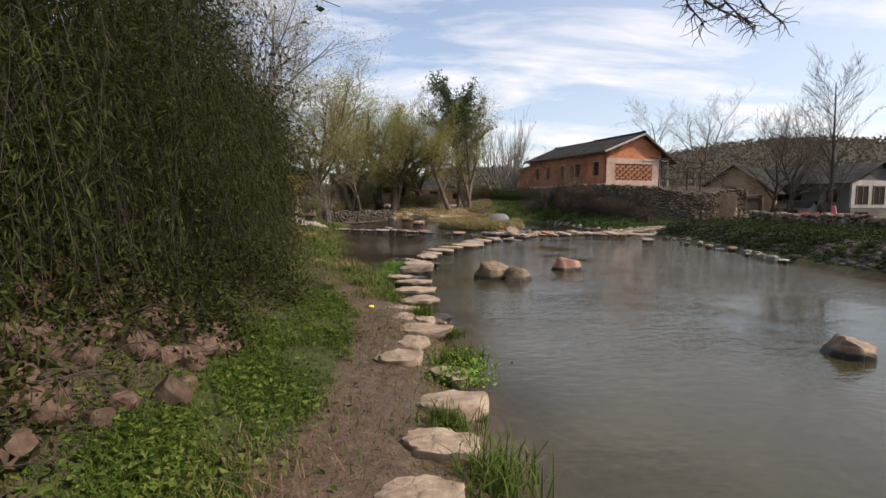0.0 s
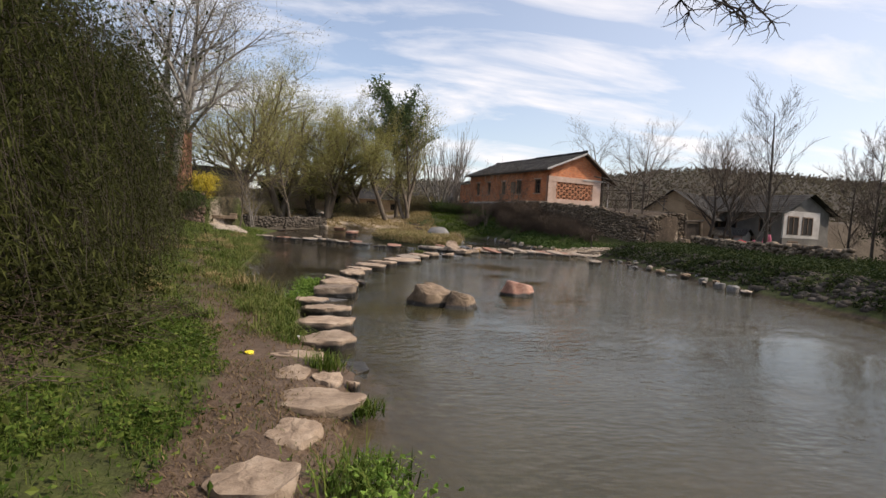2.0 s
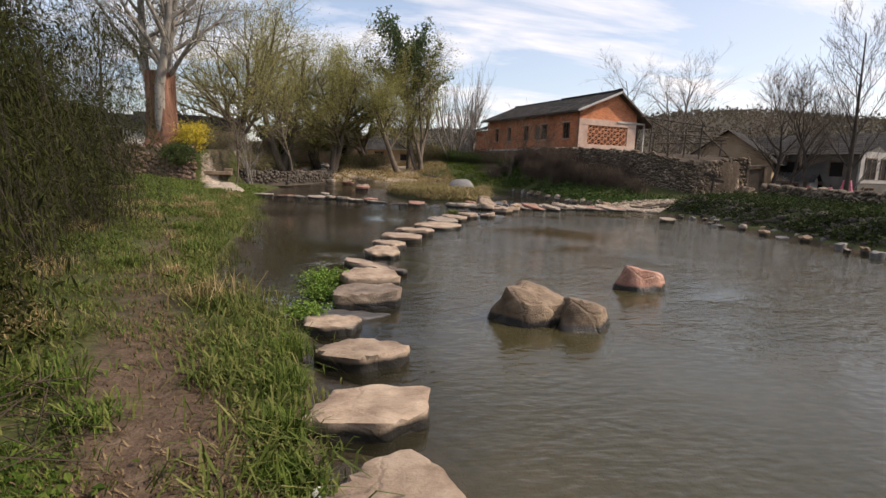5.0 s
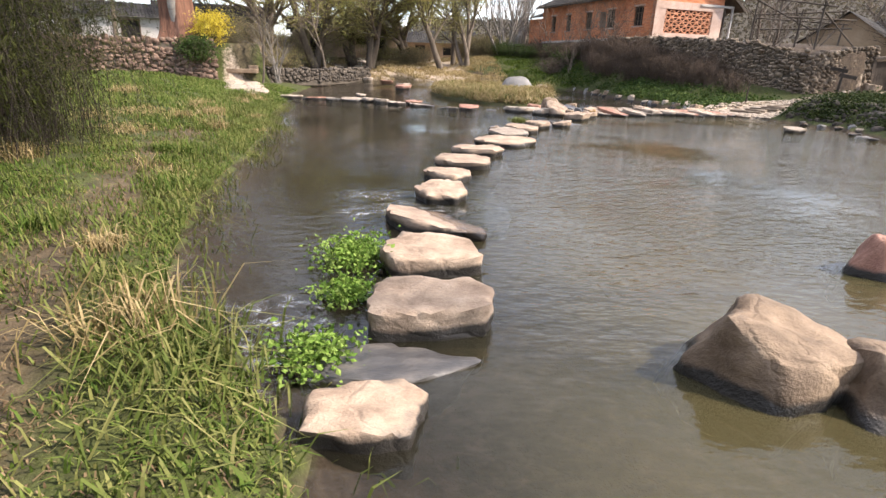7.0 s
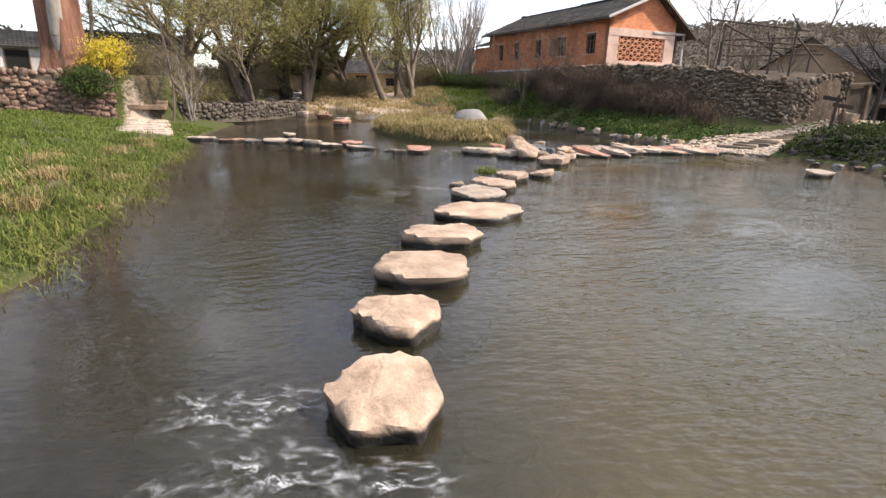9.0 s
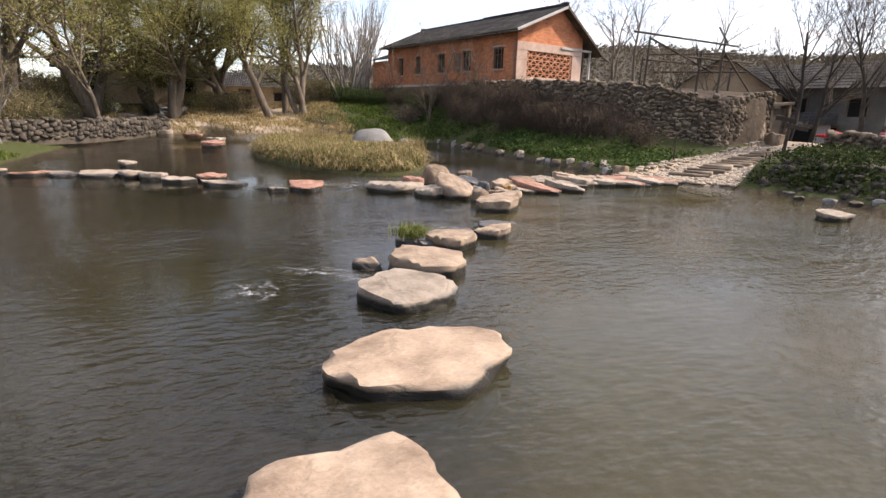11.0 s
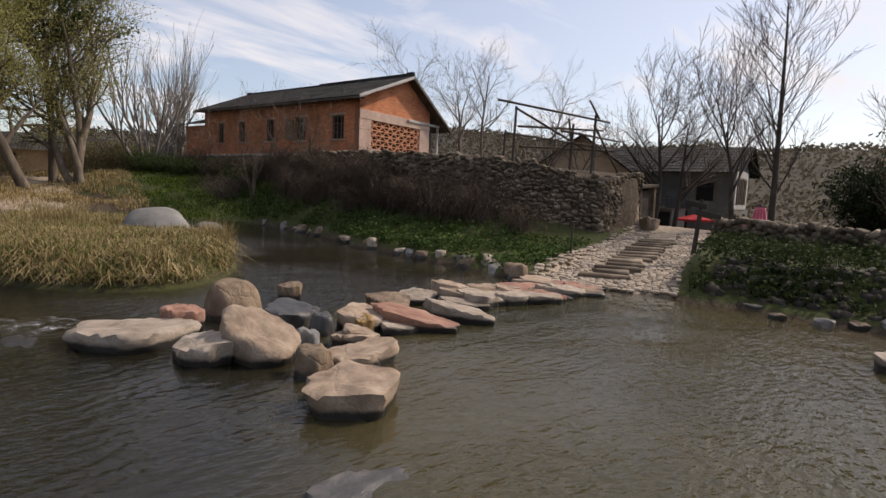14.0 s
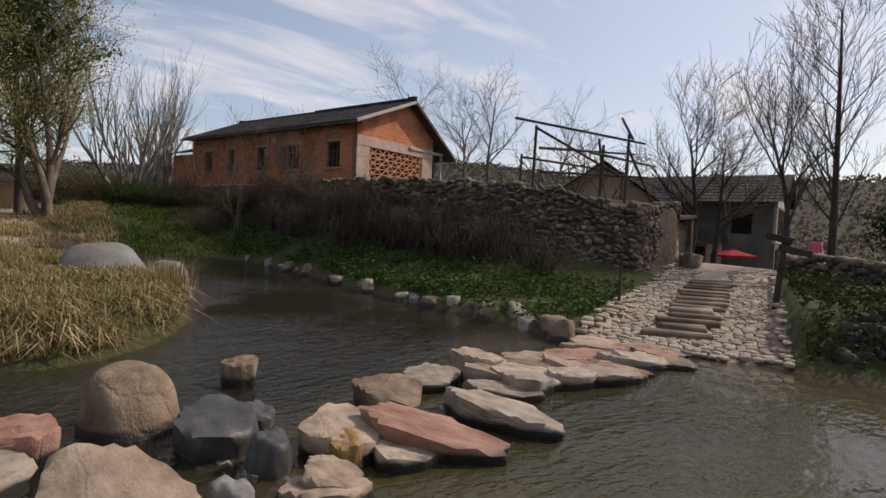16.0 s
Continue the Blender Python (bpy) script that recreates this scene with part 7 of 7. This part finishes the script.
tufts("grass_tuft", "green grass tuft growing between the stepping stones", [(0.05, 3.6, 0.06, 1.0), (0.32, 3.0, 0.02, 1.3), (0.12, 5.2, 0.05, 1.1), (-0.3, 7.35, 0.1, 0.8), (0.1, 6.4, 0.03, 0.7), (-0.85, 8.3, 0.05, 0.7), (-1.0, 9.3, 0.05, 0.8), (-1.15, 9.9, 0.05, 0.9), (-1.2, 10.6, 0.05, 0.9), (-0.95, 8.8, 0.05, 0.7)], GRASS, 0.19, 0.005, 260, 0.11)
tufts("grass_tuft", "bright green grass tuft on a stone in the stream", [(1.75, 23.35, 0.12, 1.1)], GRASS_LIGHT, 0.13, 0.006, 420, 0.085, 1.6)


def herb(x, y, z, r, n):
    p = np.array([x, y, z]) + g.normal(size=(n, 3)) * np.array([r, r, r * 0.35])
    p[:, 2] = np.maximum(p[:, 2], 0.01)
    v, f = leaf_cards(p, 0.038, g, 0.4, 1.4)
    tagged(part("water_herb", mesh_np("water_herb", v, f, HERB)), "bright green leafy waterside herb beside a stone", "herb", "waterside herbs", "stuff")


for x, y, z, r, n in ((0.18, 4.62, 0.14, 0.13, 520), (0.2, 5.15, 0.12, 0.14, 520), (-1.22, 13.5, 0.08, 0.15, 1300), (-1.2, 12.8, 0.06, 0.10, 600), (-1.27, 12.0, 0.05, 0.12, 700), (-1.2, 13.75, 0.05, 0.08, 260)):
    herb(x, y, z, r, n)


def on_island(x, y):
    isl = ((x - 2.5 + (y - 36) * 0.10) / 2.75) ** 2 + ((y - 37.0) / 6.6) ** 2
    hole = ((x - 4.0) / 1.3) ** 2 + ((y - 37.4) / 1.2) ** 2
    return np.where((isl < 0.9) & (hole > 0.9) & (np.hypot(x - 5.2, y - 36.2) > 0.8), clumpy(x, y, 0.8), 0)


pts = scatter(90000, -1.0, 6.0, 30.0, 44.0, g, on_island)
stuff("island_grass", "long dry straw grass on the gravel island", blades(pts, 0.27, 0.009, 2.0, g, 0.6), STRAW)
pts = scatter(42000, -1.0, 6.0, 30.0, 44.0, g, on_island)
stuff("island_green", "green shoots under the straw on the island", blades(pts, 0.24, 0.010, 1.4, g, 0.5), GRASS_LIGHT)
tufts("reed_tuft", "upright dry reed tuft on the island", [(4.7, 34.2, 0.2, 0.9), (4.9, 35.0, 0.2, 0.9), (1.6, 38.5, 0.3, 1.0), (2.2, 38.2, 0.3, 1.0)], STRAW, 0.6, 0.006, 300, 0.2, 0.5)


pts = scatter(60000, -9.0, 5.0, 42.5, 60.0, g, lambda x, y: np.where(gravel_bar(x, y) > 0.6, clumpy(x, y, 0.7) * 0.9, 0))
stuff("bar_grass", "dry straw grass on the bars of the upper stream", blades(pts, 0.24, 0.014, 1.6, g, 0.5), STRAW)


def on_meadow(x, y):
    return smooth01((x - 4.4) / 1.5) * smooth01((y - 43.2) / 2.0) * (crest_distance(x, y) > 1.0) * clumpy(x, y, 0.5)


pts = scatter(70000, 3.5, 12.0, 43.0, 58.0, g, on_meadow)
stuff("meadow_grass", "smooth bright green meadow behind the island", blades(pts, 0.12, 0.02, 0.9, g), GRASS)


def off_ramp(x, y):
    rs, ro = ramp_coords(x, y)
    return np.where((np.abs(ro - 0.3) < 1.45) & (rs > -0.15) & (rs < 1.35), 0.0, 1.0)


def on_slope(x, y):
    dr = x - np.interp(y, RS_Y, RS_X)
    cd = crest_distance(x, y)
    return np.where((dr > 0.1) & (cd > 0.1), clumpy(x, y, 0.6) * np.clip(1.7 - dr / np.maximum(dr + cd, 0.1) * 2.2, 0.02, 1) * off_ramp(x, y), 0)


pts = scatter(80000, 8.5, 18.0, 29.8, 52, g, on_slope)
stuff("ground_ivy", "low green ivy and weeds covering the bank", leaf_cards(pts + np.array([0, 0, 0.06]) + np.abs(g.normal(size=pts.shape)) * np.array([0.02, 0.02, 0.07]), 0.11, g, 0.5, 1.4), IVY)
pts = scatter(40000, 8.5, 18.0, 29.8, 52, g, on_slope)
stuff("bank_grass", "green grass on the bank below the wall", blades(pts, 0.14, 0.012, 1.0, g), GRASS)


def on_right(x, y):
    dr = x - np.interp(y, RS_Y, RS_X)
    rs, ro = ramp_coords(x, y)
    return np.where((dr > 0.2) & ((ro < -1.1) | (rs < -0.15)) & (y < 29.5), clumpy(x, y, 0.8) * smooth01((y - 9.5) / 4.0) * smooth01((18.5 - x) / 3.0), 0)


# weeds and grass here get the leaf colour darkened for shade
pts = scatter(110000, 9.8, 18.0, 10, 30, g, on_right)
stuff("bank_weeds", "weeds on the right bank, colour darkened for shade", leaf_cards(pts + np.array([0, 0, 0.05]) + np.abs(g.normal(size=pts.shape)) * np.array([0.02, 0.02, 0.09]), 0.085, g, 0.4, 1.5), SHADED_WEED)
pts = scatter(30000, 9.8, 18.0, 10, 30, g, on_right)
stuff("bank_grass", "rough grass on the right bank, colour darkened for shade", blades(pts, 0.2, 0.009, 1.3, g), SHADED_WEED)
# taller clumps that break up the meadow
clump_rng = np.random.RandomState(58)
for k in range(60):
    y = clump_rng.uniform(9.0, 30.0)
    x = float(np.interp(y, LS_Y, LS_X)) - abs(clump_rng.normal()) * (1.1 if k % 2 else 2.6) - 0.1
    s_ = clump_rng.uniform(0.7, 1.5)
    p = np.stack([x + g.normal(size=150) * 0.12 * s_, y + g.normal(size=150) * 0.12 * s_, np.full(150, ground_z(x, y))], 1)
    v, f = blades(p, 0.2 * s_, 0.006, 1.5, g, 0.5)
    tagged(part("grass_clump", mesh_np("grass_clump", v, f, (GRASS_MIX, GRASS_LIGHT, STRAW)[k % 3])), "tall uncut clump of grass on the meadow", "grass clump", "grass clumps", "stuff")
# far scrub on the hills
n = 110000
x, y = g.uniform(-120, 170, n), g.uniform(20, 210, n)
far = np.hypot(x - 5, y - 30) > 48
x, y = x[far], y[far]
pts = np.stack([x, y, land(x, y) + np.abs(g.normal(size=len(x))) * 0.45], 1)
stuff("far_scrub", "brown leafless scrub on the far hills", leaf_cards(pts, 0.6, g, 0.0, 1.5), FARWOOD)

# ---- white water at the gaps ----
def foam(x, y, w, d, rz, z=0.012):
    v = [(0, 0, 0)] + [(math.cos(a) * (1 + 0.25 * math.sin(3 * a + x * 9)), math.sin(a) * (1 + 0.25 * math.cos(2 * a + y * 5)), 0) for a in [k * 2 * math.pi / 20 for k in range(20)]]
    f = [(0, k + 1, (k + 1) % 20 + 1) for k in range(20)]
    ob = part("foam", mesh_np("foam", v, f, FOAM, True))
    ob.matrix_world = Matrix.Translation((x, y, z)) @ Matrix.Rotation(radians(rz), 4, "Z") @ Matrix.Diagonal((w / 2, d / 2, 1, 1))
    tagged(ob, "patch of white water foam below the stones", "foam", "foam patches", "stuff")


for x, y, w, d, rz in ((-1.35, 15.7, 0.6, 0.4, -20), (-1.0, 15.75, 0.5, 0.35, 10), (-0.95, 15.2, 0.6, 0.45, 0), (-0.5, 15.1, 0.6, 0.3, 0), (-1.35, 14.95, 0.6, 0.5, 30), (0.55, 22.45, 0.9, 0.3, -25), (0.9, 22.15, 0.6, 0.25, -20), (-0.1, 22.0, 0.5, 0.5, -30), (2.45, 24.3, 0.3, 0.5, 0), (2.4, 23.95, 0.3, 0.5, 0), (1.3, 29.1, 0.7, 0.9, 0), (1.9, 28.9, 0.6, 0.9, 0), (4.28, 27.5, 0.4, 0.9, 0), (4.45, 28.0, 0.3, 0.6, 0), (0.2, 28.7, 0.4, 0.5, 0), (-1.6, 12.5, 0.7, 0.6, 0), (-1.5, 12.05, 0.7, 0.6, 0)):
    foam(x, y, w * 1.5, d * 1.5, rz)

# ---- scraps ----
def crumpled(name, label, x, y, z, size, mat):
    bm = bmesh.new()
    bmesh.ops.create_icosphere(bm, subdivisions=2, radius=size)
    for v in bm.verts:
        v.co = v.co * (1 + 0.5 * noise.noise(v.co * 30)) * 1.0
        v.co.z *= 0.45
    ob = part(name, bm, mat)
    ob.location = (x, y, z)
    return tagged(ob, label, "litter")


crumpled("yellow_wrapper", "crumpled yellow wrapper on the muddy path", -1.02, 7.55, ground_z(-1.02, 7.55) + 0.015, 0.045, YELLOW)
crumpled("white_scrap", "small white scrap at the water's edge", -0.72, 8.72, ground_z(-0.72, 8.72) + 0.02, 0.04, WHITE_BIT)
for i, (x, y, l, a) in enumerate(((-1.0, 2.2, 0.4, 20), (-0.85, 2.5, 0.35, 70), (-1.05, 1.9, 0.45, 110), (-0.7, 2.1, 0.3, -30), (-1.2, 2.6, 0.4, 45))):
    z = ground_z(x, y) + 0.02
    d = Vector((math.cos(radians(a)), math.sin(radians(a)), 0)) * l / 2
    v, f = tubes([(-d.x, -d.y, 0), (0, 0.01, 0.02)], [(0, 0.01, 0.02), (d.x, d.y, 0.005)], [0.006, 0.005], [0.005, 0.003], 5)
    ob = part("fallen_twig", mesh_np("fallen_twig", v, f, VINE, True))
    ob.location = (x, y, z)
    tagged(ob, "dry fallen twig beside the path", "twig", "fallen twigs")
